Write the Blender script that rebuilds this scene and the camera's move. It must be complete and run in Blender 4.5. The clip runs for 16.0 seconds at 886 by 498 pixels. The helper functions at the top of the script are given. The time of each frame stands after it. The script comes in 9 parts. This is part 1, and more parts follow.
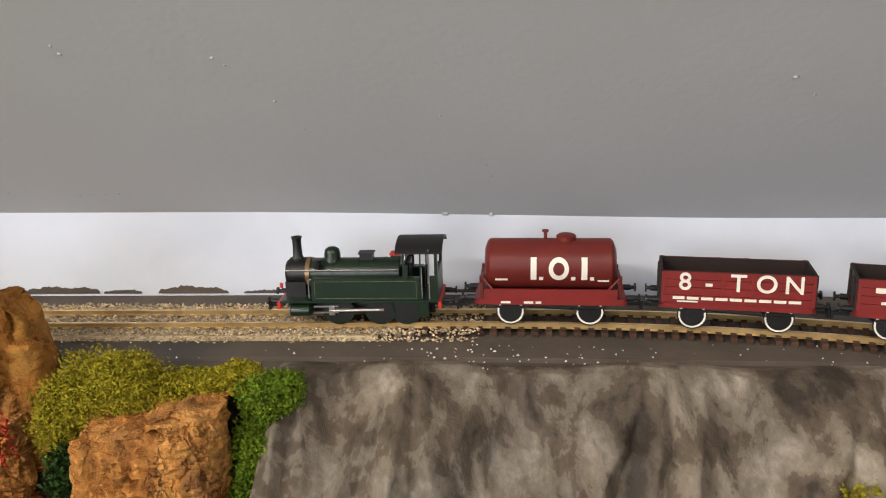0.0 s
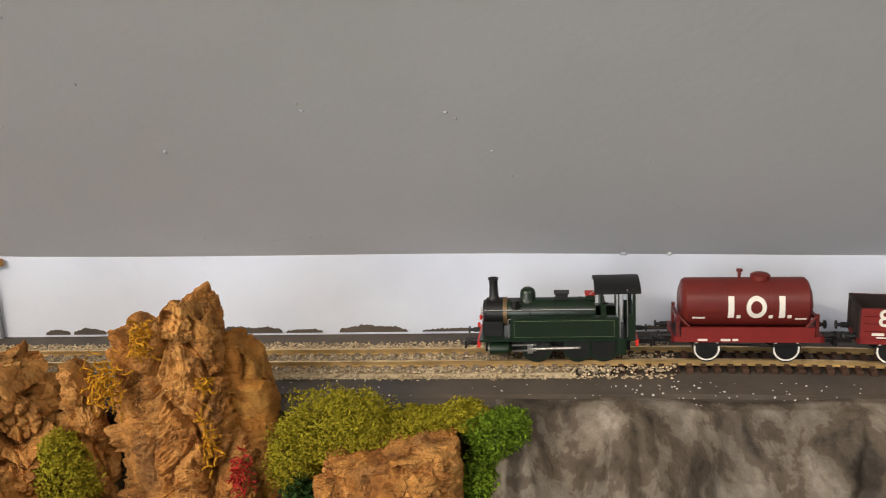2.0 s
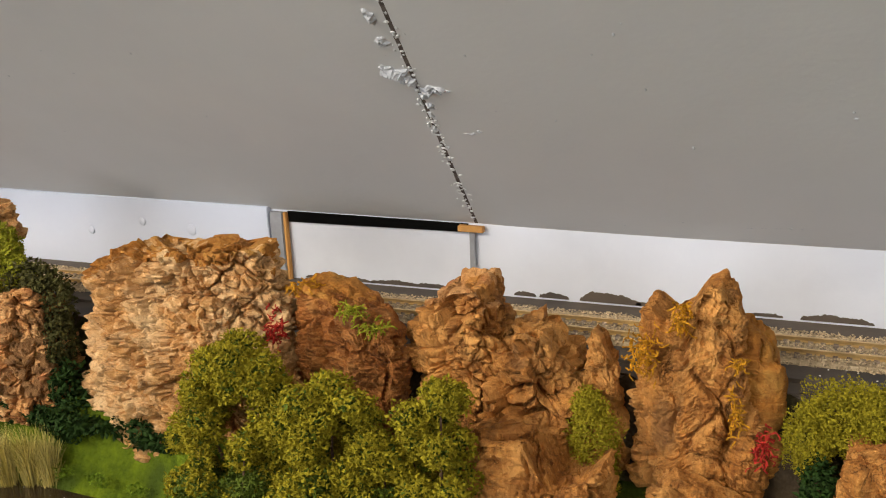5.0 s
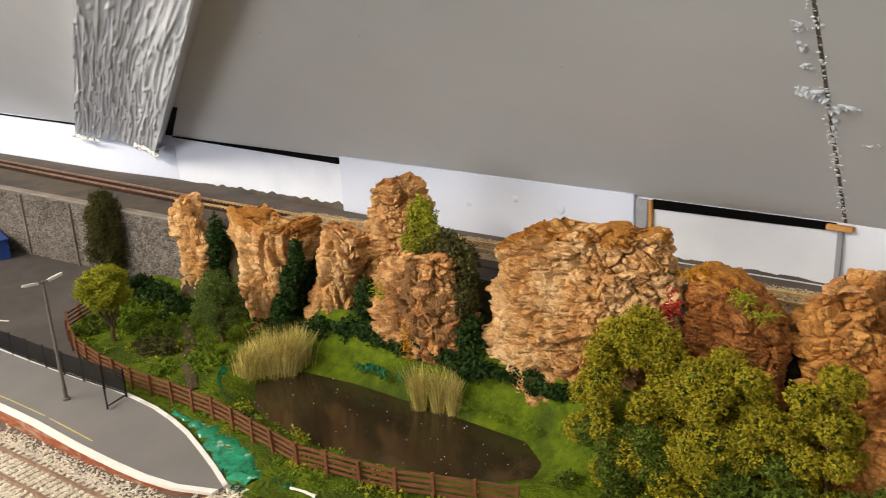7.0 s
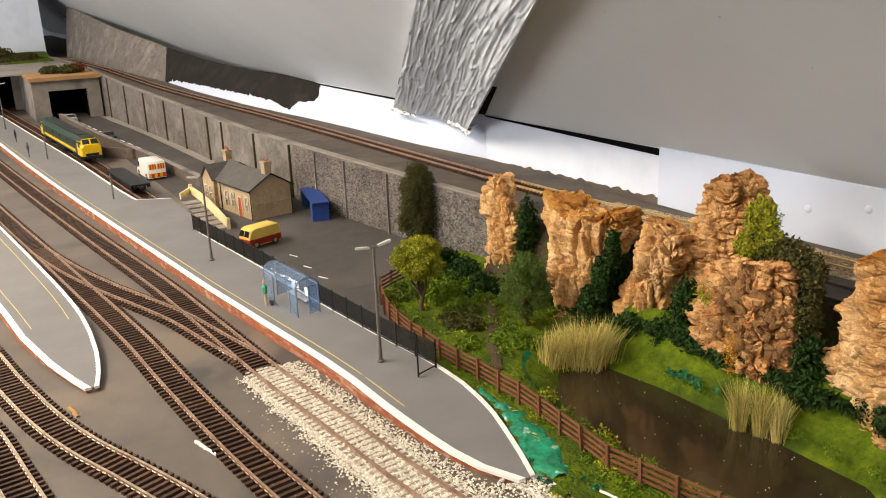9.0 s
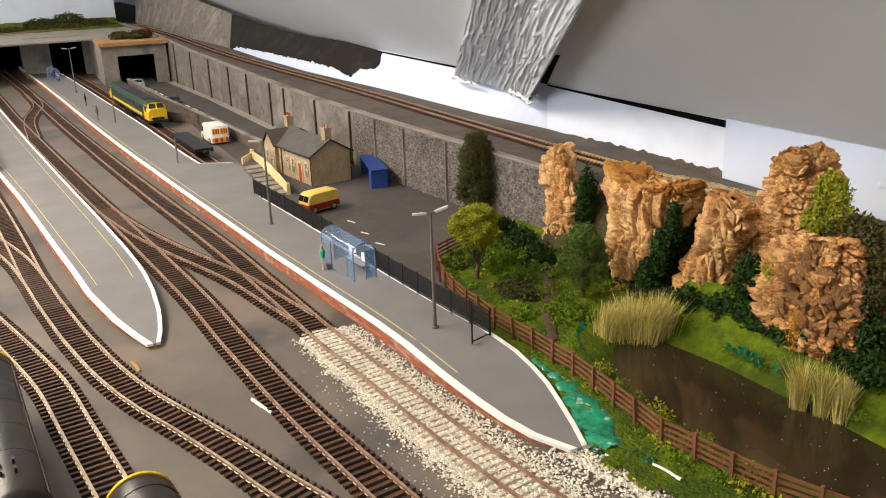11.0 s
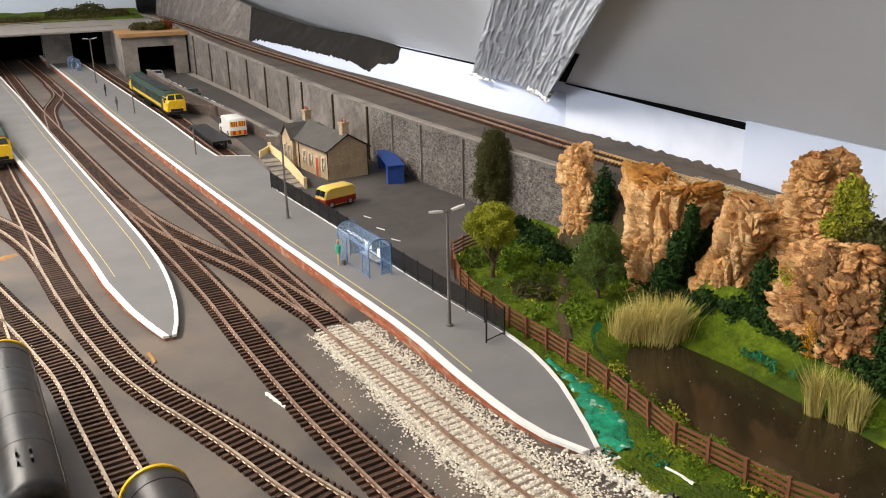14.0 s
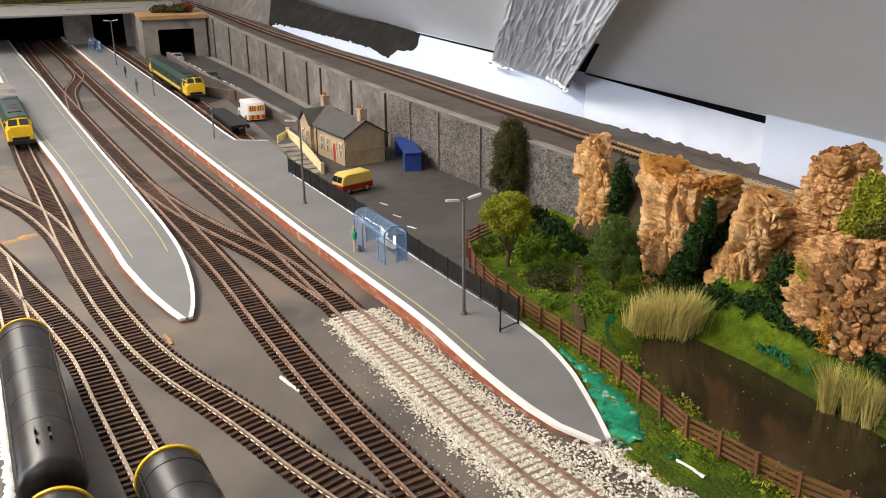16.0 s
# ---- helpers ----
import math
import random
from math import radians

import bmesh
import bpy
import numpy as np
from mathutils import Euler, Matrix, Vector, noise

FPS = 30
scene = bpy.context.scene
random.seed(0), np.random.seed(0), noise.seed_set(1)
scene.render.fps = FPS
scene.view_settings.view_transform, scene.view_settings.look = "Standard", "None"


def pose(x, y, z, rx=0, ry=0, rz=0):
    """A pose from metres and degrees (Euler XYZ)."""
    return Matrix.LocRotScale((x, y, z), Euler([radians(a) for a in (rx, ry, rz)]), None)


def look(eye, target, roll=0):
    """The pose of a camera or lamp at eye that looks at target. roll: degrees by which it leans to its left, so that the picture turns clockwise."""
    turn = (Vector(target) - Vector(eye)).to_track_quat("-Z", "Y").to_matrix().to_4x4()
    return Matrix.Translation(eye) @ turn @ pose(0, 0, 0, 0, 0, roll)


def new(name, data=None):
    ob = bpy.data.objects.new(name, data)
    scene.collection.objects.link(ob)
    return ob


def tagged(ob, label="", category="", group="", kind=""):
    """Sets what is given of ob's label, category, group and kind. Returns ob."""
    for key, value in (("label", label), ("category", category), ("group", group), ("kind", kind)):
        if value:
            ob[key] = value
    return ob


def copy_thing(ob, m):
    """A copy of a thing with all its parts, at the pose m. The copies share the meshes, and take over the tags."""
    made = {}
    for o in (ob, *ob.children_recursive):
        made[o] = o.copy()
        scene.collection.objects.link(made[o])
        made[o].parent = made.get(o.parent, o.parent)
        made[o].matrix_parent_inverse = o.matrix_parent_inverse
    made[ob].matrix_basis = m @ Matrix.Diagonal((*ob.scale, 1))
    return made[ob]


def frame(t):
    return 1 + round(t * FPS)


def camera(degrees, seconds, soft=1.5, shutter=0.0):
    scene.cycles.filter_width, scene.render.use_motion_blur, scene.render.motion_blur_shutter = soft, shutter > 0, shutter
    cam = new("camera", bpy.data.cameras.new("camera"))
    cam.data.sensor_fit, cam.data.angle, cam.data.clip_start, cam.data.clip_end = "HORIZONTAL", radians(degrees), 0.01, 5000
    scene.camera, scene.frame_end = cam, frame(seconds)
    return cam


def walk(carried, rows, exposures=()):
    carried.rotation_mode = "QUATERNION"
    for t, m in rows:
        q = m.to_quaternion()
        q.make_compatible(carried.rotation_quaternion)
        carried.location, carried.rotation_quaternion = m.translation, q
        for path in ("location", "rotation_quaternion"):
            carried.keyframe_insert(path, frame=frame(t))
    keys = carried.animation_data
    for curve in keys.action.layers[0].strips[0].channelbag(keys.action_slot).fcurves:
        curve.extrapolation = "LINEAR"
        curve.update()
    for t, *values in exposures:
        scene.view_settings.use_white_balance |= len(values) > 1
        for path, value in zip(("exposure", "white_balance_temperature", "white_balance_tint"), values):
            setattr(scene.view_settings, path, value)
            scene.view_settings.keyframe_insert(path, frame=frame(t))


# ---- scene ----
cam = camera(54.8, 16.0, soft=1.0, shutter=0.15)
PATH = [
    (0, (0.015, 0.054, 0.199), (-0.169, 1.974, -0.329), -0.9),
    (0.5, (0.0, 0.049, 0.202), (-0.209, 1.977, -0.289), -1.9),
    (1, (-0.01, 0.043, 0.206), (-0.194, 1.972, -0.292), -1.9),
    (1.5, (-0.03, 0.031, 0.214), (-0.247, 1.96, -0.268), -1.9),
    (2, (-0.048, 0.035, 0.208), (-0.309, 1.965, -0.249), -2.0),
    (2.5, (-0.08, 0.037, 0.204), (-0.442, 1.951, -0.247), -1.9),
    (3, (-0.096, 0.041, 0.205), (-0.612, 1.917, -0.258), -2.8),
    (3.5, (-0.108, 0.04, 0.203), (-0.769, 1.871, -0.254), -2.7),
    (3.7, (-0.113, 0.036, 0.202), (-0.821, 1.849, -0.258), -2.7),
    (5.8, (-0.15, -0.058, 0.247), (-1.061, 1.62, -0.35), -1.6),
    (6, (-0.15, -0.065, 0.245), (-1.148, 1.564, -0.346), -2.5),
    (6.5, (-0.157, -0.088, 0.256), (-1.313, 1.434, -0.333), -3.4),
    (7, (-0.172, -0.116, 0.265), (-1.454, 1.302, -0.323), -3.1),
    (7.5, (-0.188, -0.132, 0.271), (-1.606, 1.148, -0.321), -2.9),
    (8, (-0.203, -0.137, 0.273), (-1.745, 0.983, -0.333), -3.1),
    (8.5, (-0.213, -0.134, 0.267), (-1.828, 0.886, -0.327), -2.1),
    (9, (-0.215, -0.13, 0.26), (-1.88, 0.811, -0.324), -2.3),
    (9.5, (-0.216, -0.129, 0.258), (-1.906, 0.765, -0.33), -1.9),
    (10, (-0.217, -0.13, 0.257), (-1.911, 0.724, -0.376), -2.3),
    (10.2, (-0.215, -0.129, 0.255), (-1.918, 0.705, -0.382), -2.6),
    (12.5, (-0.219, -0.13, 0.258), (-1.937, 0.666, -0.384), -1.6),
    (13, (-0.218, -0.13, 0.257), (-1.936, 0.667, -0.387), -1.6),
    (13.5, (-0.218, -0.131, 0.258), (-1.931, 0.671, -0.392), -1.4),
    (14, (-0.217, -0.13, 0.258), (-1.94, 0.65, -0.393), -1.3),
    (14.5, (-0.217, -0.13, 0.258), (-1.939, 0.639, -0.41), -1.1),
    (15, (-0.218, -0.131, 0.258), (-1.944, 0.626, -0.41), -1.0),
    (15.5, (-0.217, -0.131, 0.26), (-1.949, 0.616, -0.405), -0.6),
    (16, (-0.216, -0.131, 0.259), (-1.945, 0.613, -0.419), -0.5),
]
walk(cam, [(t, look(eye, target, roll)) for t, eye, target, roll in PATH],
     [(0, 0.14, 6600, 10), (1, 0.18, 6600, 10), (2, 0.02, 6700, 10), (3.5, -0.16, 6800, 10), (6, 0.12, 6850, 10), (7.5, 0.0, 6900, 10), (8.5, 0.18, 6950, 10), (10, 0.12, 6900, 10), (12.5, 0.09, 6400, 10), (16, 0.06, 6250, 10)])

# ---- light ----
world = bpy.data.worlds.new("room_air")
scene.world = world
world.use_nodes = True
world.node_tree.nodes["Background"].inputs[0].default_value = (0.75, 0.85, 1.0, 1)
world.node_tree.nodes["Background"].inputs[1].default_value = 0.10


def area_lamp(name, at, target, size_x, size_y, watts, colour):
    data = bpy.data.lights.new(name, "AREA")
    data.shape, data.size, data.size_y, data.energy, data.color = "RECTANGLE", size_x, size_y, watts, colour
    ob = new(name, data)
    ob.matrix_world = look(at, target)
    return ob


# two warm ceiling tubes over the layout and the daylit window in the wall behind the camera
area_lamp("ceiling_tube_light", (-2.45, -0.72, 0.88), (-2.0, -0.1, 0.0), 1.2, 0.10, 13.0, (1.0, 0.91, 0.80))
area_lamp("ceiling_tube_light", (-1.15, -0.72, 0.90), (-0.75, 0.1, 0.0), 1.2, 0.10, 23.0, (1.0, 0.90, 0.77))
area_lamp("ceiling_tube_light", (0.45, -0.72, 0.90), (0.25, 0.1, 0.0), 1.2, 0.10, 5.0, (1.0, 0.90, 0.77))
area_lamp("window_light", (-1.1, -2.66, 0.25), (-0.9, 0.4, 0.15), 2.6, 1.1, 56.0, (0.94, 0.96, 1.0))

# ---- materials ----
def mat(name, c1, c2=None, scale=150.0, rough=0.75, metal=0.0, bump=0.3, depth=0.0006, fine=None, stain=None, stain_scale=12.0,
        stain2=None, stain2_scale=40.0, stain_low=0.5, stain_high=0.7, spec=0.3, stretch=(1, 1, 1), island=0.0, rand=0.0, coat=0.0, turn=0.0, soft2=(0.52, 0.60)):
    """Noise-coloured paint: c1 to c2 at the small scale, stain over it at the large one."""
    m = bpy.data.materials.new(name)
    m.use_nodes = True
    nt = m.node_tree
    nodes, links = nt.nodes, nt.links
    bsdf = nodes["Principled BSDF"]
    c2 = c2 or tuple(v * 0.75 for v in c1)
    co = nodes.new("ShaderNodeTexCoord")
    mp = nodes.new("ShaderNodeMapping")
    mp.inputs["Scale"].default_value = stretch
    mp.inputs["Rotation"].default_value = (0, radians(turn), 0)
    links.new(co.outputs["Object"], mp.inputs["Vector"])
    n1 = nodes.new("ShaderNodeTexNoise")
    n1.inputs["Scale"].default_value, n1.inputs["Detail"].default_value, n1.inputs["Roughness"].default_value = scale, 6, 0.65
    links.new(mp.outputs["Vector"], n1.inputs["Vector"])
    ramp = nodes.new("ShaderNodeValToRGB")
    ramp.color_ramp.elements[0].position, ramp.color_ramp.elements[1].position = 0.32, 0.68
    ramp.color_ramp.elements[0].color, ramp.color_ramp.elements[1].color = (*c2, 1), (*c1, 1)
    links.new(n1.outputs["Fac"], ramp.inputs["Fac"])
    colour = ramp.outputs["Color"]
    if stain:
        n2 = nodes.new("ShaderNodeTexNoise")
        n2.inputs["Scale"].default_value, n2.inputs["Detail"].default_value = stain_scale, 8
        links.new(mp.outputs["Vector"], n2.inputs["Vector"])
        r2 = nodes.new("ShaderNodeMapRange")
        r2.inputs["From Min"].default_value, r2.inputs["From Max"].default_value = stain_low, stain_high
        links.new(n2.outputs["Fac"], r2.inputs["Value"])
        mix = nodes.new("ShaderNodeMix")
        mix.data_type = "RGBA"
        links.new(r2.outputs["Result"], mix.inputs["Factor"])
        links.new(colour, mix.inputs["A"])
        mix.inputs["B"].default_value = (*stain, 1)
        colour = mix.outputs["Result"]
    if stain2:
        n3 = nodes.new("ShaderNodeTexNoise")
        n3.inputs["Scale"].default_value, n3.inputs["Detail"].default_value, n3.inputs["Distortion"].default_value = stain2_scale, 7, 0.5
        links.new(mp.outputs["Vector"], n3.inputs["Vector"])
        r3 = nodes.new("ShaderNodeMapRange")
        r3.inputs["From Min"].default_value, r3.inputs["From Max"].default_value = soft2
        links.new(n3.outputs["Fac"], r3.inputs["Value"])
        mix3 = nodes.new("ShaderNodeMix")
        mix3.data_type = "RGBA"
        links.new(r3.outputs["Result"], mix3.inputs["Factor"])
        links.new(colour, mix3.inputs["A"])
        mix3.inputs["B"].default_value = (*stain2, 1)
        colour = mix3.outputs["Result"]
    if island or rand:
        hsv = nodes.new("ShaderNodeHueSaturation")
        rng = nodes.new("ShaderNodeMapRange")
        amount = island or rand
        rng.inputs["To Min"].default_value, rng.inputs["To Max"].default_value = 1 - amount, 1 + amount
        src = nodes.new("ShaderNodeNewGeometry").outputs["Random Per Island"] if island else nodes.new("ShaderNodeObjectInfo").outputs["Random"]
        links.new(src, rng.inputs["Value"])
        links.new(rng.outputs["Result"], hsv.inputs["Value"])
        links.new(colour, hsv.inputs["Color"])
        colour = hsv.outputs["Color"]
    links.new(colour, bsdf.inputs["Base Color"])
    bsdf.inputs["Roughness"].default_value, bsdf.inputs["Metallic"].default_value = rough, metal
    bsdf.inputs["Specular IOR Level"].default_value = spec
    if coat:
        bsdf.inputs["Coat Weight"].default_value, bsdf.inputs["Coat Roughness"].default_value = coat, 0.15
    if bump:
        nb = nodes.new("ShaderNodeTexNoise")
        nb.inputs["Scale"].default_value, nb.inputs["Detail"].default_value = fine or scale * 2.5, 5
        links.new(mp.outputs["Vector"], nb.inputs["Vector"])
        b = nodes.new("ShaderNodeBump")
        b.inputs["Strength"].default_value, b.inputs["Distance"].default_value = bump, depth
        links.new(nb.outputs["Fac"], b.inputs["Height"])
        links.new(b.outputs["Normal"], bsdf.inputs["Normal"])
    return m


def bark_mat(name, light, dark, pale, crack, flute=1.0, grain=420.0, worn=(0.17, 0.085, 0.035)):
    """Cork bark: gritty grain, pale patches and thin dark cracks."""
    m = bpy.data.materials.new(name)
    m.use_nodes = True
    nt = m.node_tree
    nodes, links = nt.nodes, nt.links
    bsdf = nodes["Principled BSDF"]
    co = nodes.new("ShaderNodeTexCoord")
    mp = nodes.new("ShaderNodeMapping")
    mp.inputs["Scale"].default_value = (1, 1, 1 / flute)
    links.new(co.outputs["Object"], mp.inputs["Vector"])

    def noise_node(scale, detail, rough=0.6):
        n = nodes.new("ShaderNodeTexNoise")
        n.inputs["Scale"].default_value, n.inputs["Detail"].default_value, n.inputs["Roughness"].default_value = scale, detail, rough
        links.new(mp.outputs["Vector"], n.inputs["Vector"])
        return n.outputs["Fac"]

    def span(src, a, b, c=0.0, d=1.0):
        n = nodes.new("ShaderNodeMapRange")
        n.inputs["From Min"].default_value, n.inputs["From Max"].default_value = a, b
        n.inputs["To Min"].default_value, n.inputs["To Max"].default_value = c, d
        links.new(src, n.inputs["Value"])
        return n.outputs["Result"]

    def blend(fac, a, b):
        n = nodes.new("ShaderNodeMix")
        n.data_type = "RGBA"
        links.new(fac, n.inputs["Factor"])
        for side, v in (("A", a), ("B", b)):
            if isinstance(v, tuple):
                n.inputs[side].default_value = (*v, 1)
            else:
                links.new(v, n.inputs[side])
        return n.outputs["Result"]

    def calc(op, a, b):
        n = nodes.new("ShaderNodeMath")
        n.operation = op
        for i, v in enumerate((a, b)):
            if isinstance(v, float):
                n.inputs[i].default_value = v
            else:
                links.new(v, n.inputs[i])
        return n.outputs[0]

    grit = noise_node(grain, 5, 0.7)
    mid = noise_node(grain * 0.32, 6, 0.7)
    wide = noise_node(38, 4)
    vo = nodes.new("ShaderNodeTexVoronoi")
    vo.feature = "DISTANCE_TO_EDGE"
    vo.inputs["Scale"].default_value = 150
    warp = nodes.new("ShaderNodeVectorMath")
    warp.operation = "MULTIPLY_ADD"
    nz = nodes.new("ShaderNodeTexNoise")
    nz.inputs["Scale"].default_value = 130
    nz.inputs["Detail"].default_value = 4
    links.new(mp.outputs["Vector"], nz.inputs["Vector"])
    links.new(nz.outputs["Color"], warp.inputs[0])
    warp.inputs[1].default_value = (0.018, 0.018, 0.018)
    links.new(mp.outputs["Vector"], warp.inputs[2])
    links.new(warp.outputs[0], vo.inputs["Vector"])
    line = calc("MULTIPLY", span(vo.outputs["Distance"], 0.0, 0.045, 0.8, 0.0), span(noise_node(90, 4), 0.52, 0.66))
    colour = blend(span(mid, 0.36, 0.66), dark, light)
    colour = blend(span(wide, 0.48, 0.70, 0.0, 0.8), colour, pale)
    speck = noise_node(grain * 2.2, 3, 0.7)
    colour = blend(span(grit, 0.44, 0.32, 0.0, 0.5), colour, crack)
    colour = blend(span(grit, 0.56, 0.68, 0.0, 0.6), colour, pale)
    colour = blend(span(speck, 0.42, 0.32, 0.0, 0.45), colour, crack)
    colour = blend(span(speck, 0.60, 0.70, 0.0, 0.7), colour, pale)
    colour = blend(line, colour, crack)
    flat = nodes.new("ShaderNodeMapping")
    flat.inputs["Scale"].default_value = (0.30, 0.30, 1.9)
    flat.inputs["Rotation"].default_value = (0, radians(7), 0)
    links.new(co.outputs["Object"], flat.inputs["Vector"])
    strata_n = nodes.new("ShaderNodeTexNoise")
    strata_n.inputs["Scale"].default_value, strata_n.inputs["Detail"].default_value, strata_n.inputs["Roughness"].default_value = grain * 0.62, 4, 0.6
    links.new(flat.outputs["Vector"], strata_n.inputs["Vector"])
    strata = strata_n.outputs["Fac"]
    colour = blend(span(strata, 0.42, 0.30, 0.0, 0.48), colour, crack)
    colour = blend(span(strata, 0.58, 0.70, 0.0, 0.45), colour, pale)
    lump = nodes.new("ShaderNodeTexVoronoi")
    lump.inputs["Scale"].default_value = 115
    links.new(warp.outputs[0], lump.inputs["Vector"])
    tint = nodes.new("ShaderNodeSeparateColor")
    links.new(lump.outputs["Color"], tint.inputs["Color"])
    colour = blend(span(tint.outputs[0], 0.55, 1.0, 0.0, 0.55), colour, dark)
    colour = blend(span(tint.outputs[1], 0.65, 1.0, 0.0, 0.40), colour, pale)
    colour = blend(span(noise_node(52, 5, 0.65), 0.54, 0.66, 0.0, 0.60), colour, worn)
    links.new(colour, bsdf.inputs["Base Color"])
    bsdf.inputs["Roughness"].default_value = 0.88
    bsdf.inputs["Specular IOR Level"].default_value = 0.3
    height = calc("SUBTRACT", calc("ADD", calc("ADD", calc("MULTIPLY", mid, 0.45), calc("MULTIPLY", strata, 0.55)), calc("ADD", calc("MULTIPLY", grit, 0.45), calc("MULTIPLY", speck, 0.25))), calc("MULTIPLY", line, 0.6))
    b = nodes.new("ShaderNodeBump")
    b.inputs["Strength"].default_value, b.inputs["Distance"].default_value = 1.0, 0.0030
    links.new(height, b.inputs["Height"])
    links.new(b.outputs["Normal"], bsdf.inputs["Normal"])
    return m


def cloth_mat(name):
    """Painted plaster cloth: washes of grey-brown with crisp pale patches, brushed streaks and hairline cracks."""
    m = bpy.data.materials.new(name)
    m.use_nodes = True
    nodes, links = m.node_tree.nodes, m.node_tree.links
    bsdf = nodes["Principled BSDF"]
    co = nodes.new("ShaderNodeTexCoord")
    mp = nodes.new("ShaderNodeMapping")
    mp.inputs["Scale"].default_value = (1, 0.6, 0.6)
    links.new(co.outputs["Object"], mp.inputs["Vector"])

    def noise_node(scale, detail, rough, distort):
        n = nodes.new("ShaderNodeTexNoise")
        n.inputs["Scale"].default_value, n.inputs["Detail"].default_value = scale, detail
        n.inputs["Roughness"].default_value, n.inputs["Distortion"].default_value = rough, distort
        links.new(mp.outputs["Vector"], n.inputs["Vector"])
        return n.outputs["Fac"]

    def ramp_node(src, stops):
        r = nodes.new("ShaderNodeValToRGB")
        while len(r.color_ramp.elements) < len(stops):
            r.color_ramp.elements.new(0.5)
        for e, (p, c) in zip(r.color_ramp.elements, stops):
            e.position, e.color = p, (*c, 1)
        links.new(src, r.inputs["Fac"])
        return r.outputs["Color"]

    def mix_node(kind, fac, a, b):
        n = nodes.new("ShaderNodeMix")
        n.data_type, n.blend_type = "RGBA", kind
        n.inputs["Factor"].default_value = fac
        links.new(a, n.inputs["A"])
        links.new(b, n.inputs["B"])
        return n.outputs["Result"]

    wash = ramp_node(noise_node(70, 5, 0.60, 0.25), [(0.36, (0.036, 0.027, 0.020)), (0.42, (0.078, 0.061, 0.045)), (0.495, (0.100, 0.078, 0.058)), (0.515, (0.152, 0.126, 0.098)), (0.58, (0.180, 0.154, 0.124)), (0.66, (0.256, 0.224, 0.189))])
    broad = ramp_node(noise_node(20, 2, 0.5, 0.3), [(0.35, (0.70, 0.70, 0.70)), (0.62, (1.20, 1.17, 1.12))])
    grit = ramp_node(noise_node(330, 4, 0.7, 0.4), [(0.35, (0.84, 0.84, 0.84)), (0.65, (1.10, 1.10, 1.10))])
    links.new(mix_node("MULTIPLY", 1.0, mix_node("MULTIPLY", 1.0, wash, broad), grit), bsdf.inputs["Base Color"])
    bsdf.inputs["Roughness"].default_value, bsdf.inputs["Specular IOR Level"].default_value = 0.62, 0.35
    b = nodes.new("ShaderNodeBump")
    b.inputs["Strength"].default_value, b.inputs["Distance"].default_value = 0.7, 0.0011
    links.new(noise_node(260, 5, 0.6, 0.6), b.inputs["Height"])
    links.new(b.outputs["Normal"], bsdf.inputs["Normal"])
    return m


M = {}
M["roof"] = mat("grey_emulsion_paint", (0.60, 0.613, 0.620), (0.565, 0.580, 0.592), 9, 0.62, bump=0.3, depth=0.0004, fine=320, stain=(0.635, 0.645, 0.67), stain_scale=3)
M["roof_rough"] = mat("thick_grey_paint", (0.54, 0.565, 0.60), (0.45, 0.475, 0.51), 40, 0.55, bump=0.5, depth=0.001, fine=120)
M["white"] = mat("white_paint", (0.70, 0.75, 0.86), (0.66, 0.71, 0.82), 20, 0.5, bump=0.2, depth=0.0003, fine=200, stain=(0.61, 0.66, 0.77), stain_scale=18)
M["panel"] = mat("pale_blue_panel", (0.60, 0.66, 0.80), (0.57, 0.63, 0.77), 12, 0.4, bump=0.1, depth=0.0002)
# near-black base colour that holds the shade of hollows and gaps
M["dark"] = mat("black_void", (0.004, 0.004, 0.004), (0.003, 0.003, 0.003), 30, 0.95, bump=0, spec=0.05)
M["orange_wood"] = mat("raw_softwood", (0.62, 0.33, 0.10), (0.45, 0.22, 0.07), 60, 0.7, stretch=(1, 1, 0.15))
M["grey_wood"] = mat("grey_painted_batten", (0.32, 0.34, 0.38), (0.24, 0.25, 0.28), 60, 0.6, stain=(0.5, 0.28, 0.1), stain_scale=40, stain_low=0.6, stain_high=0.66)
M["board"] = mat("grey_brown_baseboard_paint", (0.148, 0.124, 0.104), (0.108, 0.090, 0.075), 14, 0.5, bump=0.25, depth=0.0005, fine=180, stain=(0.072, 0.065, 0.060), stain_scale=6, stain_low=0.52, stain_high=0.60, stain2=(0.17, 0.134, 0.104), stain2_scale=11, soft2=(0.54, 0.64))
M["shelf"] = mat("dark_grey_brown_trackbed", (0.125, 0.100, 0.080), (0.080, 0.066, 0.055), 40, 0.8, bump=0.4, depth=0.0006, fine=300, stain=(0.06, 0.056, 0.055), stain_scale=16)
M["tarmac"] = mat("dark_tarmac", (0.075, 0.066, 0.062), (0.055, 0.05, 0.048), 60, 0.8, bump=0.4, depth=0.0004, fine=600, stain=(0.09, 0.08, 0.075), stain_scale=9)
M["platform"] = mat("grey_platform_surface", (0.188, 0.182, 0.180), (0.163, 0.158, 0.158), 25, 0.7, bump=0.3, depth=0.0003, fine=700, stain=(0.155, 0.150, 0.146), stain_scale=14)
M["edge"] = mat("white_platform_edge", (0.82, 0.82, 0.80), (0.74, 0.73, 0.70), 60, 0.6, stain=(0.5, 0.47, 0.42), stain_scale=60, stain_low=0.6, stain_high=0.75)
M["yellow_line"] = mat("yellow_line_paint", (0.62, 0.50, 0.16), (0.5, 0.42, 0.16), 200, 0.6)
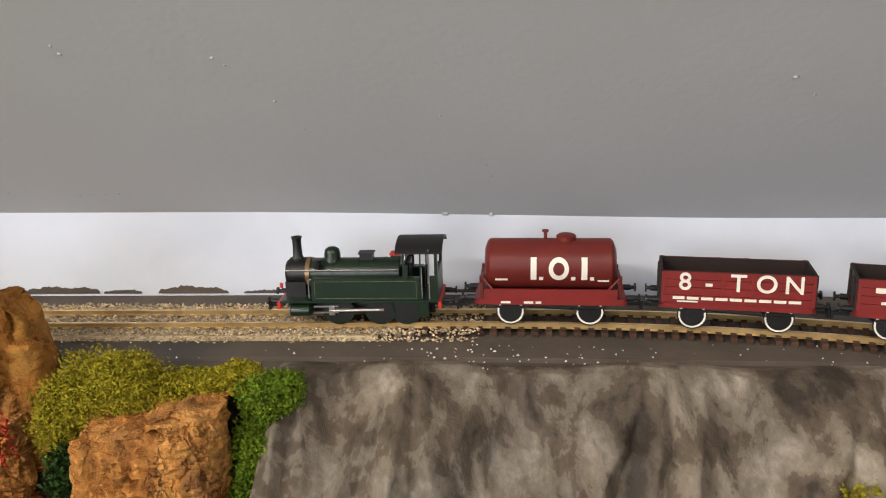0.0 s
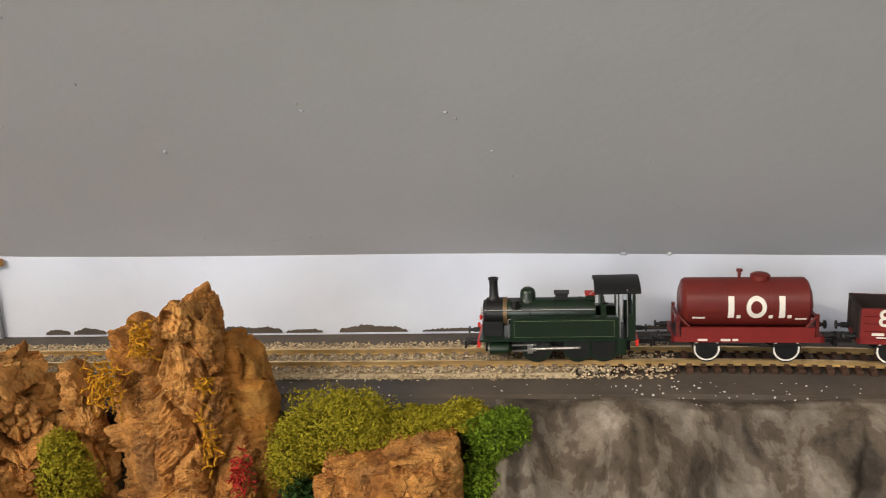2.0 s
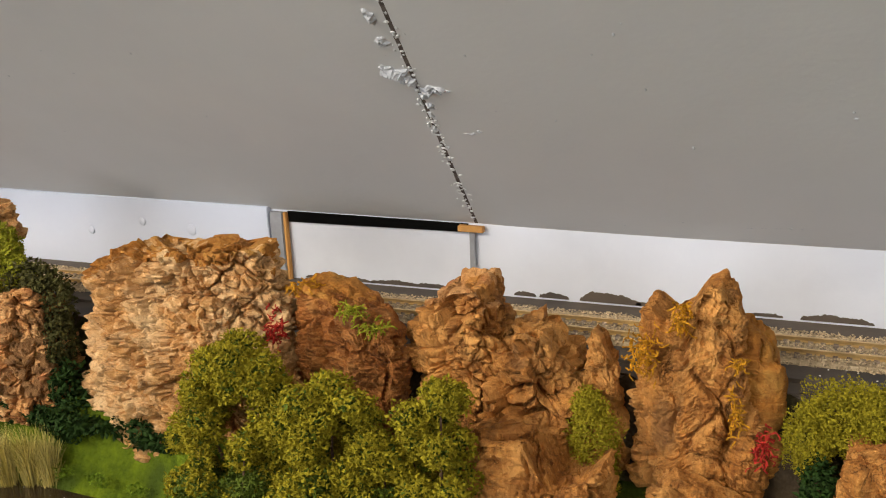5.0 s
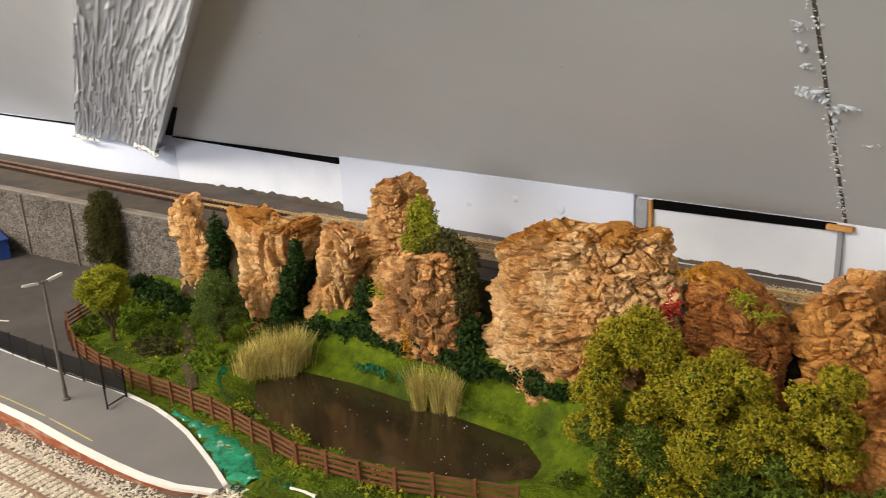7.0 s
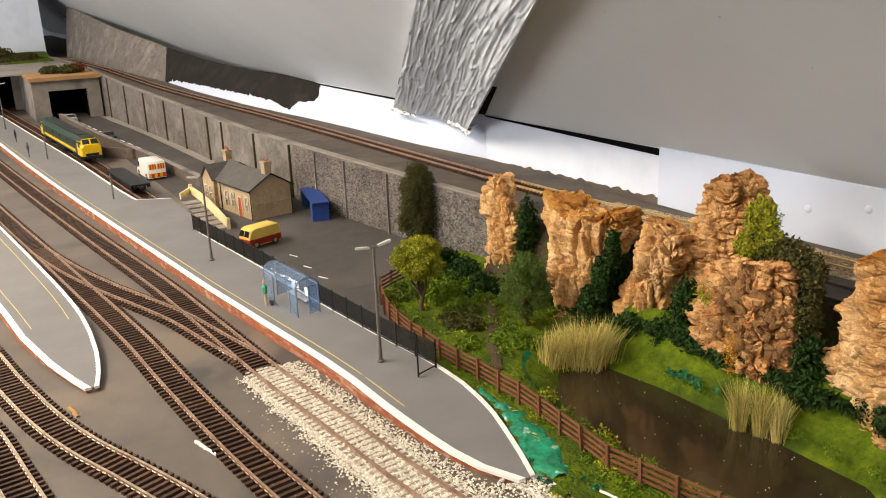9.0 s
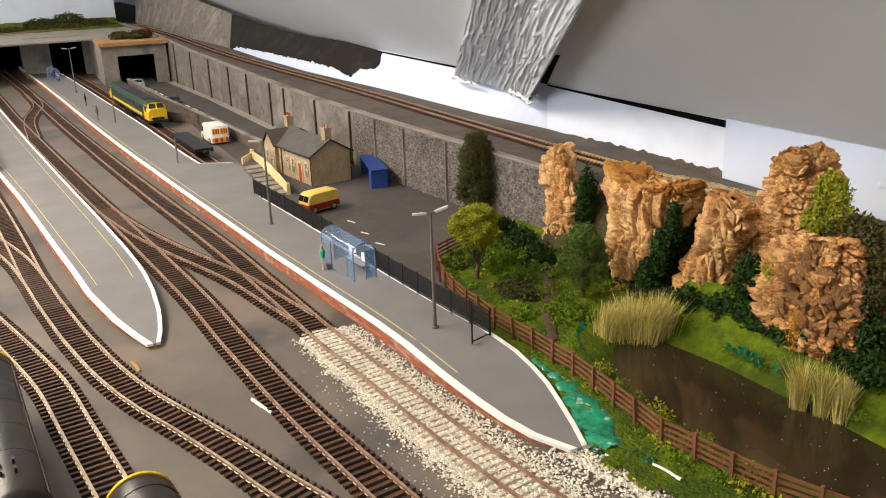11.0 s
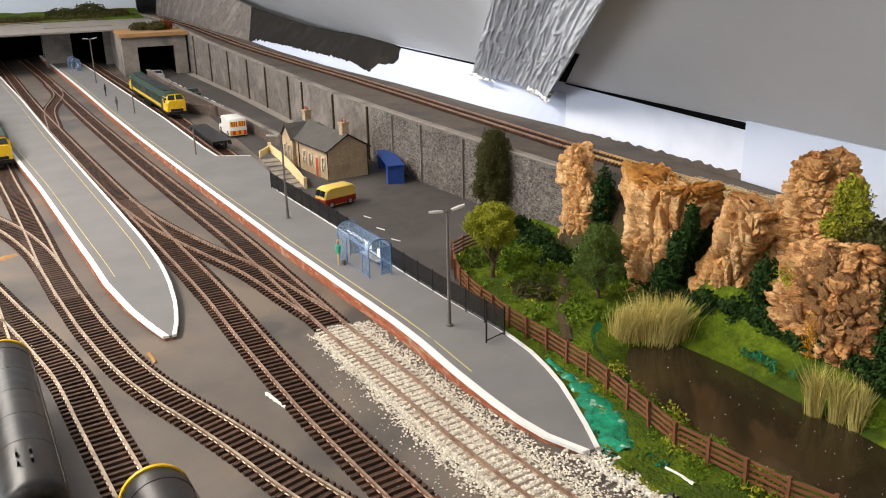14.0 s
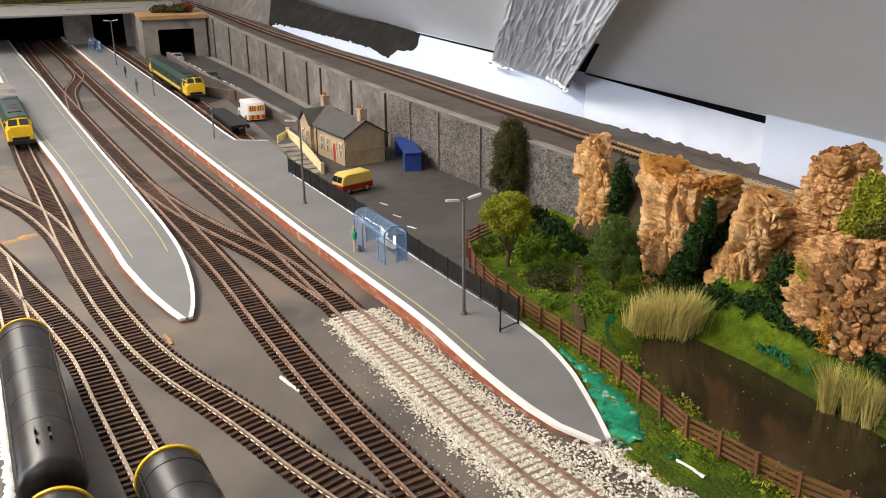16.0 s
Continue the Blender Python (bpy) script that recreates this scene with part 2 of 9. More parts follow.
M["rail"] = mat("worn_brass_rail", (0.78, 0.57, 0.27), (0.48, 0.33, 0.15), 90, 0.36, metal=0.75, bump=0.1)
M["rail_dull"] = mat("dull_worn_rail", (0.60, 0.48, 0.36), (0.34, 0.25, 0.18), 110, 0.42, metal=0.6, bump=0.1)
M["dark_paint"] = mat("dark_brown_wall_paint", (0.019, 0.0160, 0.0138), (0.013, 0.011, 0.0095), 40, 0.85, bump=0.3, stain=(0.028, 0.024, 0.021), stain_scale=30, spec=0.15)
M["rail_rust"] = mat("rusty_rail", (0.50, 0.35, 0.26), (0.26, 0.155, 0.105), 120, 0.42, metal=0.6, bump=0.2)
M["sleeper"] = mat("brown_plastic_sleeper", (0.085, 0.042, 0.026), (0.042, 0.022, 0.014), 200, 0.65, rand=0.35)
M["sleeper_pale"] = mat("ballast_dusted_sleeper", (0.36, 0.29, 0.23), (0.17, 0.13, 0.10), 160, 0.85, rand=0.25)
M["ballast"] = mat("cream_ballast", (0.82, 0.77, 0.67), (0.60, 0.54, 0.45), 300, 0.9, island=0.3, bump=0.3)
M["ballast_up"] = mat("pale_brown_ballast", (0.60, 0.49, 0.33), (0.38, 0.29, 0.18), 300, 0.9, island=0.45, bump=0.3)
M["chip"] = mat("white_plaster_chip", (0.75, 0.73, 0.7), (0.6, 0.58, 0.55), 300, 0.9, island=0.2, bump=0)
M["brick"] = mat("red_platform_brick", (0.40, 0.125, 0.058), (0.20, 0.062, 0.032), 330, 0.85, stain=(0.42, 0.25, 0.17), stain_scale=160, stain_low=0.52, stain_high=0.66, stretch=(0.5, 0.5, 1.6))
M["stonewall"] = mat("grey_stone_sheet", (0.195, 0.170, 0.150), (0.115, 0.101, 0.090), 150, 0.85, bump=0.9, depth=0.002, fine=330, stain=(0.255, 0.225, 0.20), stain_scale=20, stain2=(0.100, 0.087, 0.077), stain2_scale=60, soft2=(0.50, 0.75))
M["concrete"] = mat("grey_concrete", (0.28, 0.245, 0.21), (0.20, 0.175, 0.15), 60, 0.85, bump=0.4, stain=(0.10, 0.095, 0.09), stain_scale=20)
M["kerb"] = mat("pale_pavement", (0.30, 0.27, 0.24), (0.24, 0.215, 0.19), 80, 0.85)
M["rock"] = bark_mat("cork_bark_tan", (0.587, 0.248, 0.053), (0.248, 0.088, 0.018), (0.744, 0.385, 0.115), (0.064, 0.021, 0.006), 2.4)
M["rock_pale"] = bark_mat("cork_bark_pale", (0.735, 0.415, 0.155), (0.415, 0.190, 0.055), (0.885, 0.635, 0.350), (0.128, 0.048, 0.013), 1.5, worn=(0.480, 0.230, 0.070))
M["rock_rubble"] = bark_mat("red_brown_bark_rubble", (0.671, 0.342, 0.120), (0.336, 0.136, 0.039), (0.839, 0.522, 0.239), (0.102, 0.036, 0.010), 0.9, 340.0, worn=(0.364, 0.126, 0.049))
M["rock_top"] = bark_mat("ochre_bark_top", (0.578, 0.242, 0.041), (0.321, 0.116, 0.020), (0.556, 0.310, 0.078), (0.150, 0.053, 0.012), worn=(0.428, 0.184, 0.037))
M["rock_dark"] = bark_mat("brown_bark", (0.494, 0.181, 0.041), (0.212, 0.071, 0.016), (0.612, 0.299, 0.090), (0.070, 0.023, 0.007))
M["cloth"] = cloth_mat("grey_plaster_cloth")
M["grass"] = mat("green_static_grass", (0.130, 0.180, 0.010), (0.050, 0.082, 0.006), 110, 0.95, bump=0.9, depth=0.003, fine=420, stain=(0.048, 0.075, 0.009), stain_scale=26, stain_low=0.48, stain_high=0.62, spec=0.1)
M["teal"] = mat("teal_green_glaze", (0.012, 0.31, 0.165), (0.006, 0.11, 0.055), 130, 0.15, bump=0.6, depth=0.003, fine=130, stain=(0.35, 0.55, 0.45), stain_scale=120, stain_low=0.60, stain_high=0.68, spec=0.6)
M["water"] = mat("murky_pond_varnish", (0.036, 0.025, 0.013), (0.026, 0.018, 0.010), 20, 0.12, bump=0.15, depth=0.0006, fine=60, stain=(0.05, 0.038, 0.022), stain_scale=24, spec=0.5)
M["loco_green"] = mat("dark_green_loco_enamel", (0.006, 0.020, 0.008), (0.005, 0.015, 0.006), 60, 0.32, bump=0.05, spec=0.5)
M["loco_black"] = mat("satin_black_metal", (0.007, 0.0065, 0.0065), (0.005, 0.005, 0.005), 200, 0.42, bump=0.1, spec=0.5)
M["lining"] = mat("pale_green_lining", (0.20, 0.27, 0.14), (0.16, 0.22, 0.11), 300, 0.5, bump=0)
M["steel"] = mat("bright_steel", (0.62, 0.61, 0.58), (0.45, 0.44, 0.42), 300, 0.28, metal=0.9, bump=0.05)
M["copper"] = mat("dull_copper_band", (0.30, 0.20, 0.10), (0.2, 0.13, 0.07), 300, 0.35, metal=0.6, bump=0.05)
M["red"] = mat("signal_red_paint", (0.62, 0.035, 0.022), (0.5, 0.028, 0.02), 300, 0.4, bump=0.05)
M["maroon"] = mat("maroon_wagon_paint", (0.150, 0.018, 0.014), (0.115, 0.015, 0.012), 70, 0.38, bump=0.08, spec=0.4)
M["maroon_red"] = mat("red_oxide_wagon_paint", (0.22, 0.02, 0.018), (0.17, 0.017, 0.015), 70, 0.5, bump=0.1)
M["wagon_dark"] = mat("dark_brown_planks", (0.03, 0.018, 0.016), (0.018, 0.012, 0.011), 120, 0.7, bump=0.2, stretch=(0.3, 1, 1))
M["letter"] = mat("cream_white_lettering", (0.82, 0.78, 0.70), (0.76, 0.72, 0.64), 300, 0.5, bump=0)
M["black_tank"] = mat("glossy_black_tank", (0.006, 0.005, 0.0045), (0.005, 0.004, 0.004), 90, 0.38, bump=0.10, depth=0.0003, spec=0.5, stain=(0.040, 0.026, 0.016), stain_scale=22, stain_low=0.48, stain_high=0.70, stain2=(0.022, 0.020, 0.019), stain2_scale=75)
M["yellow"] = mat("warning_yellow", (0.72, 0.45, 0.012), (0.62, 0.38, 0.01), 100, 0.4, bump=0.05)
M["loco2_green"] = mat("freight_green", (0.016, 0.045, 0.024), (0.009, 0.026, 0.015), 80, 0.45, bump=0.05)
M["sash_glass"] = mat("grey_sash_glass", (0.16, 0.135, 0.11), (0.09, 0.078, 0.066), 400, 0.15, bump=0, spec=0.5)
M["glass_dark"] = mat("dark_window_glass", (0.015, 0.017, 0.02), (0.012, 0.013, 0.015), 50, 0.08, bump=0, spec=0.6)
M["tan_stone"] = mat("tan_station_stone", (0.46, 0.345, 0.215), (0.31, 0.225, 0.135), 260, 0.85, bump=0.6, depth=0.0008, fine=420, stain=(0.30, 0.22, 0.14), stain_scale=60)
M["cream_stone"] = mat("cream_stone_surround", (0.60, 0.50, 0.36), (0.48, 0.39, 0.27), 260, 0.8, bump=0.2)
M["slate"] = mat("grey_slate_roof", (0.085, 0.078, 0.07), (0.055, 0.05, 0.046), 160, 0.7, bump=0.5, depth=0.0006, fine=420, stretch=(1, 0.4, 1))
M["cream"] = mat("cream_paint", (0.72, 0.60, 0.33), (0.62, 0.50, 0.27), 150, 0.55, bump=0.1)
M["door_red"] = mat("orange_red_door", (0.42, 0.07, 0.02), (0.33, 0.05, 0.02), 150, 0.5)
M["blue"] = mat("blue_shelter_paint", (0.025, 0.065, 0.26), (0.02, 0.05, 0.2), 120, 0.4, bump=0.05)
M["blue_frame"] = mat("pale_blue_frame", (0.14, 0.215, 0.36), (0.11, 0.17, 0.29), 120, 0.4, bump=0.05)
M["van_white"] = mat("white_van_paint", (0.80, 0.78, 0.74), (0.74, 0.72, 0.68), 120, 0.35, bump=0)
M["van_yellow"] = mat("pale_yellow_van_paint", (0.72, 0.52, 0.12), (0.66, 0.46, 0.10), 120, 0.35, bump=0)
M["van_red"] = mat("dark_red_van_paint", (0.30, 0.025, 0.015), (0.25, 0.02, 0.012), 120, 0.35, bump=0)
M["car_green"] = mat("dark_green_car_paint", (0.03, 0.045, 0.03), (0.025, 0.035, 0.025), 120, 0.35, bump=0)
M["silver"] = mat("silver_car_paint", (0.42, 0.43, 0.44), (0.36, 0.37, 0.38), 120, 0.35, bump=0)
M["fence_brown"] = mat("rust_brown_fence", (0.20, 0.078, 0.036), (0.12, 0.044, 0.021), 260, 0.75, bump=0.2, stretch=(0.4, 0.4, 1))
M["mesh_black"] = mat("black_fence_mesh", (0.012, 0.011, 0.010), (0.008, 0.008, 0.008), 200, 0.6, bump=0)
M["lamp_grey"] = mat("grey_lamp_column", (0.16, 0.14, 0.125), (0.12, 0.105, 0.095), 200, 0.5, bump=0)
M["lamp_head"] = mat("pale_lamp_head", (0.62, 0.61, 0.58), (0.55, 0.54, 0.51), 200, 0.4, bump=0)
M["bark"] = mat("brown_tree_bark", (0.13, 0.08, 0.045), (0.07, 0.042, 0.025), 300, 0.9, bump=0.5, stretch=(1, 1, 0.3))
M["seam"] = mat("grey_brown_seam_filler", (0.16, 0.135, 0.12), (0.05, 0.04, 0.036), 260, 0.9, bump=0.6)
M["mud"] = mat("brown_mud_path", (0.085, 0.058, 0.028), (0.05, 0.036, 0.018), 120, 0.95, bump=0.7, depth=0.002)
M["earth"] = mat("brown_earth_bank", (0.075, 0.05, 0.026), (0.04, 0.028, 0.016), 90, 0.95, bump=0.9, depth=0.003, stain=(0.05, 0.06, 0.015), stain_scale=30)
M["fig_green"] = mat("green_figurine_paint", (0.05, 0.36, 0.21), (0.04, 0.28, 0.16), 300, 0.6, bump=0)
M["fig_tan"] = mat("tan_figurine_paint", (0.52, 0.34, 0.22), (0.42, 0.26, 0.16), 300, 0.6, bump=0)
M["fig_dark"] = mat("dark_figurine_paint", (0.02, 0.02, 0.028), (0.03, 0.03, 0.04), 300, 0.6, bump=0)
M["fig_grey"] = mat("grey_figurine_paint", (0.16, 0.16, 0.18), (0.06, 0.06, 0.08), 200, 0.6, bump=0)


def leaf_mat(name, a, b, var=0.35):
    return mat(name, a, b, 260, 0.8, bump=0, island=var, spec=0.15)


M["olive"] = leaf_mat("olive_moss_foliage", (0.34, 0.285, 0.018), (0.22, 0.192, 0.012), 0.22)
M["bright"] = leaf_mat("bright_green_foliage", (0.15, 0.22, 0.013), (0.08, 0.14, 0.010))
M["lime"] = leaf_mat("lime_green_foliage", (0.31, 0.31, 0.022), (0.19, 0.20, 0.014))
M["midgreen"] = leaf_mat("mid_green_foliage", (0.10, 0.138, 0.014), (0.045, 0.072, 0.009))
M["ivy"] = leaf_mat("dark_ivy_foliage", (0.026, 0.060, 0.010), (0.012, 0.030, 0.006))
M["conifer"] = leaf_mat("brown_green_conifer", (0.085, 0.08, 0.022), (0.045, 0.045, 0.014))
M["willow"] = leaf_mat("soft_green_willow", (0.115, 0.165, 0.030), (0.060, 0.095, 0.018))
M["reed"] = leaf_mat("straw_yellow_reed", (0.66, 0.56, 0.20), (0.46, 0.38, 0.11), 0.4)
M["redleaf"] = leaf_mat("scarlet_lichen", (0.42, 0.03, 0.02), (0.28, 0.02, 0.015))
M["goldleaf"] = leaf_mat("golden_lichen", (0.52, 0.25, 0.015), (0.38, 0.17, 0.012))
M["teal_leaf"] = leaf_mat("teal_lichen", (0.02, 0.20, 0.10), (0.015, 0.12, 0.06))

gl = bpy.data.materials.new("pale_blue_clear_plastic")
gl.use_nodes = True
gb = gl.node_tree.nodes["Principled BSDF"]
gb.inputs["Base Color"].default_value = (0.50, 0.62, 0.78, 1)
gb.inputs["Transmission Weight"].default_value, gb.inputs["Roughness"].default_value, gb.inputs["IOR"].default_value = 0.93, 0.06, 1.13
M["clear"] = gl
M["rubble"] = mat("grey_flint_rubble", (0.225, 0.200, 0.178), (0.120, 0.106, 0.095), 200, 0.85, bump=0.4, island=0.45, stain=(0.10, 0.088, 0.078), stain_scale=26)
M["oldbrick"] = mat("weathered_brown_brick", (0.13, 0.095, 0.078), (0.085, 0.065, 0.055), 200, 0.9, stain=(0.16, 0.13, 0.115), stain_scale=60)
M["ochre_board"] = mat("ochre_fibreboard", (0.42, 0.24, 0.10), (0.33, 0.18, 0.075), 60, 0.9, bump=0.3)
M["rustleaf"] = leaf_mat("rust_red_foliage", (0.20, 0.055, 0.02), (0.13, 0.035, 0.015))

# ---- builders ----
class MB:
    """Collects vertices and faces for one mesh."""

    def __init__(self):
        self.v, self.f, self.fm = [], [], []

    def add(self, verts, faces, mi=0):
        n = len(self.v)
        self.v.extend(tuple(p) for p in verts)
        self.f.extend(tuple(i + n for i in face) for face in faces)
        self.fm.extend([mi] * len(faces))
        return self

    def box(self, x0, y0, z0, x1, y1, z1, m=None, mi=0):
        vs = [Vector((x, y, z)) for z in (z0, z1) for y in (y0, y1) for x in (x0, x1)]
        if m is not None:
            vs = [m @ p for p in vs]
        return self.add(vs, [(0, 2, 3, 1), (4, 5, 7, 6), (0, 1, 5, 4), (2, 6, 7, 3), (0, 4, 6, 2), (1, 3, 7, 5)], mi)

    def prism(self, poly, z0, z1, m=None, mi=0):
        """A polygon in x and y, anticlockwise, from z0 up to z1."""
        n = len(poly)
        vs = [Vector((x, y, z)) for z in (z0, z1) for x, y in poly]
        if m is not None:
            vs = [m @ p for p in vs]
        return self.add(vs, [tuple(range(n - 1, -1, -1)), tuple(range(n, 2 * n))] + [(i, (i + 1) % n, n + (i + 1) % n, n + i) for i in range(n)], mi)

    def loft(self, rings, closed=True, caps=True, mi=0):
        n = len(rings[0])
        vs = [p for ring in rings for p in ring]
        fs = []
        for r in range(len(rings) - 1):
            for i in range(n if closed else n - 1):
                j = (i + 1) % n
                fs.append((r * n + i, r * n + j, (r + 1) * n + j, (r + 1) * n + i))
        if caps and closed:
            fs += [tuple(range(n - 1, -1, -1)), tuple((len(rings) - 1) * n + i for i in range(n))]
        return self.add(vs, fs, mi)

    def tube(self, a, b, r, n=8, r2=None, mi=0):
        a, b = Vector(a), Vector(b)
        q = (b - a).to_track_quat("Z", "Y")
        rings = [[p + q @ Vector((rr * math.cos(2 * math.pi * i / n), rr * math.sin(2 * math.pi * i / n), 0)) for i in range(n)] for p, rr in ((a, r), (b, r if r2 is None else r2))]
        return self.loft(rings, mi=mi)

    def lathe(self, profile, at=(0, 0, 0), axis="z", n=24, mi=0):
        """profile: (along, radius) pairs."""
        o = Vector(at)
        rings = []
        for h, r in profile:
            ring = []
            for i in range(n):
                c, s = r * math.cos(2 * math.pi * i / n), r * math.sin(2 * math.pi * i / n)
                ring.append(o + Vector({"z": (c, s, h), "x": (h, c, s), "y": (s, h, c)}[axis]))
            rings.append(ring)
        return self.loft(rings, mi=mi)

    def path(self, pts, r, n=6, mi=0):
        for a, b in zip(pts, pts[1:]):
            self.tube(a, b, r, n, mi=mi)
        return self

    def mesh(self, name, materials, smooth=False, bevel=0.0):
        me = bpy.data.meshes.new(name)
        me.from_pydata(self.v, [], self.f)
        for m in materials if isinstance(materials, (list, tuple)) else [materials]:
            me.materials.append(m)
        me.polygons.foreach_set("material_index", self.fm)
        if bevel:
            bm = bmesh.new()
            bm.from_mesh(me)
            edges = [e for e in bm.edges if len(e.link_faces) == 2 and e.calc_face_angle() > 0.6]
            bmesh.ops.bevel(bm, geom=edges, offset=bevel, segments=2, affect="EDGES", clamp_overlap=True)
            bm.to_mesh(me)
            bm.free()
        if smooth:
            me.polygons.foreach_set("use_smooth", [True] * len(me.polygons))
            if smooth != "all":
                me.set_sharp_from_angle(angle=radians(38))
        me.update()
        return me


def part(name, mb, material, parent=None, label="", smooth=False, bevel=0.0, at=None):
    """One mesh object, under a thing or a part when that is given."""
    ob = new(name, mb.mesh(name, material, smooth, bevel))
    if parent is not None:
        ob.parent = parent
    if at is not None:
        ob.matrix_basis = at
    if label:
        tagged(ob, label)
    return ob


def thing(name, label, category, at=None, group="", kind=""):
    ob = new(name)
    ob.empty_display_size = 0.01
    if at is not None:
        ob.matrix_basis = at
    return tagged(ob, label, category, group, kind)


def lerp(table, x):
    """Piecewise linear through (x, value) rows in rising x."""
    return float(np.interp(x, [r[0] for r in table], [r[1] for r in table]))


def curve_points(pts, step):
    """Even points and directions along a smooth line through pts (x, y)."""
    p = [Vector((x, y)) for x, y in pts]
    fine = []
    for i in range(len(p) - 1):
        a, b = p[i], p[i + 1]
        ta = (p[i + 1] - p[i - 1]) * 0.5 if i else (b - a)
        tb = (p[i + 2] - p[i]) * 0.5 if i + 2 < len(p) else (b - a)
        k = (b - a).length
        ta, tb = ta.normalized() * k, tb.normalized() * k
        for j in range(24):
            s = j / 24
            fine.append(a * (2 * s**3 - 3 * s**2 + 1) + ta * (s**3 - 2 * s**2 + s) + b * (-2 * s**3 + 3 * s**2) + tb * (s**3 - s**2))
    fine.append(p[-1])
    dist = np.concatenate([[0], np.cumsum([(b - a).length for a, b in zip(fine, fine[1:])])])
    n = max(2, int(dist[-1] / step))
    s = np.linspace(0, dist[-1], n + 1)
    xs, ys = np.interp(s, dist, [q.x for q in fine]), np.interp(s, dist, [q.y for q in fine])
    out = []
    for i in range(n + 1):
        j, k = max(0, i - 1), min(n, i + 1)
        d = Vector((xs[k] - xs[j], ys[k] - ys[j])).normalized()
        out.append((Vector((xs[i], ys[i])), d))
    return out

# ---- the room ----
WALL_Y, EDGE_Z, SLOPE = 0.412, 0.116, radians(40)


def coping_z(x):
    """Height of the retaining wall's top."""
    return lerp([(-2.6, 0.108), (-2.2, 0.090), (-1.8, 0.079), (-1.2, 0.075), (-0.9, 0.069)], x)


def shelf_z(x):
    """Height of the upper shelf, which falls towards the far end."""
    return lerp([(-2.9, 0.097), (-2.6, 0.093), (-2.2, 0.079), (-1.8, 0.067), (-1.5, 0.0645), (-0.80, 0.064), (-0.40, 0.0725), (0.0, 0.080), (0.6, 0.085)], x)


def on_slope(x, s, lift=0.0):
    """A place on the sloping roof: s metres up it from its lower edge, lift metres off it into the room."""
    return Vector((x, WALL_Y - s * math.cos(SLOPE) - lift * math.sin(SLOPE), EDGE_Z + s * math.sin(SLOPE) - lift * math.cos(SLOPE)))


roof = thing("ceiling", "sloping attic ceiling painted matt grey with flaking lumps", "ceiling", kind="structure")
SEAM_X, SEAM_LEAN = -0.322, 0.125


def slope_sheet(x0, x1, s0, s1, thick, lean0, lean1):
    """A ceiling sheet whose left and right edges lean by lean0 and lean1 as they climb."""
    mb = MB()
    nx, ns = max(2, int((x1 - x0) / 0.02)), 60
    grid = []
    for j in range(ns + 1):
        s = s0 + (s1 - s0) * (j / ns) ** 1.5
        a, b = x0 + lean0 * s, x1 + lean1 * s
        grid.append([on_slope(a + (b - a) * i / nx, s, 0.0012 * noise.noise(((a + (b - a) * i / nx) * 6, j * 0.12, x0)) * (0 < i < nx)) for i in range(nx + 1)])
    n = nx + 1
    mb.add([p for row in grid for p in row], [(j * n + i, (j + 1) * n + i, (j + 1) * n + i + 1, j * n + i + 1) for j in range(ns) for i in range(nx)])
    corners = ((x0 + lean0 * s0, s0), (x1 + lean1 * s0, s0), (x1 + lean1 * s1, s1), (x0 + lean0 * s1, s1))
    back = [on_slope(x, s, -thick) for x, s in corners]
    front = [on_slope(x, s, 0) for x, s in corners]
    mb.add(front + back, [(4, 5, 6, 7), (0, 1, 5, 4), (1, 2, 6, 5), (2, 3, 7, 6), (3, 0, 4, 7)])
    return mb


part("roof_sheet", slope_sheet(SEAM_X + 0.0010, 1.6, -0.006, 1.75, 0.012, SEAM_LEAN, 0), M["roof"], roof, smooth=True)
part("roof_sheet", slope_sheet(-5.4, SEAM_X - 0.0010, -0.006, 1.75, 0.012, 0, SEAM_LEAN), M["roof"], roof, smooth=True)
mb = MB()
mb.box(-5.4, -2.7, 1.225, 1.6, -0.90, 1.245)
part("flat_ceiling", mb, M["roof"], roof)

wall_n = thing("wall_north", "low white painted attic knee wall with grey paint spills", "wall", kind="structure")
mb = MB().box(-5.4, WALL_Y, -0.9, 1.6, WALL_Y + 0.03, EDGE_Z + 0.006)
part("wall_face", mb, M["white"], wall_n)
for name, b in (("wall_west", (-5.44, -2.7, -0.9, -5.40, 0.45, 1.4)), ("wall_east", (1.6, -2.7, -0.9, 1.64, 0.45, 1.4)), ("wall_south", (-5.4, -2.74, -0.9, 1.6, -2.7, 1.4))):
    ob = part(name, MB().box(*b), M["white"])
    tagged(ob, "plain white painted attic wall", "wall", kind="structure")
tagged(part("floor", MB().box(-5.44, -2.74, -0.94, 1.64, 0.45, -0.90), M["board"]), "plain dark room floor under the layout", "floor", kind="structure")

# ---- the layout's boards ----
POND = [(-0.664, 0.213), (-0.650, 0.249), (-0.602, 0.258), (-0.545, 0.261), (-0.500, 0.263), (-0.452, 0.264), (-0.428, 0.248), (-0.422, 0.230), (-0.440, 0.211), (-0.480, 0.195), (-0.530, 0.180), (-0.575, 0.176), (-0.610, 0.178), (-0.640, 0.191)]


def inside(poly, x, y):
    c = False
    for (x0, y0), (x1, y1) in zip(poly, poly[1:] + poly[:1]):
        if (y0 > y) != (y1 > y) and x < (x1 - x0) * (y - y0) / (y1 - y0) + x0:
            c = not c
    return c


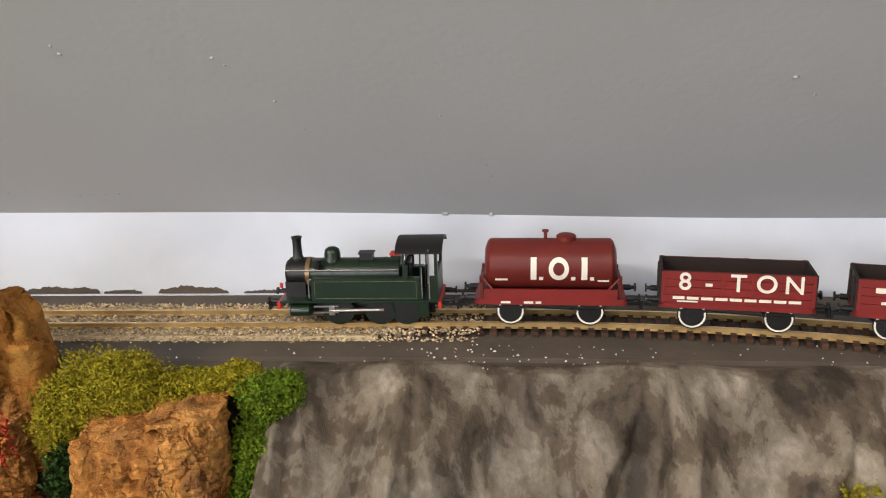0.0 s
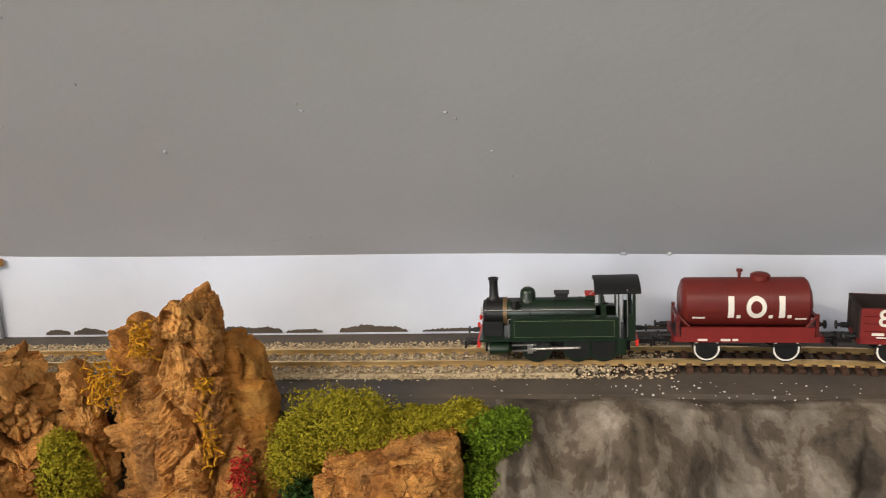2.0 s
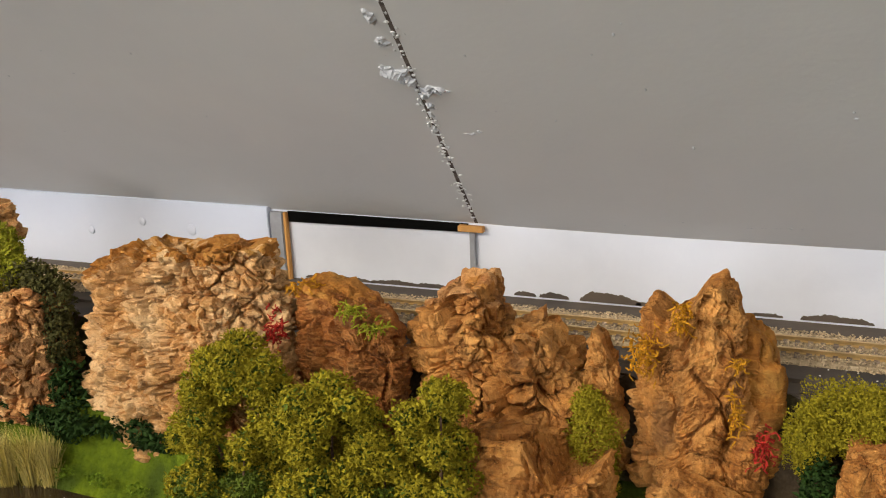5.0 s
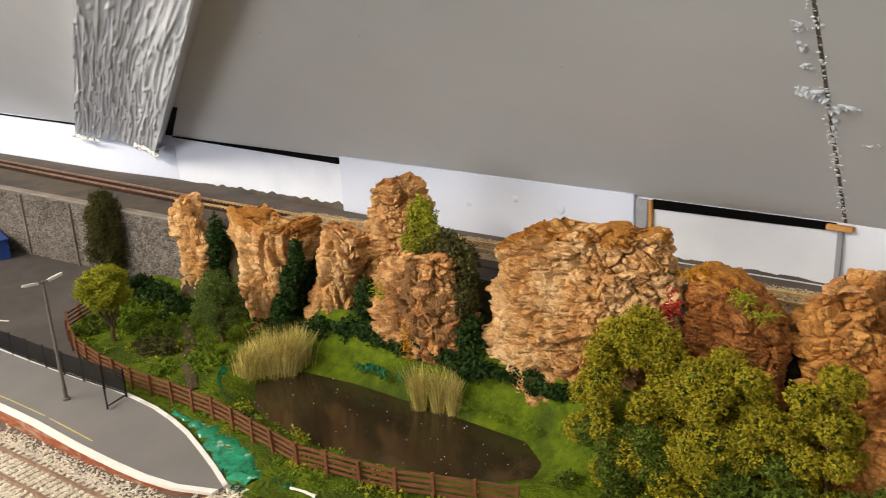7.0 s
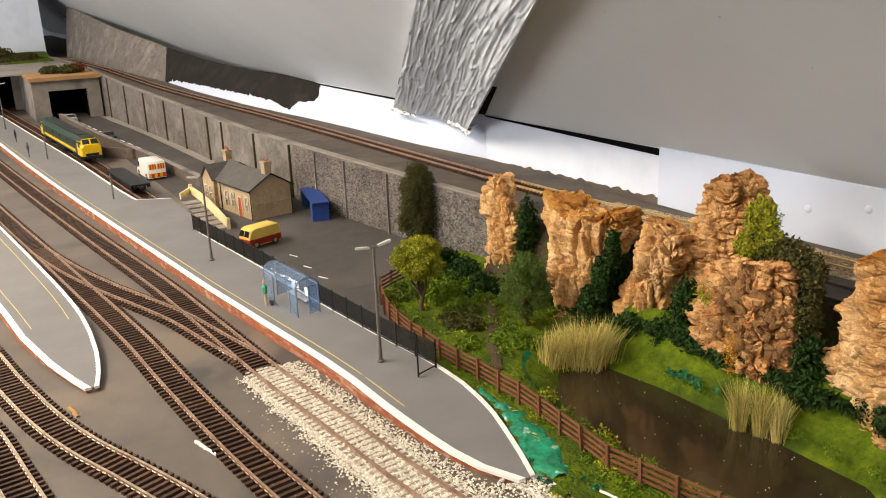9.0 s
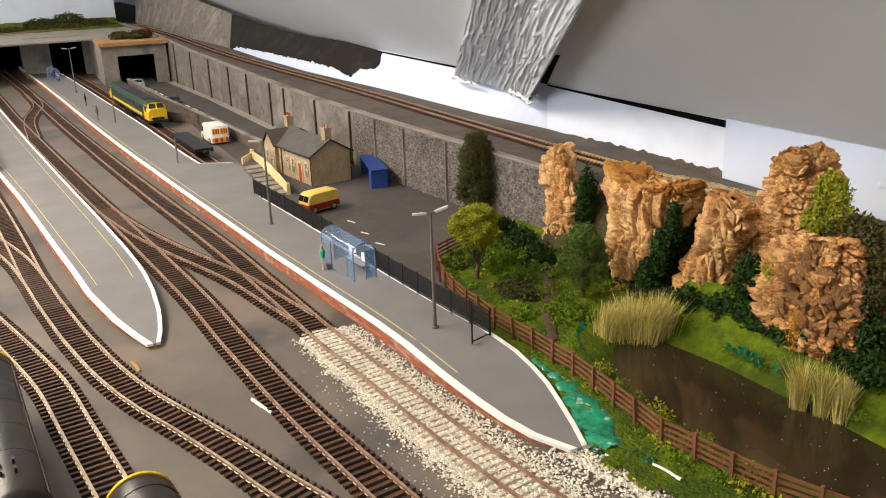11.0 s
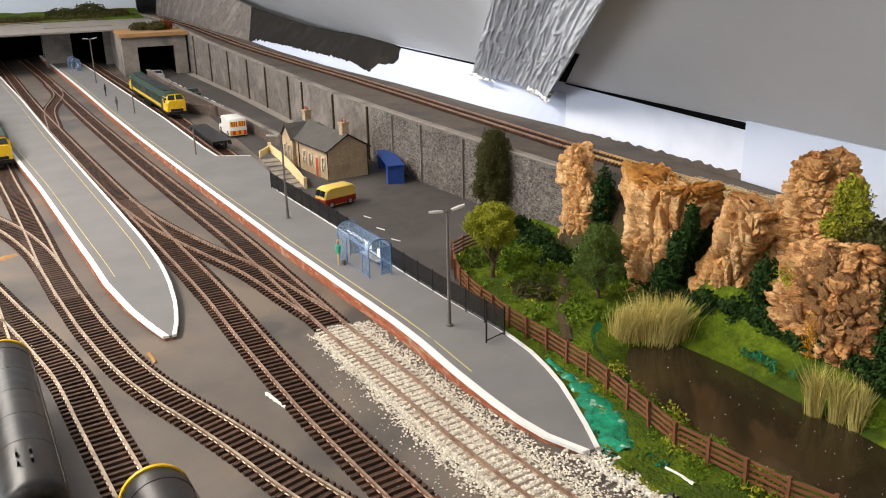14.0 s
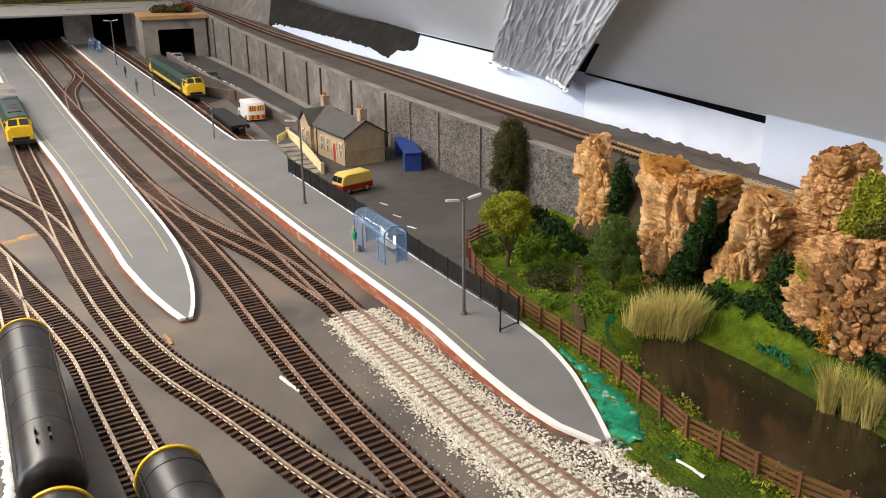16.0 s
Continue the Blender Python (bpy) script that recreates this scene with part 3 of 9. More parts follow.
def to_edge(poly, x, y):
    best = 9.0
    p = Vector((x, y))
    for a, b in zip(poly, poly[1:] + poly[:1]):
        a, b = Vector(a), Vector(b)
        t = max(0.0, min(1.0, (p - a).dot(b - a) / (b - a).length_squared))
        best = min(best, (a + (b - a) * t - p).length)
    return best


SCENIC = [(-0.93, 0.30), (-0.90, 0.205), (-0.872, 0.178), (-0.80, 0.150), (-0.70, 0.139), (-0.64, 0.130), (-0.575, 0.118), (-0.53, 0.112), (-0.46, 0.125), (-0.38, 0.14), (0.35, 0.14), (0.35, 0.325), (-0.93, 0.325)]


def ground_z(x, y):
    """Height of the grass: pond hollow in the middle, rising towards the crags."""
    d = to_edge(POND, x, y)
    if inside(POND, x, y):
        return -0.004 - min(0.012, d * 0.8)
    foot = lerp([(-0.72, 0.275), (-0.66, 0.257), (-0.44, 0.257), (-0.40, 0.235), (-0.24, 0.235)], x)
    steep = lerp([(-0.72, 0.3), (-0.66, 1.3), (-0.44, 1.3), (-0.38, 0.9), (-0.20, 0.7)], x)
    rise = 0.0035 + 0.002 * noise.noise((x * 40, y * 40, 0)) + min(0.030, max(0.0, y - foot) * steep)
    return rise if d > 0.02 else -0.004 + (rise + 0.004) * (d / 0.02)


def height_sheet(x0, x1, y0, y1, step, zf, keep=None):
    nx, ny = int((x1 - x0) / step), int((y1 - y0) / step)
    n = nx + 1
    vs = [(x0 + i * (x1 - x0) / nx, y0 + j * (y1 - y0) / ny, 0) for j in range(ny + 1) for i in range(nx + 1)]
    vs = [(x, y, zf(x, y)) for x, y, _ in vs]
    fs = [(j * n + i, j * n + i + 1, (j + 1) * n + i + 1, (j + 1) * n + i) for j in range(ny) for i in range(nx)]
    if keep:
        fs = [f for f in fs if keep(sum(vs[i][0] for i in f) / 4, sum(vs[i][1] for i in f) / 4)]
        used = sorted({i for f in fs for i in f})
        new_i = {o: k for k, o in enumerate(used)}
        vs, fs = [vs[i] for i in used], [tuple(new_i[i] for i in f) for f in fs]
    return MB().add(vs, fs)


board = part("baseboard", MB().box(-3.6, -0.85, -0.03, 1.0, 0.118, 0.0), M["board"])
tagged(board, "grey-brown painted baseboard with patches of darker paint", "baseboard", kind="structure")
mb = MB().box(-3.5, 0.118, -0.03, -0.90, WALL_Y, 0.0)
mb.prism([(-0.8998, 0.1182), (-0.66, 0.1182), (-0.66, 0.1360), (-0.70, 0.1405), (-0.80, 0.152), (-0.865, 0.180), (-0.892, 0.215), (-0.8998, 0.30)], -0.03, 0.0)
tagged(part("baseboard_yard", mb, M["tarmac"]), "dark painted board below the station yard", "baseboard", kind="structure")
mb = MB().box(-0.90, 0.118, -0.06, 1.0, WALL_Y, -0.03)
tagged(part("baseboard_pond", mb, M["board"]), "sunken board below the pond and crags", "baseboard", kind="structure")
ob = part("grass_bank", height_sheet(-0.95, 0.36, 0.10, 0.34, 0.005, ground_z, lambda x, y: inside(SCENIC, x, y)), M["grass"], smooth="all")
tagged(ob, "bright green scatter grass bank round the pond", "grass", kind="structure")
mb = MB()
mb.add([(x, y, -0.0062) for x, y in [(-0.56 + (px + 0.56) * 1.04, 0.222 + (py - 0.222) * 1.06) for px, py in POND]], [tuple(range(len(POND) - 1, -1, -1))])
tagged(part("pond_water", mb, M["water"]), "still murky brown pond of glossy varnish", "pond", kind="structure")

# upper shelf
mb = MB()
xs = [-5.35 + 0.05 * i for i in range(120)]
RETAIN = [(-5.4, 0.03), (-3.5, 0.13), (-2.8, 0.172), (-2.4, 0.190), (-1.8, 0.226), (-1.4, 0.238), (-1.2, 0.253), (-1.05, 0.272), (-0.86, 0.297), (-0.5, 0.315), (0.0, 0.325), (0.7, 0.335)]
rings = []
for x in xs:
    y0, z = lerp(RETAIN, x) + 0.006, shelf_z(x)
    ledge = 0.340 if x > -0.75 else y0 + 0.001
    drop = 0.0018 if x > -0.75 else 0.0
    rings.append([(x, y0, z - drop), (x, ledge, z - drop), (x, ledge + 0.0002, z), (x, WALL_Y + 0.001, z), (x, WALL_Y + 0.001, z - 0.012), (x, y0, z - 0.012)])
tagged(part("upper_shelf", mb.loft(rings), M["shelf"]), "raised grey-brown track shelf along the knee wall", "shelf", kind="structure")

# retaining wall under the shelf
retaining = thing("retaining_wall", "tall grey stone retaining wall with dark pilasters", "wall", kind="structure")
mb = MB()
xs = [-3.3 + 0.05 * i for i in range(50)]
rings = [[(x, lerp(RETAIN, x), -0.002), (x, lerp(RETAIN, x), coping_z(x) - 0.002), (x, lerp(RETAIN, x) + 0.006, coping_z(x) - 0.002), (x, lerp(RETAIN, x) + 0.006, -0.002)] for x in xs]
part("wall_sheet", mb.loft(rings), M["stonewall"], retaining)

# ---- track ----
SLEEPERS = {}


def track(name, label, pts, z, gauge, sleeper, rail, spacing=0.0058, pale=None, ties=True):
    """Track along pts; z: a number or a height by x."""
    root = thing(name, label, "track", kind="structure")
    zf = z if callable(z) else (lambda x: z)
    line = curve_points(pts, 0.008)
    for side in (-1, 1):
        rings = []
        for p, d in line:
            c = p + Vector((-d.y, d.x)) * side * (gauge / 2)
            n = Vector((-d.y, d.x))
            base = zf(p.x)
            ring = []
            for u, h in ((-0.0011, 0.002), (0.0011, 0.002), (0.0011, 0.0024), (0.0005, 0.0026), (0.0005, 0.0040), (0.0008, 0.0043), (-0.0008, 0.0043), (-0.0005, 0.0040), (-0.0005, 0.0026), (-0.0011, 0.0024)):
                ring.append((c.x + n.x * u, c.y + n.y * u, base + h))
            rings.append(ring)
        part("rail", MB().loft(rings), rail, root)
    if not ties:
        return root
    length = 0.0272 * gauge / 0.0165
    key = (round(length, 4), sleeper.name)
    if key not in SLEEPERS:
        SLEEPERS[key] = MB().box(-0.0012, -length / 2, 0, 0.0012, length / 2, 0.0021).box(-0.0011, -gauge / 2 - 0.0016, 0.0021, 0.0011, -gauge / 2 + 0.0016, 0.0026).box(-0.0011, gauge / 2 - 0.0016, 0.0021, 0.0011, gauge / 2 + 0.0016, 0.0026).mesh("sleeper", sleeper)
    if pale and "pale" + str(key) not in SLEEPERS:
        SLEEPERS["pale" + str(key)] = SLEEPERS[key].copy()
        SLEEPERS["pale" + str(key)].materials[0] = M["sleeper_pale"]
    for i, (p, d) in enumerate(curve_points(pts, spacing)):
        me = SLEEPERS["pale" + str(key)] if pale and pale[0] < p.x < pale[1] else SLEEPERS[key]
        ob = new("sleeper", me)
        ob.parent = root
        ob.matrix_basis = pose(p.x, p.y, zf(p.x), 0, 0, math.degrees(math.atan2(d.y, d.x)) + random.uniform(-1.2, 1.2))
    return root


UP_LINE = [(-2.95, 0.205), (-2.6, 0.235), (-2.1, 0.276), (-1.8, 0.312), (-1.53, 0.334), (-1.15, 0.348), (-0.92, 0.356), (-0.70, 0.368), (-0.40, 0.372), (-0.15, 0.372), (0.02, 0.373), (0.06, 0.372), (0.10, 0.368), (0.14, 0.361), (0.20, 0.346), (0.30, 0.315)]
T1 = [(-2.95, -0.185), (-2.407, -0.129), (-1.813, -0.074), (-1.44, -0.036), (-1.2, -0.009), (-1.0, 0.0145), (-0.886, 0.024), (-0.761, 0.034), (-0.685, 0.043), (-0.579, 0.055), (-0.45, 0.078)]
TC = [(-2.95, -0.248), (-2.688, -0.223), (-1.984, -0.158), (-1.577, -0.114), (-1.331, -0.086), (-1.191, -0.069), (-1.055, -0.053), (-0.884, -0.034), (-0.78, -0.026), (-0.667, -0.015), (-0.575, -0.002), (-0.44, 0.02)]
TD = [(-2.4, -0.30), (-1.632, -0.219), (-1.393, -0.195), (-1.266, -0.180), (-1.124, -0.164), (-0.995, -0.150), (-0.875, -0.1315), (-0.833, -0.1235), (-0.775, -0.1105), (-0.727, -0.0955), (-0.68, -0.0765), (-0.635, -0.0595), (-0.595, -0.046), (-0.50, -0.008)]
TE = [(-1.25, -0.285), (-1.012, -0.212), (-0.924, -0.187), (-0.84, -0.163), (-0.777, -0.147), (-0.708, -0.136), (-0.592, -0.118), (-0.45, -0.10)]
TF = [(-1.012, -0.212), (-0.94, -0.202), (-0.823, -0.188), (-0.709, -0.175), (-0.60, -0.165), (-0.45, -0.155)]
TX = [(-0.80, 0.030), (-0.842, 0.021), (-0.911, 0.007), (-0.97, -0.011), (-1.035, -0.032), (-1.118, -0.054), (-1.22, -0.074)]
TDX = [(-0.93, -0.141), (-0.995, -0.150), (-1.077, -0.165), (-1.16, -0.189), (-1.231, -0.218), (-1.5, -0.32)]
BAY = [(-2.75, -0.018), (-2.4, 0.010), (-2.07, 0.036), (-1.70, 0.064), (-1.385, 0.082)]
GU, GL = 0.0150, 0.0172

# ---- crags ----
def hash01(ix, iy, iz, k):
    """Even random numbers from 0 to 1, one for each whole-number cell."""
    h = (ix.astype(np.int64) * 374761393 + iy.astype(np.int64) * 668265263 + iz.astype(np.int64) * 2147483647 + k * 1274126177) & 0xFFFFFFFF
    h = ((h ^ (h >> 13)) * 1103515245 + 12345) & 0xFFFFFFFF
    h = ((h ^ (h >> 16)) * 2246822519) & 0xFFFFFFFF
    return ((h ^ (h >> 15)) & 0xFFFFFF) / float(0x1000000)


def soft_noise(x, y, z, k=0):
    """Smooth noise from -1 to 1 over arrays of places."""
    fx, fy, fz = np.floor(x), np.floor(y), np.floor(z)
    u, v, w = x - fx, y - fy, z - fz
    u, v, w = u * u * (3 - 2 * u), v * v * (3 - 2 * v), w * w * (3 - 2 * w)
    out = 0.0
    for dx in (0, 1):
        for dy in (0, 1):
            for dz in (0, 1):
                out = out + hash01(fx + dx, fy + dy, fz + dz, k) * (u if dx else 1 - u) * (v if dy else 1 - v) * (w if dz else 1 - w)
    return out * 2 - 1


def blocks(x, y, z, k=0):
    """Broken blocks: distance to the nearest joint, a random number for each block, and its tilted face."""
    fx, fy, fz = np.floor(x), np.floor(y), np.floor(z)
    d1 = np.full(x.shape, 9.0)
    d2 = np.full(x.shape, 9.0)
    rid, tilt = np.zeros(x.shape), np.zeros(x.shape)
    for dx in (-1, 0, 1):
        for dy in (-1, 0, 1):
            for dz in (-1, 0, 1):
                cx, cy, cz = fx + dx, fy + dy, fz + dz
                px = x - cx - hash01(cx, cy, cz, k + 1)
                py = y - cy - hash01(cx, cy, cz, k + 2)
                pz = z - cz - hash01(cx, cy, cz, k + 3)
                d = np.sqrt(px * px + py * py + pz * pz)
                nearer = d < d1
                d2 = np.where(nearer, d1, np.minimum(d2, d))
                d1 = np.where(nearer, d, d1)
                rid = np.where(nearer, hash01(cx, cy, cz, k + 4), rid)
                tilt = np.where(nearer, px * (hash01(cx, cy, cz, k + 5) - 0.5) * 2 + pz * (hash01(cx, cy, cz, k + 6) - 0.2) * 1.6, tilt)
    return d2 - d1, rid, tilt


# block size (across, up) and step, small block size and step, layer thickness and step, rib width and step
BARK = {"flute": ((0.018, 0.030), 0.0095, (0.0085, 0.0110), 0.0015, 0.0046, 0.0010, 0.0150, 0.0048),
        "layer": ((0.019, 0.012), 0.0075, (0.0085, 0.0050), 0.0026, 0.0056, 0.0016, 0.0, 0.0),
        "block": ((0.0165, 0.0125), 0.0080, (0.0075, 0.0050), 0.0036, 0.0046, 0.0007, 0.0, 0.0),
        "chunk": ((0.016, 0.014), 0.0100, (0.0080, 0.0062), 0.0030, 0.0060, 0.0007, 0.0, 0.0),
        "rubble": ((0.0115, 0.0090), 0.0105, (0.0060, 0.0048), 0.0028, 0.0060, 0.0004, 0.0, 0.0),
        "grain": ((0.019, 0.026), 0.0062, (0.0070, 0.0052), 0.0016, 0.0026, 0.0009, 0.0036, 0.0008)}


def crag(name, label, at, prof, tops, depth, z0, mat_main, seed, rough=1.0, mat_top=None, lean=0.0, pitch=0.00055, style="chunk", top_deep=0.010):
    """Cork-bark rock. prof: (height fraction, left x, right x); tops: (x, top z); depth: front to back."""
    xs_all = [r[1] for r in prof] + [r[2] for r in prof]
    wide, high = max(xs_all) - min(xs_all), max(r[1] for r in tops) - z0
    nf, nb, nz, caps = int(wide * 1.35 / pitch), 46, int(high / pitch), max(8, int(depth * 0.4 / pitch))
    a = np.concatenate([np.linspace(math.pi, 2 * math.pi, nf, endpoint=False), np.linspace(0, math.pi, nb, endpoint=False)])
    ca, sa = np.cos(a), np.sin(a)
    ca, sa = np.sign(ca) * np.abs(ca) ** 0.68, np.sign(sa) * np.abs(sa) ** 0.68
    s = np.concatenate([np.linspace(0, 1, nz + 1), np.ones(caps)])[:, None]
    shrink = np.concatenate([np.ones(nz + 1), 1 - 0.97 * np.arange(1, caps + 1) / caps])[:, None]
    xl, xr = np.interp(s, [r[0] for r in prof], [r[1] for r in prof]), np.interp(s, [r[0] for r in prof], [r[2] for r in prof])
    x = (xl + xr) / 2 + (xr - xl) / 2 * ca[None, :] * shrink
    y = at + depth / 2 * sa[None, :] * shrink * (1 - 0.22 * s) + lean * s
    z = z0 + (np.interp(x, [r[0] for r in tops], [r[1] for r in tops]) - z0) * s
    (ba, bz), st_a, (sm, sz), st_b, lay, lay_d, rib, rib_d = BARK[style]
    o = seed * 3.17
    wx = 0.0030 * soft_noise(x * 80 + o, y * 80, z * 80) + 0.0005 * soft_noise(x * 300 + o, y * 300, z * 300)
    wz = 0.0026 * soft_noise(x * 80 + o, y * 80, z * 80, 5) + 0.0005 * soft_noise(x * 300 + o, y * 300, z * 300, 5)
    ja, ra, ta = blocks((x + wx) / ba + o, y / ba, (z + wz) / bz, 10)
    jb, rb, tb = blocks((x + wx) / sm + o, y / sm, (z + wz) / sz, 30)
    d = st_a * (0.70 * (ra - 0.8) + 0.42 * ta) + st_b * (0.9 * (rb - 0.5) + 0.6 * tb)
    some = np.clip(0.6 + 0.9 * soft_noise(x * 70 + o, y * 70, z * 70, 7), 0, 1)
    d -= st_a * 0.72 * some * np.clip(1 - ja / 0.13, 0, 1) + st_b * 0.55 * np.clip(1 - jb / 0.20, 0, 1)
    lz = (z + 1.6 * wz + 0.12 * x) / lay
    row, fr = np.floor(lz), lz - np.floor(lz)
    col = np.floor((x + 2 * wx) / (ba * 0.7) + 0.37 * row)
    d += lay_d * (1.1 * (hash01(row, col, row * 0, 50) - 0.5) + 0.8 * (np.minimum(fr, 0.85) - 0.5))
    if rib:
        lx = (x + 2.2 * wx) / rib
        cx, fx = np.floor(lx), lx - np.floor(lx)
        d += rib_d * (1.1 * (hash01(cx, cx * 0, cx * 0, 60) - 0.5) + 0.9 * np.sqrt(np.maximum(0, 1 - (2 * fx - 1) ** 2)) - 0.5)
    d += 0.0022 * soft_noise(x * 45 + o, y * 45, z * 34, 8) + 0.0005 * soft_noise(x * 420 + o, y * 420, z * 420, 9) + 0.00018 * soft_noise(x * 1000 + o, y * 1000, z * 1000, 3)
    d -= 0.011 * np.clip(soft_noise(x * 125 + o, y * 125, z * 165, 14) - 0.58, 0, 0.4)
    d *= rough
    cap = shrink < 1
    x += np.where(cap, 0.35 * d, d) * ca[None, :]
    y += np.where(cap, 0.35 * d, d) * sa[None, :]
    z += np.where(cap, 0.55 * d + 0.0014 * soft_noise(x * 160 + o, y * 160, z * 0, 4), 0.12 * d)
    n, rows = nf + nb, nz + 1 + caps
    v = np.stack([x, y, z], 2).reshape(-1, 3)
    j, i = np.meshgrid(np.arange(rows - 1), np.arange(n), indexing="ij")
    k = (i + 1) % n
    f = np.stack([j * n + i, j * n + k, (j + 1) * n + k, (j + 1) * n + i], 2).reshape(-1, 4)
    cover = np.zeros(len(f), bool)
    if mat_top:
        c = v[f].mean(1)
        edge = np.interp(c[:, 0], [r[0] for r in tops], [r[1] for r in tops])
        drip = top_deep * (0.55 + 0.9 * soft_noise(c[:, 0] * 70 + o, c[:, 1] * 20, c[:, 2] * 20, 12) + 0.5 * soft_noise(c[:, 0] * 330, c[:, 1] * 330, c[:, 2] * 330, 13))
        cover = c[:, 2] > edge - drip
    root = thing(name, label, "rock", group="crags above the pond")
    crown = (f[:, 0] // n) >= nz - 2
    pieces = [("bark", ~cover & ~crown, mat_main, ""), ("broken_top", ~cover & crown, mat_main, ""), ("mossy_top", cover, mat_top, "weathered ochre bark top")]
    for nm, pick, m, lab in pieces:
        if not pick.any():
            continue
        used, idx = np.unique(f[pick], return_inverse=True)
        mb = MB()
        mb.v, mb.f = v[used].tolist(), idx.reshape(-1, 4).tolist()
        mb.fm = [0] * len(mb.f)
        part(nm, mb, m, root, lab, smooth=True)
    return root


crag("crag", "narrow tan cork-bark pinnacle against the stone wall", 0.290, [(0, -0.860, -0.842), (0.2, -0.863, -0.826), (0.42, -0.864, -0.812), (0.72, -0.866, -0.809), (0.80, -0.865, -0.815), (1, -0.859, -0.826)], [(-0.872, 0.086), (-0.858, 0.094), (-0.842, 0.097), (-0.831, 0.091), (-0.822, 0.076), (-0.806, 0.071)], 0.028, -0.004, M["rock_pale"], 1, mat_top=M["rock_rubble"], style="flute", top_deep=0.006)
crag("crag", "broad flat-topped cork-bark crag with ochre top", 0.283, [(0, -0.744, -0.702), (0.2, -0.753, -0.697), (0.42, -0.757, -0.695), (0.62, -0.758, -0.684), (0.82, -0.760, -0.671), (1, -0.762, -0.665)], [(-0.772, 0.097), (-0.745, 0.101), (-0.718, 0.096), (-0.700, 0.093), (-0.668, 0.101)], 0.042, -0.002, M["rock_pale"], 2, mat_top=M["rock_top"], style="flute", top_deep=0.011)
crag("crag", "slanting tan cork-bark slab among dark ivy", 0.290, [(0, -0.671, -0.642), (0.18, -0.682, -0.636), (0.38, -0.679, -0.635), (0.5, -0.671, -0.633), (0.72, -0.664, -0.625), (0.9, -0.657, -0.617), (1, -0.653, -0.620)], [(-0.668, 0.093), (-0.652, 0.099), (-0.637, 0.094), (-0.620, 0.087)], 0.030, 0.004, M["rock_pale"], 3, mat_top=M["rock_rubble"], style="flute", top_deep=0.005)
crag("crag", "tall layered cork-bark spire behind the rubble crag", 0.314, [(0, -0.662, -0.588), (0.20, -0.660, -0.586), (0.32, -0.645, -0.586), (0.45, -0.636, -0.584), (0.65, -0.633, -0.580), (0.9, -0.630, -0.576), (1, -0.622, -0.582)], [(-0.632, 0.117), (-0.616, 0.125), (-0.602, 0.137), (-0.592, 0.135), (-0.578, 0.124)], 0.040, 0.026, M["rock_pale"], 4, mat_top=M["rock_rubble"], style="layer", top_deep=0.006)
crag("crag", "low rubbly brown cork-bark crag beside the pond", 0.290, [(0, -0.600, -0.520), (0.25, -0.606, -0.518), (0.4, -0.610, -0.520), (0.6, -0.602, -0.520), (0.85, -0.600, -0.526), (1, -0.594, -0.534)], [(-0.600, 0.081), (-0.573, 0.090), (-0.550, 0.094), (-0.528, 0.094)], 0.044, 0.020, M["rock_rubble"], 5, style="rubble")
crag("crag", "massive square cork-bark crag with ochre moss on top", 0.298, [(0, -0.482, -0.396), (0.16, -0.500, -0.380), (0.22, -0.508, -0.374), (0.42, -0.512, -0.368), (0.50, -0.503, -0.367), (0.8, -0.502, -0.368), (0.92, -0.498, -0.374), (1, -0.494, -0.378)], [(-0.502, 0.098), (-0.486, 0.110), (-0.461, 0.125), (-0.440, 0.124), (-0.413, 0.126), (-0.382, 0.129), (-0.368, 0.113)], 0.050, 0.012, M["rock_pale"], 6, mat_top=M["rock_top"], style="block", top_deep=0.009)
crag("crag", "slanted dark brown bark slab with yellow moss", 0.306, [(0, -0.366, -0.316), (0.5, -0.370, -0.311), (0.8, -0.372, -0.309), (1, -0.370, -0.312)], [(-0.372, 0.108), (-0.362, 0.113), (-0.344, 0.109), (-0.331, 0.103), (-0.320, 0.099), (-0.309, 0.088)], 0.036, 0.0, M["rock_dark"], 7, style="grain", mat_top=M["rock_top"], top_deep=0.004, lean=-0.004)
crag("crag", "knobbly tan cork-bark crag with overhanging head", 0.314, [(0, -0.290, -0.262), (0.2, -0.297, -0.258), (0.42, -0.301, -0.256), (0.52, -0.310, -0.262), (0.65, -0.313, -0.262), (0.85, -0.315, -0.263), (0.93, -0.312, -0.263), (1, -0.306, -0.268)], [(-0.314, 0.103), (-0.300, 0.110), (-0.288, 0.117), (-0.278, 0.117), (-0.272, 0.110), (-0.262, 0.106)], 0.046, 0.0, M["rock"], 8, mat_top=M["rock_rubble"], top_deep=0.004)
crag("crag", "broad tan cork-bark shoulder of the knobbly crag", 0.312, [(0, -0.285, -0.240), (0.35, -0.286, -0.237), (0.7, -0.280, -0.232), (0.9, -0.272, -0.233), (1, -0.266, -0.240)], [(-0.285, 0.095), (-0.264, 0.098), (-0.254, 0.101), (-0.248, 0.099), (-0.238, 0.090)], 0.048, 0.0, M["rock"], 9, style="chunk")
crag("crag", "thin jagged bark shard beside the knobbly crag", 0.316, [(0, -0.242, -0.212), (0.6, -0.240, -0.212), (0.8, -0.238, -0.214), (1, -0.233, -0.219)], [(-0.238, 0.083), (-0.229, 0.100), (-0.225, 0.098), (-0.219, 0.086), (-0.213, 0.073)], 0.020, 0.0, M["rock"], 14, style="grain", rough=0.8)
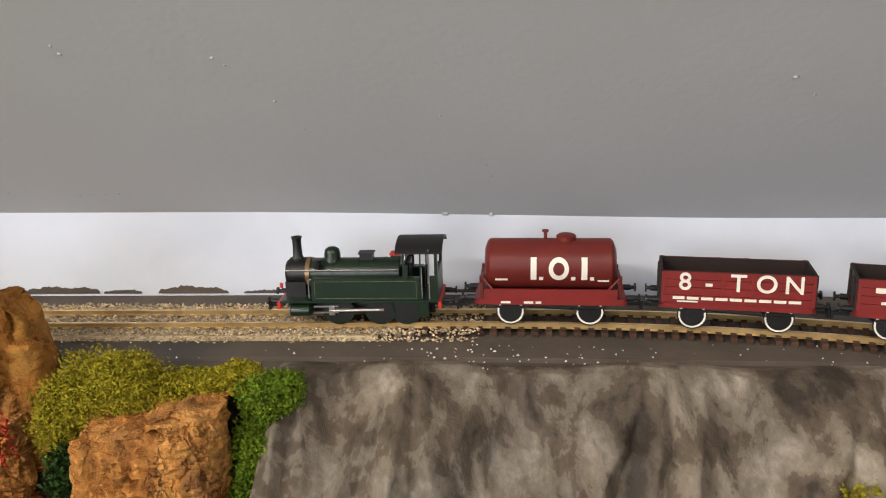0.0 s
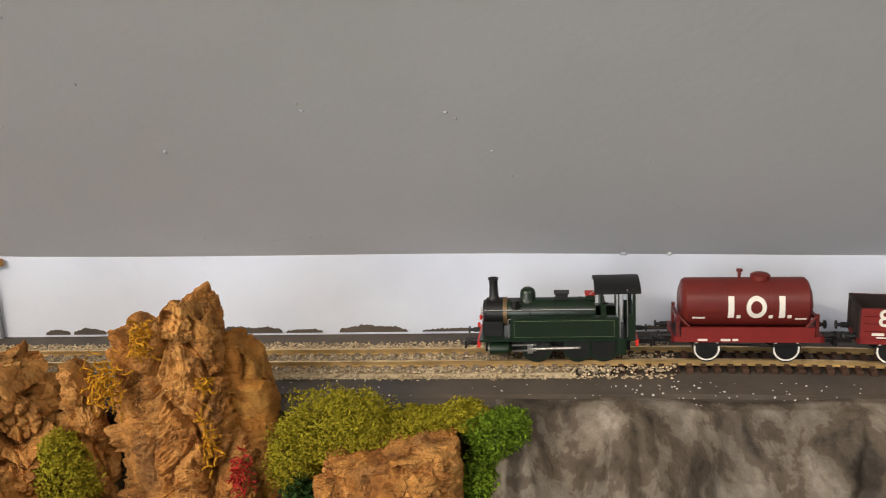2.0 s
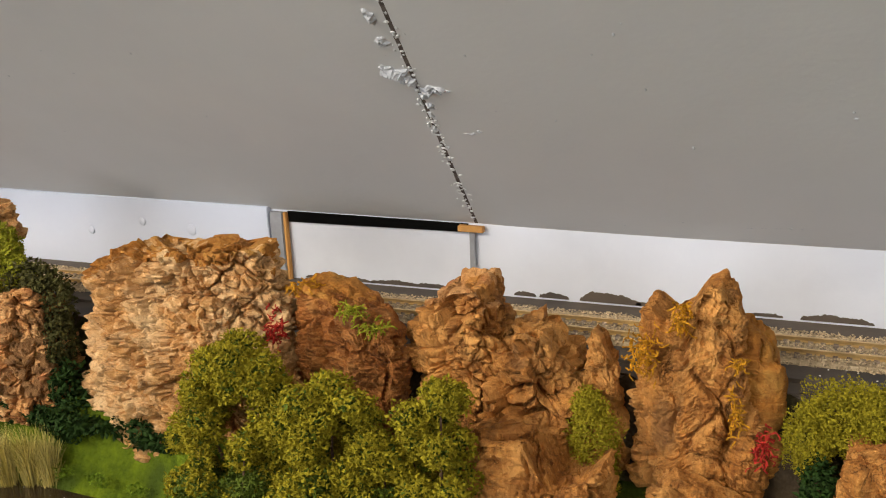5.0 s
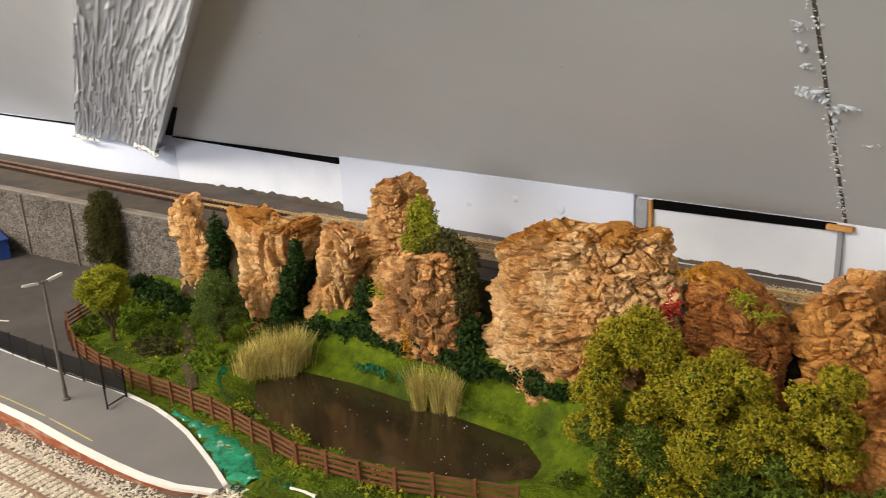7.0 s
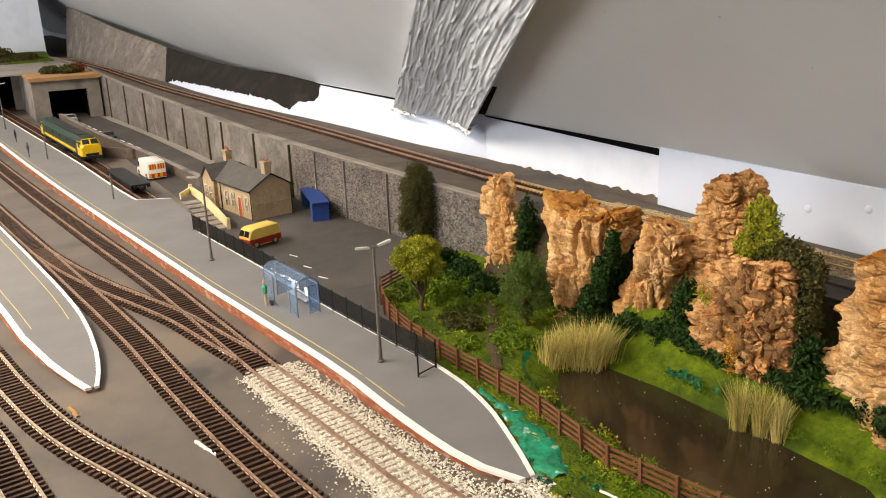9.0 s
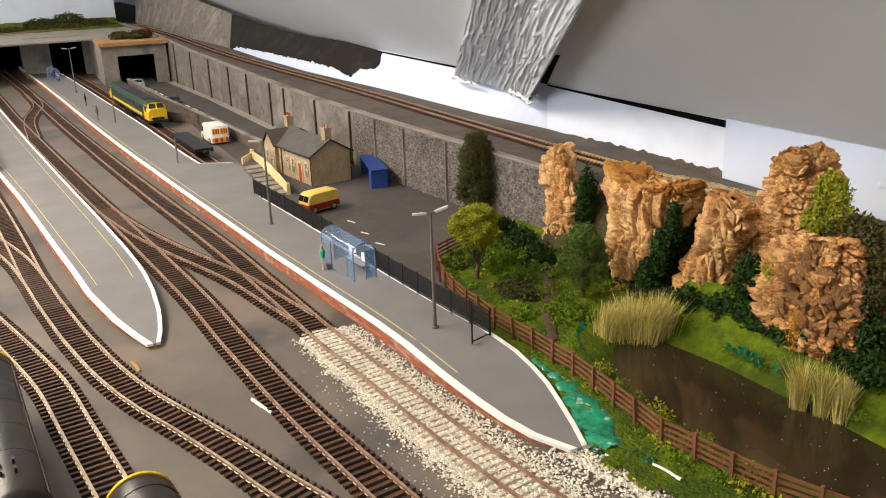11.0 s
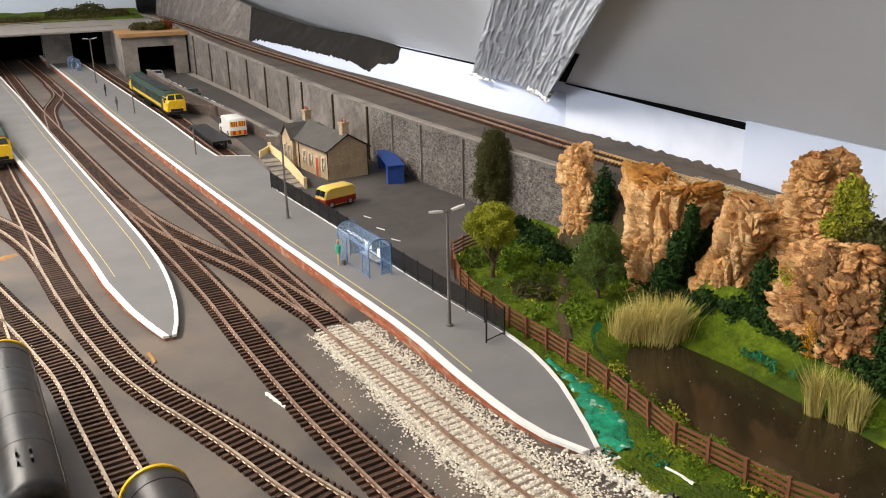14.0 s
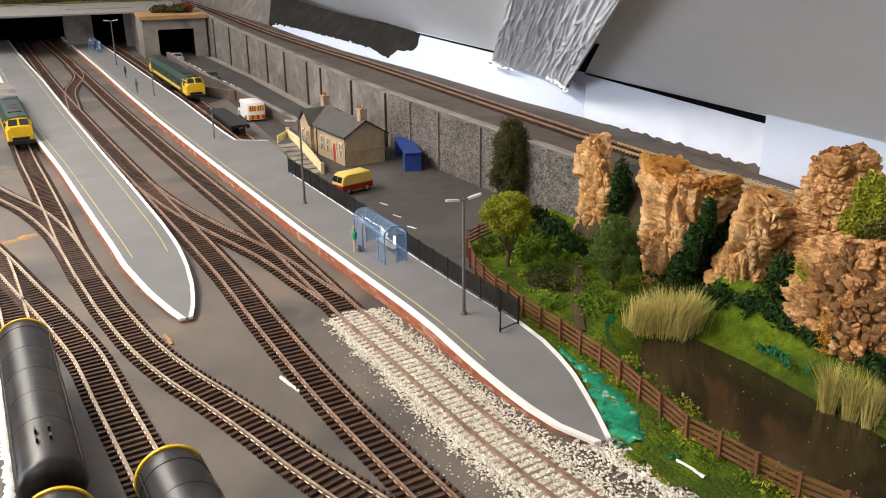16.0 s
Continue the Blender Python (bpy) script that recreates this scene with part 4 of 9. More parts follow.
crag("crag", "tall brown cork-bark crag with a pointed head", 0.318, [(0, -0.206, -0.154), (0.3, -0.209, -0.155), (0.5, -0.213, -0.157), (0.62, -0.214, -0.159), (0.8, -0.213, -0.163), (1, -0.210, -0.169)], [(-0.214, 0.103), (-0.208, 0.113), (-0.204, 0.114), (-0.198, 0.109), (-0.190, 0.113), (-0.183, 0.123), (-0.177, 0.1255), (-0.172, 0.120), (-0.168, 0.107), (-0.160, 0.100)], 0.040, 0.0, M["rock"], 10, pitch=0.0005, style="grain")
crag("crag", "low brown bark block at the foot of the pointed crag", 0.284, [(0, -0.206, -0.146), (0.6, -0.204, -0.150), (1, -0.200, -0.156)], [(-0.206, 0.044), (-0.190, 0.050), (-0.172, 0.046), (-0.150, 0.040)], 0.036, -0.002, M["rock"], 15, style="grain", rough=0.8)
crag("crag", "smooth orange bark slab behind the pointed crag", 0.326, [(0, -0.180, -0.152), (0.6, -0.180, -0.151), (0.85, -0.178, -0.151), (1, -0.176, -0.157)], [(-0.178, 0.104), (-0.163, 0.1045), (-0.157, 0.099), (-0.150, 0.086)], 0.024, 0.0, M["rock_top"], 12, rough=0.45, style="flute")
crag("crag", "low fluted bark block at the foot of the knobbly crag", 0.286, [(0, -0.300, -0.208), (0.5, -0.296, -0.210), (1, -0.284, -0.214)], [(-0.298, 0.045), (-0.270, 0.062), (-0.246, 0.066), (-0.234, 0.047), (-0.225, 0.048), (-0.216, 0.055), (-0.209, 0.048)], 0.056, -0.002, M["rock"], 13, style="grain")
crag("crag", "low weathered bark block beneath olive shrubs", 0.300, [(0, -0.135, -0.078), (1, -0.130, -0.080)], [(-0.135, 0.070), (-0.115, 0.074), (-0.093, 0.078), (-0.078, 0.077)], 0.04, 0.0, M["rock"], 11, rough=0.75, style="grain")

# plaster-cloth hillside in front of the shelf: folds fan down from a few crests along its top
CRESTS = [(-0.064, 0.0030, 0.030), (-0.022, 0.0040, 0.050), (0.062, 0.0046, 0.055), (0.128, 0.0040, 0.050), (0.190, 0.003, 0.05), (0.270, 0.004, 0.06), (0.340, 0.004, 0.05)]
NX, NS = 420, 170
gx, gs = np.meshgrid(np.linspace(-0.070, 0.382, NX + 1), np.linspace(0, 1, NS + 1))
bend = gx + 0.010 * soft_noise(gx * 28, gs * 2.2, gs * 0, 70) * gs
ridge = np.zeros(gx.shape)
lift = np.zeros(gx.shape)
for cx, up, wide in CRESTS:
    for drift, amp in ((-0.55, 0.8), (-0.12, 1.0), (0.30, 0.9), (0.7, 0.6)):
        off = np.abs(bend - cx - drift * 0.085 * gs * (1 + 0.2 * np.sin(cx * 300 + drift * 9)))
        ridge = np.maximum(ridge, amp * np.clip(1 - off / (0.010 + 0.030 * gs), 0, 1))
    lift = np.maximum(lift, up * np.exp(-((gx - cx) / (wide * 0.42)) ** 2))
crease = 1 - 2 * np.abs(soft_noise(bend * 55 + gs * 2.0, gs * 4.5, gs * 0, 71))
small = 1 - 2 * np.abs(soft_noise(bend * 130 - gs * 3.0, gs * 9, gs * 0, 72))
grow = np.clip(gs * 4.5, 0, 1)
gy = 0.336 - 0.084 * gs ** 1.15 - grow * (0.0180 * ridge ** 1.2 + 0.0050 * crease + 0.0016 * small + 0.0004 * soft_noise(bend * 600, gs * 40, gs * 0, 73)) - 0.006 * np.sin(gs * 3)
sz = np.interp(gx, [-0.40, 0.0, 0.6], [0.0725, 0.080, 0.085])
gz = (sz - 0.0012) * (1 - np.clip(gs - 0.11, 0, 1) / 0.89) + (lift + 0.0004) * np.clip(1 - np.abs(gs - 0.07) * 8, 0, 1) - 0.0012 * (gs < 0.01) + 0.0020 * soft_noise(bend * 60, gs * 6, gs * 0, 74) * np.clip((gs - 0.12) * 5, 0, 1)
mb = MB().add(np.stack([gx, gy, gz], 2).reshape(-1, 3).tolist(), [(j * (NX + 1) + i, (j + 1) * (NX + 1) + i, (j + 1) * (NX + 1) + i + 1, j * (NX + 1) + i + 1) for j in range(NS) for i in range(NX)])
tagged(part("plaster_hillside", mb, M["cloth"], smooth="all"), "grey crumpled plaster-cloth rock face below the track shelf", "rock face", kind="structure")

# loose chips of bark that face the rubble crag
rubble_root = thing("rubble_pile", "chips of red-brown bark piled over the low crag", "rubble")
chip_meshes = []
for k in range(6):
    rng = np.random.default_rng(40 + k)
    rings = []
    for a in range(5):
        ph = math.pi * (a + 0.5) / 5
        rings.append([Vector((math.sin(ph) * math.cos(2 * math.pi * b / 7), 0.55 * math.sin(ph) * math.sin(2 * math.pi * b / 7), 0.7 * math.cos(ph))) * rng.uniform(0.75, 1.15) for b in range(7)])
    chip_meshes.append(MB().loft(rings).mesh("chip", M["rock_rubble"]))
rng = np.random.default_rng(8)
for k in range(150):
    u, v = rng.uniform(-1, 1), rng.uniform(0.02, 0.95)
    ob = new("chip", chip_meshes[k % 6])
    ob.parent = rubble_root
    x = -0.556 + u * (0.038 - 0.010 * v)
    size = rng.uniform(0.0022, 0.0050)
    ob.matrix_basis = pose(x, 0.2700 + 0.010 * u * u + 0.006 * v, 0.034 + 0.056 * v, rng.uniform(-40, 40), rng.uniform(-70, 70), rng.uniform(-40, 40)) @ Matrix.Scale(size, 4)

# ---- tracks laid ----
track("upper_track", "rusty single line on the raised shelf by the stone wall", [p for p in UP_LINE if p[0] < -0.9], shelf_z, GU, M["sleeper"], M["rail_rust"], 0.0053)
track("upper_track", "single line of brass-coloured rails on the raised shelf", [p for p in UP_LINE if p[0] > -0.93], shelf_z, GU, M["sleeper"], M["rail"], 0.0053, pale=(-0.80, -0.026))
track("platform_track", "rusty running line along the long platform", T1, 0.0, GL, M["sleeper"], M["rail_rust"], pale=(-0.768, 0))
track("centre_track", "rusty running line between the two platforms", TC, 0.0, GL, M["sleeper"], M["rail_rust"])
track("outer_track", "dull-railed line outside the island platform", TD, 0.0, GL, M["sleeper"], M["rail_dull"])
track("siding_track", "dull-railed siding in front of the layout", TE, 0.0, GL, M["sleeper"], M["rail_dull"])
track("coach_siding", "siding under the black tank wagons", TF, 0.0, GL, M["sleeper"], M["rail_dull"])
track("crossover_track", "crossover between the running lines", TX, 0.0002, GL, M["sleeper"], M["rail_rust"])
track("branch_track", "turnout leaving the outer line", TDX, 0.0002, GL, M["sleeper"], M["rail_dull"])

track("crossover_track", "far crossover between the running lines", [(-2.35, -0.126), (-2.15, -0.113), (-1.95, -0.134), (-1.75, -0.132)], 0.0002, GL, M["sleeper"], M["rail_rust"])
track("bay_track", "bay line behind the long platform", BAY, 0.0, GL, M["sleeper"], M["rail_rust"])

# ---- platforms ----
PLAT_Z = 0.012


def platform(name, label, near, far, ramp0, tip, x_far, brick_sides):
    """near, far: edge tables y by x; the end ramps down from ramp0 to tip."""
    root = thing(name, label, "platform", kind="structure")
    xs = [x_far + (tip - x_far) * i / 110 for i in range(111)]

    def top(x):
        return 0.004 + (PLAT_Z - 0.004) * min(1.0, max(0.0, (tip - x) / (tip - ramp0)))
    def ring(x, a, b, z0, z1):
        return [(x, a, z0), (x, b, z0), (x, b, z1), (x, a, z1)]
    w = 0.0044
    part("surface", MB().loft([ring(x, lerp(near, x) + w, lerp(far, x) - w * 0.7, 0, top(x) - 0.0004) for x in xs]), M["platform"], root)
    part("edging", MB().loft([ring(x, lerp(near, x), lerp(near, x) + w, top(x) - 0.002, top(x)) for x in xs]), M["edge"], root, "white painted platform edging")
    runs = [[x for x in xs if x < -1.335], [x for x in xs if x > -1.165]] if brick_sides else [xs]
    for run in runs:
        part("edging", MB().loft([ring(x, lerp(far, x) - w * 0.7, lerp(far, x), top(x) - 0.002, top(x)) for x in run]), M["edge"], root, "white painted platform edging")
    if brick_sides:
        gap_xs = [x for x in xs if -1.345 < x < -1.155]
        part("surface", MB().loft([ring(x, lerp(far, x) - w * 0.75, lerp(far, x), 0, top(x) - 0.0005) for x in gap_xs]), M["platform"], root)
    part("brick_face", MB().loft([ring(x, lerp(near, x) + 0.0015, lerp(near, x) + w, 0, top(x) - 0.002) for x in xs]), M["brick"], root, "red brick platform wall")
    part("brick_face", MB().loft([ring(x, lerp(far, x) - w * 0.7, lerp(far, x) - 0.0015, 0, top(x) - 0.002) for x in xs]), M["brick"], root, "red brick platform wall")
    return root, top


A_NEAR = [(-2.95, -0.1388), (-2.137, -0.0693), (-1.784, -0.0418), (-1.55, -0.0213), (-1.374, -0.0038), (-1.237, 0.0102), (-1.033, 0.0322), (-0.955, 0.0402), (-0.891, 0.0482), (-0.833, 0.0552), (-0.786, 0.0612), (-0.74, 0.0667), (-0.697, 0.0702), (-0.66, 0.0732), (-0.626, 0.0772), (-0.599, 0.0812), (-0.575, 0.0872), (-0.56, 0.0947), (-0.55, 0.1007)]
A_FAR = [(-2.95, -0.066), (-2.422, -0.020), (-2.11, 0.004), (-1.889, 0.0225), (-1.693, 0.038), (-1.529, 0.048), (-1.421, 0.055), (-1.348, 0.062), (-1.343, 0.100), (-1.17, 0.100), (-1.158, 0.086), (-0.968, 0.104), (-0.847, 0.1125), (-0.759, 0.1215), (-0.692, 0.131), (-0.657, 0.1335), (-0.633, 0.132), (-0.616, 0.1295), (-0.587, 0.1225), (-0.567, 0.117), (-0.55, 0.1115)]
B_NEAR = [(-2.95, -0.344), (-1.722, -0.219), (-1.432, -0.179), (-1.292, -0.1592), (-1.219, -0.1502), (-1.063, -0.1312), (-0.929, -0.1142), (-0.868, -0.1012), (-0.836, -0.0922), (-0.81, -0.0832)]
B_FAR = [(-2.95, -0.276), (-2.627, -0.244), (-2.048, -0.178), (-1.645, -0.137), (-1.377, -0.108), (-1.16, -0.0838), (-1.031, -0.0703), (-0.952, -0.0638), (-0.911, -0.0628), (-0.863, -0.0648), (-0.832, -0.0688), (-0.81, -0.0738)]
platform("platform_long", "long grey station platform with white edges and red brick sides", A_NEAR, A_FAR, -0.70, -0.55, -2.95, True)
platform("platform_island", "grey island platform with rounded white-edged end", B_NEAR, B_FAR, -0.98, -0.81, -2.95, False)

# ---- fittings of the attic wall and slope ----
def spot(name, label, category, mb, material, **kw):
    return tagged(part(name, mb, material, **kw), label, category)


# black strips for the shade where the slope's lower edge stands off the wall
def gap(x0, x1, h0, h1):
    mb = MB()
    n = 16
    rings = []
    for i in range(n + 1):
        x = x0 + (x1 - x0) * i / n
        h = h0 + (h1 - h0) * i / n
        rings.append([(x, WALL_Y - 0.0012, EDGE_Z - 0.0012 - h), (x, WALL_Y - 0.0012, EDGE_Z - 0.0005), (x, WALL_Y + 0.002, EDGE_Z - 0.0005), (x, WALL_Y + 0.002, EDGE_Z - 0.0012 - h)])
    return mb.loft(rings)


for a, b, h0, h1 in ((-0.449, -0.327, 0.0060, 0.0042), (-1.06, -0.772, 0.0006, 0.0055), (-1.95, -1.225, 0.0010, 0.0018)):
    part("open_gap", gap(a, b, h0, h1), M["dark"], wall_n, "black open gap under the ceiling sheet")

# pale plywood panel and battens on the wall
mb = MB().box(-0.770, WALL_Y - 0.0045, shelf_z(-0.77) + 0.001, -0.462, WALL_Y - 0.0005, EDGE_Z + 0.002)
panel = spot("wall_panel", "smooth pale blue-white painted panel screwed to the knee wall", "panel", mb, M["panel"], bevel=0.0004)
for kx, kz, r in ((-0.614, 0.093, 0.0032), (-0.524, 0.099, 0.0040), (-0.566, 0.102, 0.003), (-0.70, 0.090, 0.0016)):
    part("screw_boss", MB().lathe([(0.0, r), (-0.0006, r * 0.9), (-0.0011, r * 0.5), (-0.0012, 0.0002)], (kx, WALL_Y - 0.0044, kz), "y", 16), M["panel"], panel, smooth=True)
mb = MB().box(-0.461, WALL_Y - 0.004, 0.066, -0.4515, WALL_Y - 0.0005, EDGE_Z - 0.001)
spot("wall_batten", "grey painted wooden batten with bare orange edge", "batten", mb, M["grey_wood"], bevel=0.0005)
mb = MB().box(-0.4513, WALL_Y - 0.0036, 0.066, -0.4487, WALL_Y - 0.0005, EDGE_Z - 0.001)
spot("wall_batten", "bare orange softwood batten on the knee wall", "batten", mb, M["orange_wood"], bevel=0.0005)
mb = MB().box(-0.3255, WALL_Y - 0.003, 0.070, -0.3222, WALL_Y - 0.0005, EDGE_Z - 0.004)
spot("wall_batten", "thin grey painted batten below the ceiling seam", "batten", mb, M["grey_wood"], bevel=0.0004)
mb = MB().box(-0.332, WALL_Y - 0.0045, EDGE_Z - 0.0045, -0.3165, WALL_Y - 0.0008, EDGE_Z - 0.0010)
spot("wood_block", "small bare orange wood block under the ceiling seam", "block", mb, M["orange_wood"], bevel=0.0004)


def splat(x0, x1, z0, top, seed, n=60, y=WALL_Y - 0.0006):
    """A ragged patch of paint on the wall, as a thin raised film."""
    front, back = [], []
    mb = MB()
    cols = []
    for i in range(n + 1):
        x = x0 + (x1 - x0) * i / n
        h = top(i / n) * max(0.05, 0.9 + 0.6 * noise.noise((x * 90, seed, 0)) + 0.25 * noise.noise((x * 330, seed, 7))) + 0.0006 * noise.noise((x * 900, seed, 3))
        cols.append([(x, y, z0(x)), (x, y, z0(x) + max(0.0002, h)), (x, WALL_Y + 0.0005, z0(x) + max(0.0002, h)), (x, WALL_Y + 0.0005, z0(x))])
    return mb.loft(cols)


def hump(u):
    return max(0.0, math.sin(math.pi * u)) ** 0.7


spills = thing("paint_spill", "dark brown-grey paint strokes along the foot of the wall", "paint", kind="structure")
for x0, x1, h in ((-0.232, -0.212, 0.0035), (-0.214, -0.178, 0.0052), (-0.176, -0.158, 0.0018), (-0.150, -0.117, 0.0050), (-0.110, -0.080, 0.0018), (-0.262, -0.228, 0.0070), (-0.285, -0.268, 0.0040), (-0.30, -0.287, 0.0035), (-0.075, -0.03, 0.0022), (-0.02, 0.02, 0.0018), (-0.395, -0.33, 0.003), (-0.44, -0.39, 0.0045)):
    part("stroke", splat(x0, x1, lambda x: shelf_z(x) + 0.0012, lambda u, h=h: 0.0002 + 0.68 * h * hump(u) ** 0.5, x0 * 90), M["shelf"], spills)
part("stroke", splat(-1.02, -0.772, lambda x: shelf_z(x) - 0.001, lambda u: 0.0015 + 0.009 * u ** 0.8 * (1 - 0.25 * u), 5.0), M["shelf"], spills)

# leaning plaster skirt that closes the wall's foot at the far end: white below, ragged dark paint above
SKIRT_FOOT = [(-3.19, 0.222), (-2.95, 0.234), (-2.60, 0.256), (-2.445, 0.276), (-2.321, 0.297), (-2.212, 0.310), (-2.02, 0.322), (-1.878, 0.339), (-1.744, 0.352), (-1.63, 0.364), (-1.508, 0.379), (-1.40, 0.386), (-1.20, 0.396), (-1.06, 0.4118)]
SKIRT_TOP = [(-3.19, 0.235), (-2.95, 0.213), (-2.60, 0.180), (-2.445, 0.165), (-2.321, 0.151), (-2.212, 0.139), (-2.02, 0.128), (-1.878, 0.120), (-1.744, 0.1165), (-1.63, 0.1155), (-1.508, 0.111), (-1.40, 0.110), (-1.20, 0.106), (-1.06, 0.104)]
SKIRT_SPLIT = [(-3.19, 0.02), (-2.213, 0.02), (-2.19, 0.13), (-2.02, 0.25), (-1.878, 0.30), (-1.744, 0.34), (-1.66, 0.30), (-1.63, 0.20), (-1.60, 0.14), (-1.57, 0.42), (-1.52, 0.50), (-1.49, 0.70), (-1.482, 0.999)]


def skirt_point(x, v, lift=0.0):
    """A place on the skirt, v of the way up it."""
    return (x - 0.085 * v * min(1.0, max(0.0, (-1.06 - x) / 0.4)), lerp(SKIRT_FOOT, x) + min(0.030, 0.411 - lerp(SKIRT_FOOT, x)) * v - lift, shelf_z(x) + (lerp(SKIRT_TOP, x) - shelf_z(x)) * v)


def skirt_sheet(x0, x1, n, low, high, lift):
    mb = MB()
    cols = []
    for i in range(n + 1):
        x = x0 + (x1 - x0) * i / n
        a, b = low(x), high(x)
        cols.append([skirt_point(x, a, lift), skirt_point(x, (a + b) / 2, lift), skirt_point(x, b, lift), skirt_point(x, b, -0.004), skirt_point(x, a, -0.004)])
    return mb.loft(cols)


def ragged(x):
    return min(1.0, max(0.0, lerp(SKIRT_SPLIT, x) + 0.06 * noise.noise((x * 60, 1, 0)) + 0.05 * noise.noise((x * 170, 4, 0)) + 0.03 * noise.noise((x * 500, 6, 0))))


skirt = thing("wall_skirt", "leaning plaster skirt at the foot of the wall, white below ragged dark paint", "wall", kind="structure")
part("plaster", skirt_sheet(-3.19, -1.06, 110, lambda x: -0.02, lambda x: lerp([(-3.19, 1.11), (-1.55, 1.11), (-1.48, 1.0)], x), 0.0), M["panel"], skirt)
part("dark_paint", skirt_sheet(-2.235, -1.478, 420, ragged, lambda x: 1.13 + 0.03 * noise.noise((x * 150, 8, 0)), 0.0015), M["dark_paint"], skirt, "ragged dark grey paint")
part("grey_paint", skirt_sheet(-3.19, -2.236, 200, lambda x: -0.01, lambda x: 1.13 + 0.02 * noise.noise((x * 150, 8, 0)), 0.0015), M["stonewall"], skirt, "grey stippled paint")
part("stroke", splat(-3.69, -2.58, lambda x: shelf_z(x) - 0.001, lambda u: 0.040, 9.0, 90), M["stonewall"], spills, "grey stippled paint patch")


def slope_patch(x0, x1, s_top, seed, n=120):
    mb = MB()
    cols = []
    for i in range(n + 1):
        u = i / n
        x = x0 + (x1 - x0) * u
        s = max(0.001, s_top(u) * (1 + 0.2 * noise.noise((x * 50, seed, 0))))
        cols.append([on_slope(x, 0.0005, 0.0022), on_slope(x, s, 0.0022), on_slope(x, s, 0.0), on_slope(x, 0.0005, 0.0)])
    return mb.loft(cols)


part("slope_paint", slope_patch(-3.69, -2.55, lambda u: 0.16 * (1 - u) ** 1.6 + 0.006, 3.0), M["stonewall"], roof, "grey stippled paint lapping the ceiling")

# boxed strut running aslant up the slope, thickly painted
def strut_x(u, s):
    return -1.280 + 0.203 * u + (1.78 - 0.14 * u) * s


mb = MB()
nx, ns = 110, 230
grid = []
for j in range(ns + 1):
    s = 0.002 + 0.42 * j / ns
    row = []
    for i in range(nx + 1):
        u = i / nx
        wob = 1.6 * noise.noise((u * 2.2, s * 9, 1)) + 0.5 * noise.noise((u * 6, s * 24, 7))
        ridge = max(0.0, 1 - 4.2 * abs(noise.noise((u * 9 + 1.0 * wob, s * 5, 12)))) * (0.55 + 0.6 * noise.noise((u * 5, s * 26, 9))) + 0.6 * max(0.0, 1 - 5 * abs(noise.noise((u * 21 + 0.6 * wob, s * 14, 4))))
        lump = max(0.0, noise.noise((u * 22, s * 110, 3)) - 0.25)
        row.append(on_slope(strut_x(u, s), s, 0.017 + 0.009 * max(0.0, u - 0.6) / 0.4 + 0.0017 * max(0.0, ridge) + 0.0034 * lump + 0.0008 * noise.noise((u * 5, s * 20, 0))))
    grid.append(row)
n = nx + 1
mb.add([p for r in grid for p in r], [(j * n + i, (j + 1) * n + i, (j + 1) * n + i + 1, j * n + i + 1) for j in range(ns) for i in range(nx)])
strut = thing("roof_strut", "boxed roof strut under thick rippled grey paint", "strut")
part("painted_face", mb, M["roof_rough"], strut, smooth="all")
mb = MB()
for u, flip in ((0, 1), (nx, 0)):
    mb.loft([[grid[j][u], on_slope(grid[j][u].x, 0.002 + 0.42 * j / ns, -0.004)] for j in range(ns + 1)], closed=False)
mb.loft([[grid[0][i], on_slope(grid[0][i].x, 0.002, -0.004)] for i in range(nx + 1)], closed=False)
part("side_board", mb, M["roof_rough"], strut)
# black strip laid on the slope as the dark joint and shadow beside the strut
mb = MB().loft([[on_slope(strut_x(1, s) + a, s, l) for a, l in ((0.0005, 0.0012), (0.016 - 0.10 * s, 0.0012), (0.016 - 0.10 * s, -0.003), (0.0005, -0.003))] for s in (0.002, 0.02, 0.04, 0.07)])
part("open_joint", mb, M["dark"], strut, "black open joint beside the strut")
filler = thing("filler_lump", "white filler smeared under the roof strut", "filler")
for i, (fx, fz, r) in enumerate(((-1.262, 0.1055, 0.0035), (-1.248, 0.1045, 0.0035), (-1.232, 0.104, 0.0035), (-1.216, 0.1035, 0.003), (-1.20, 0.103, 0.0025), (-1.10, 0.1035, 0.0050), (-1.085, 0.104, 0.0045), (-1.071, 0.099, 0.0050), (-1.058, 0.107, 0.0045))):
    rings = []
    for a in range(9):
        ph = math.pi * a / 8
        rings.append([Vector((fx + r * 2.2 * math.sin(ph) * math.cos(2 * math.pi * k / 14), WALL_Y - 0.021 + r * 0.9 * math.sin(ph) * math.sin(2 * math.pi * k / 14), fz + r * 0.55 * math.cos(ph))) for k in range(14)])
    rings = [[p + Vector(noise.noise_vector(p * 220 + Vector((i, 0, 0)))) * r * 1.0 for p in ring] for ring in rings]
    part("lump", MB().loft(rings), M["edge"], filler, smooth="all")


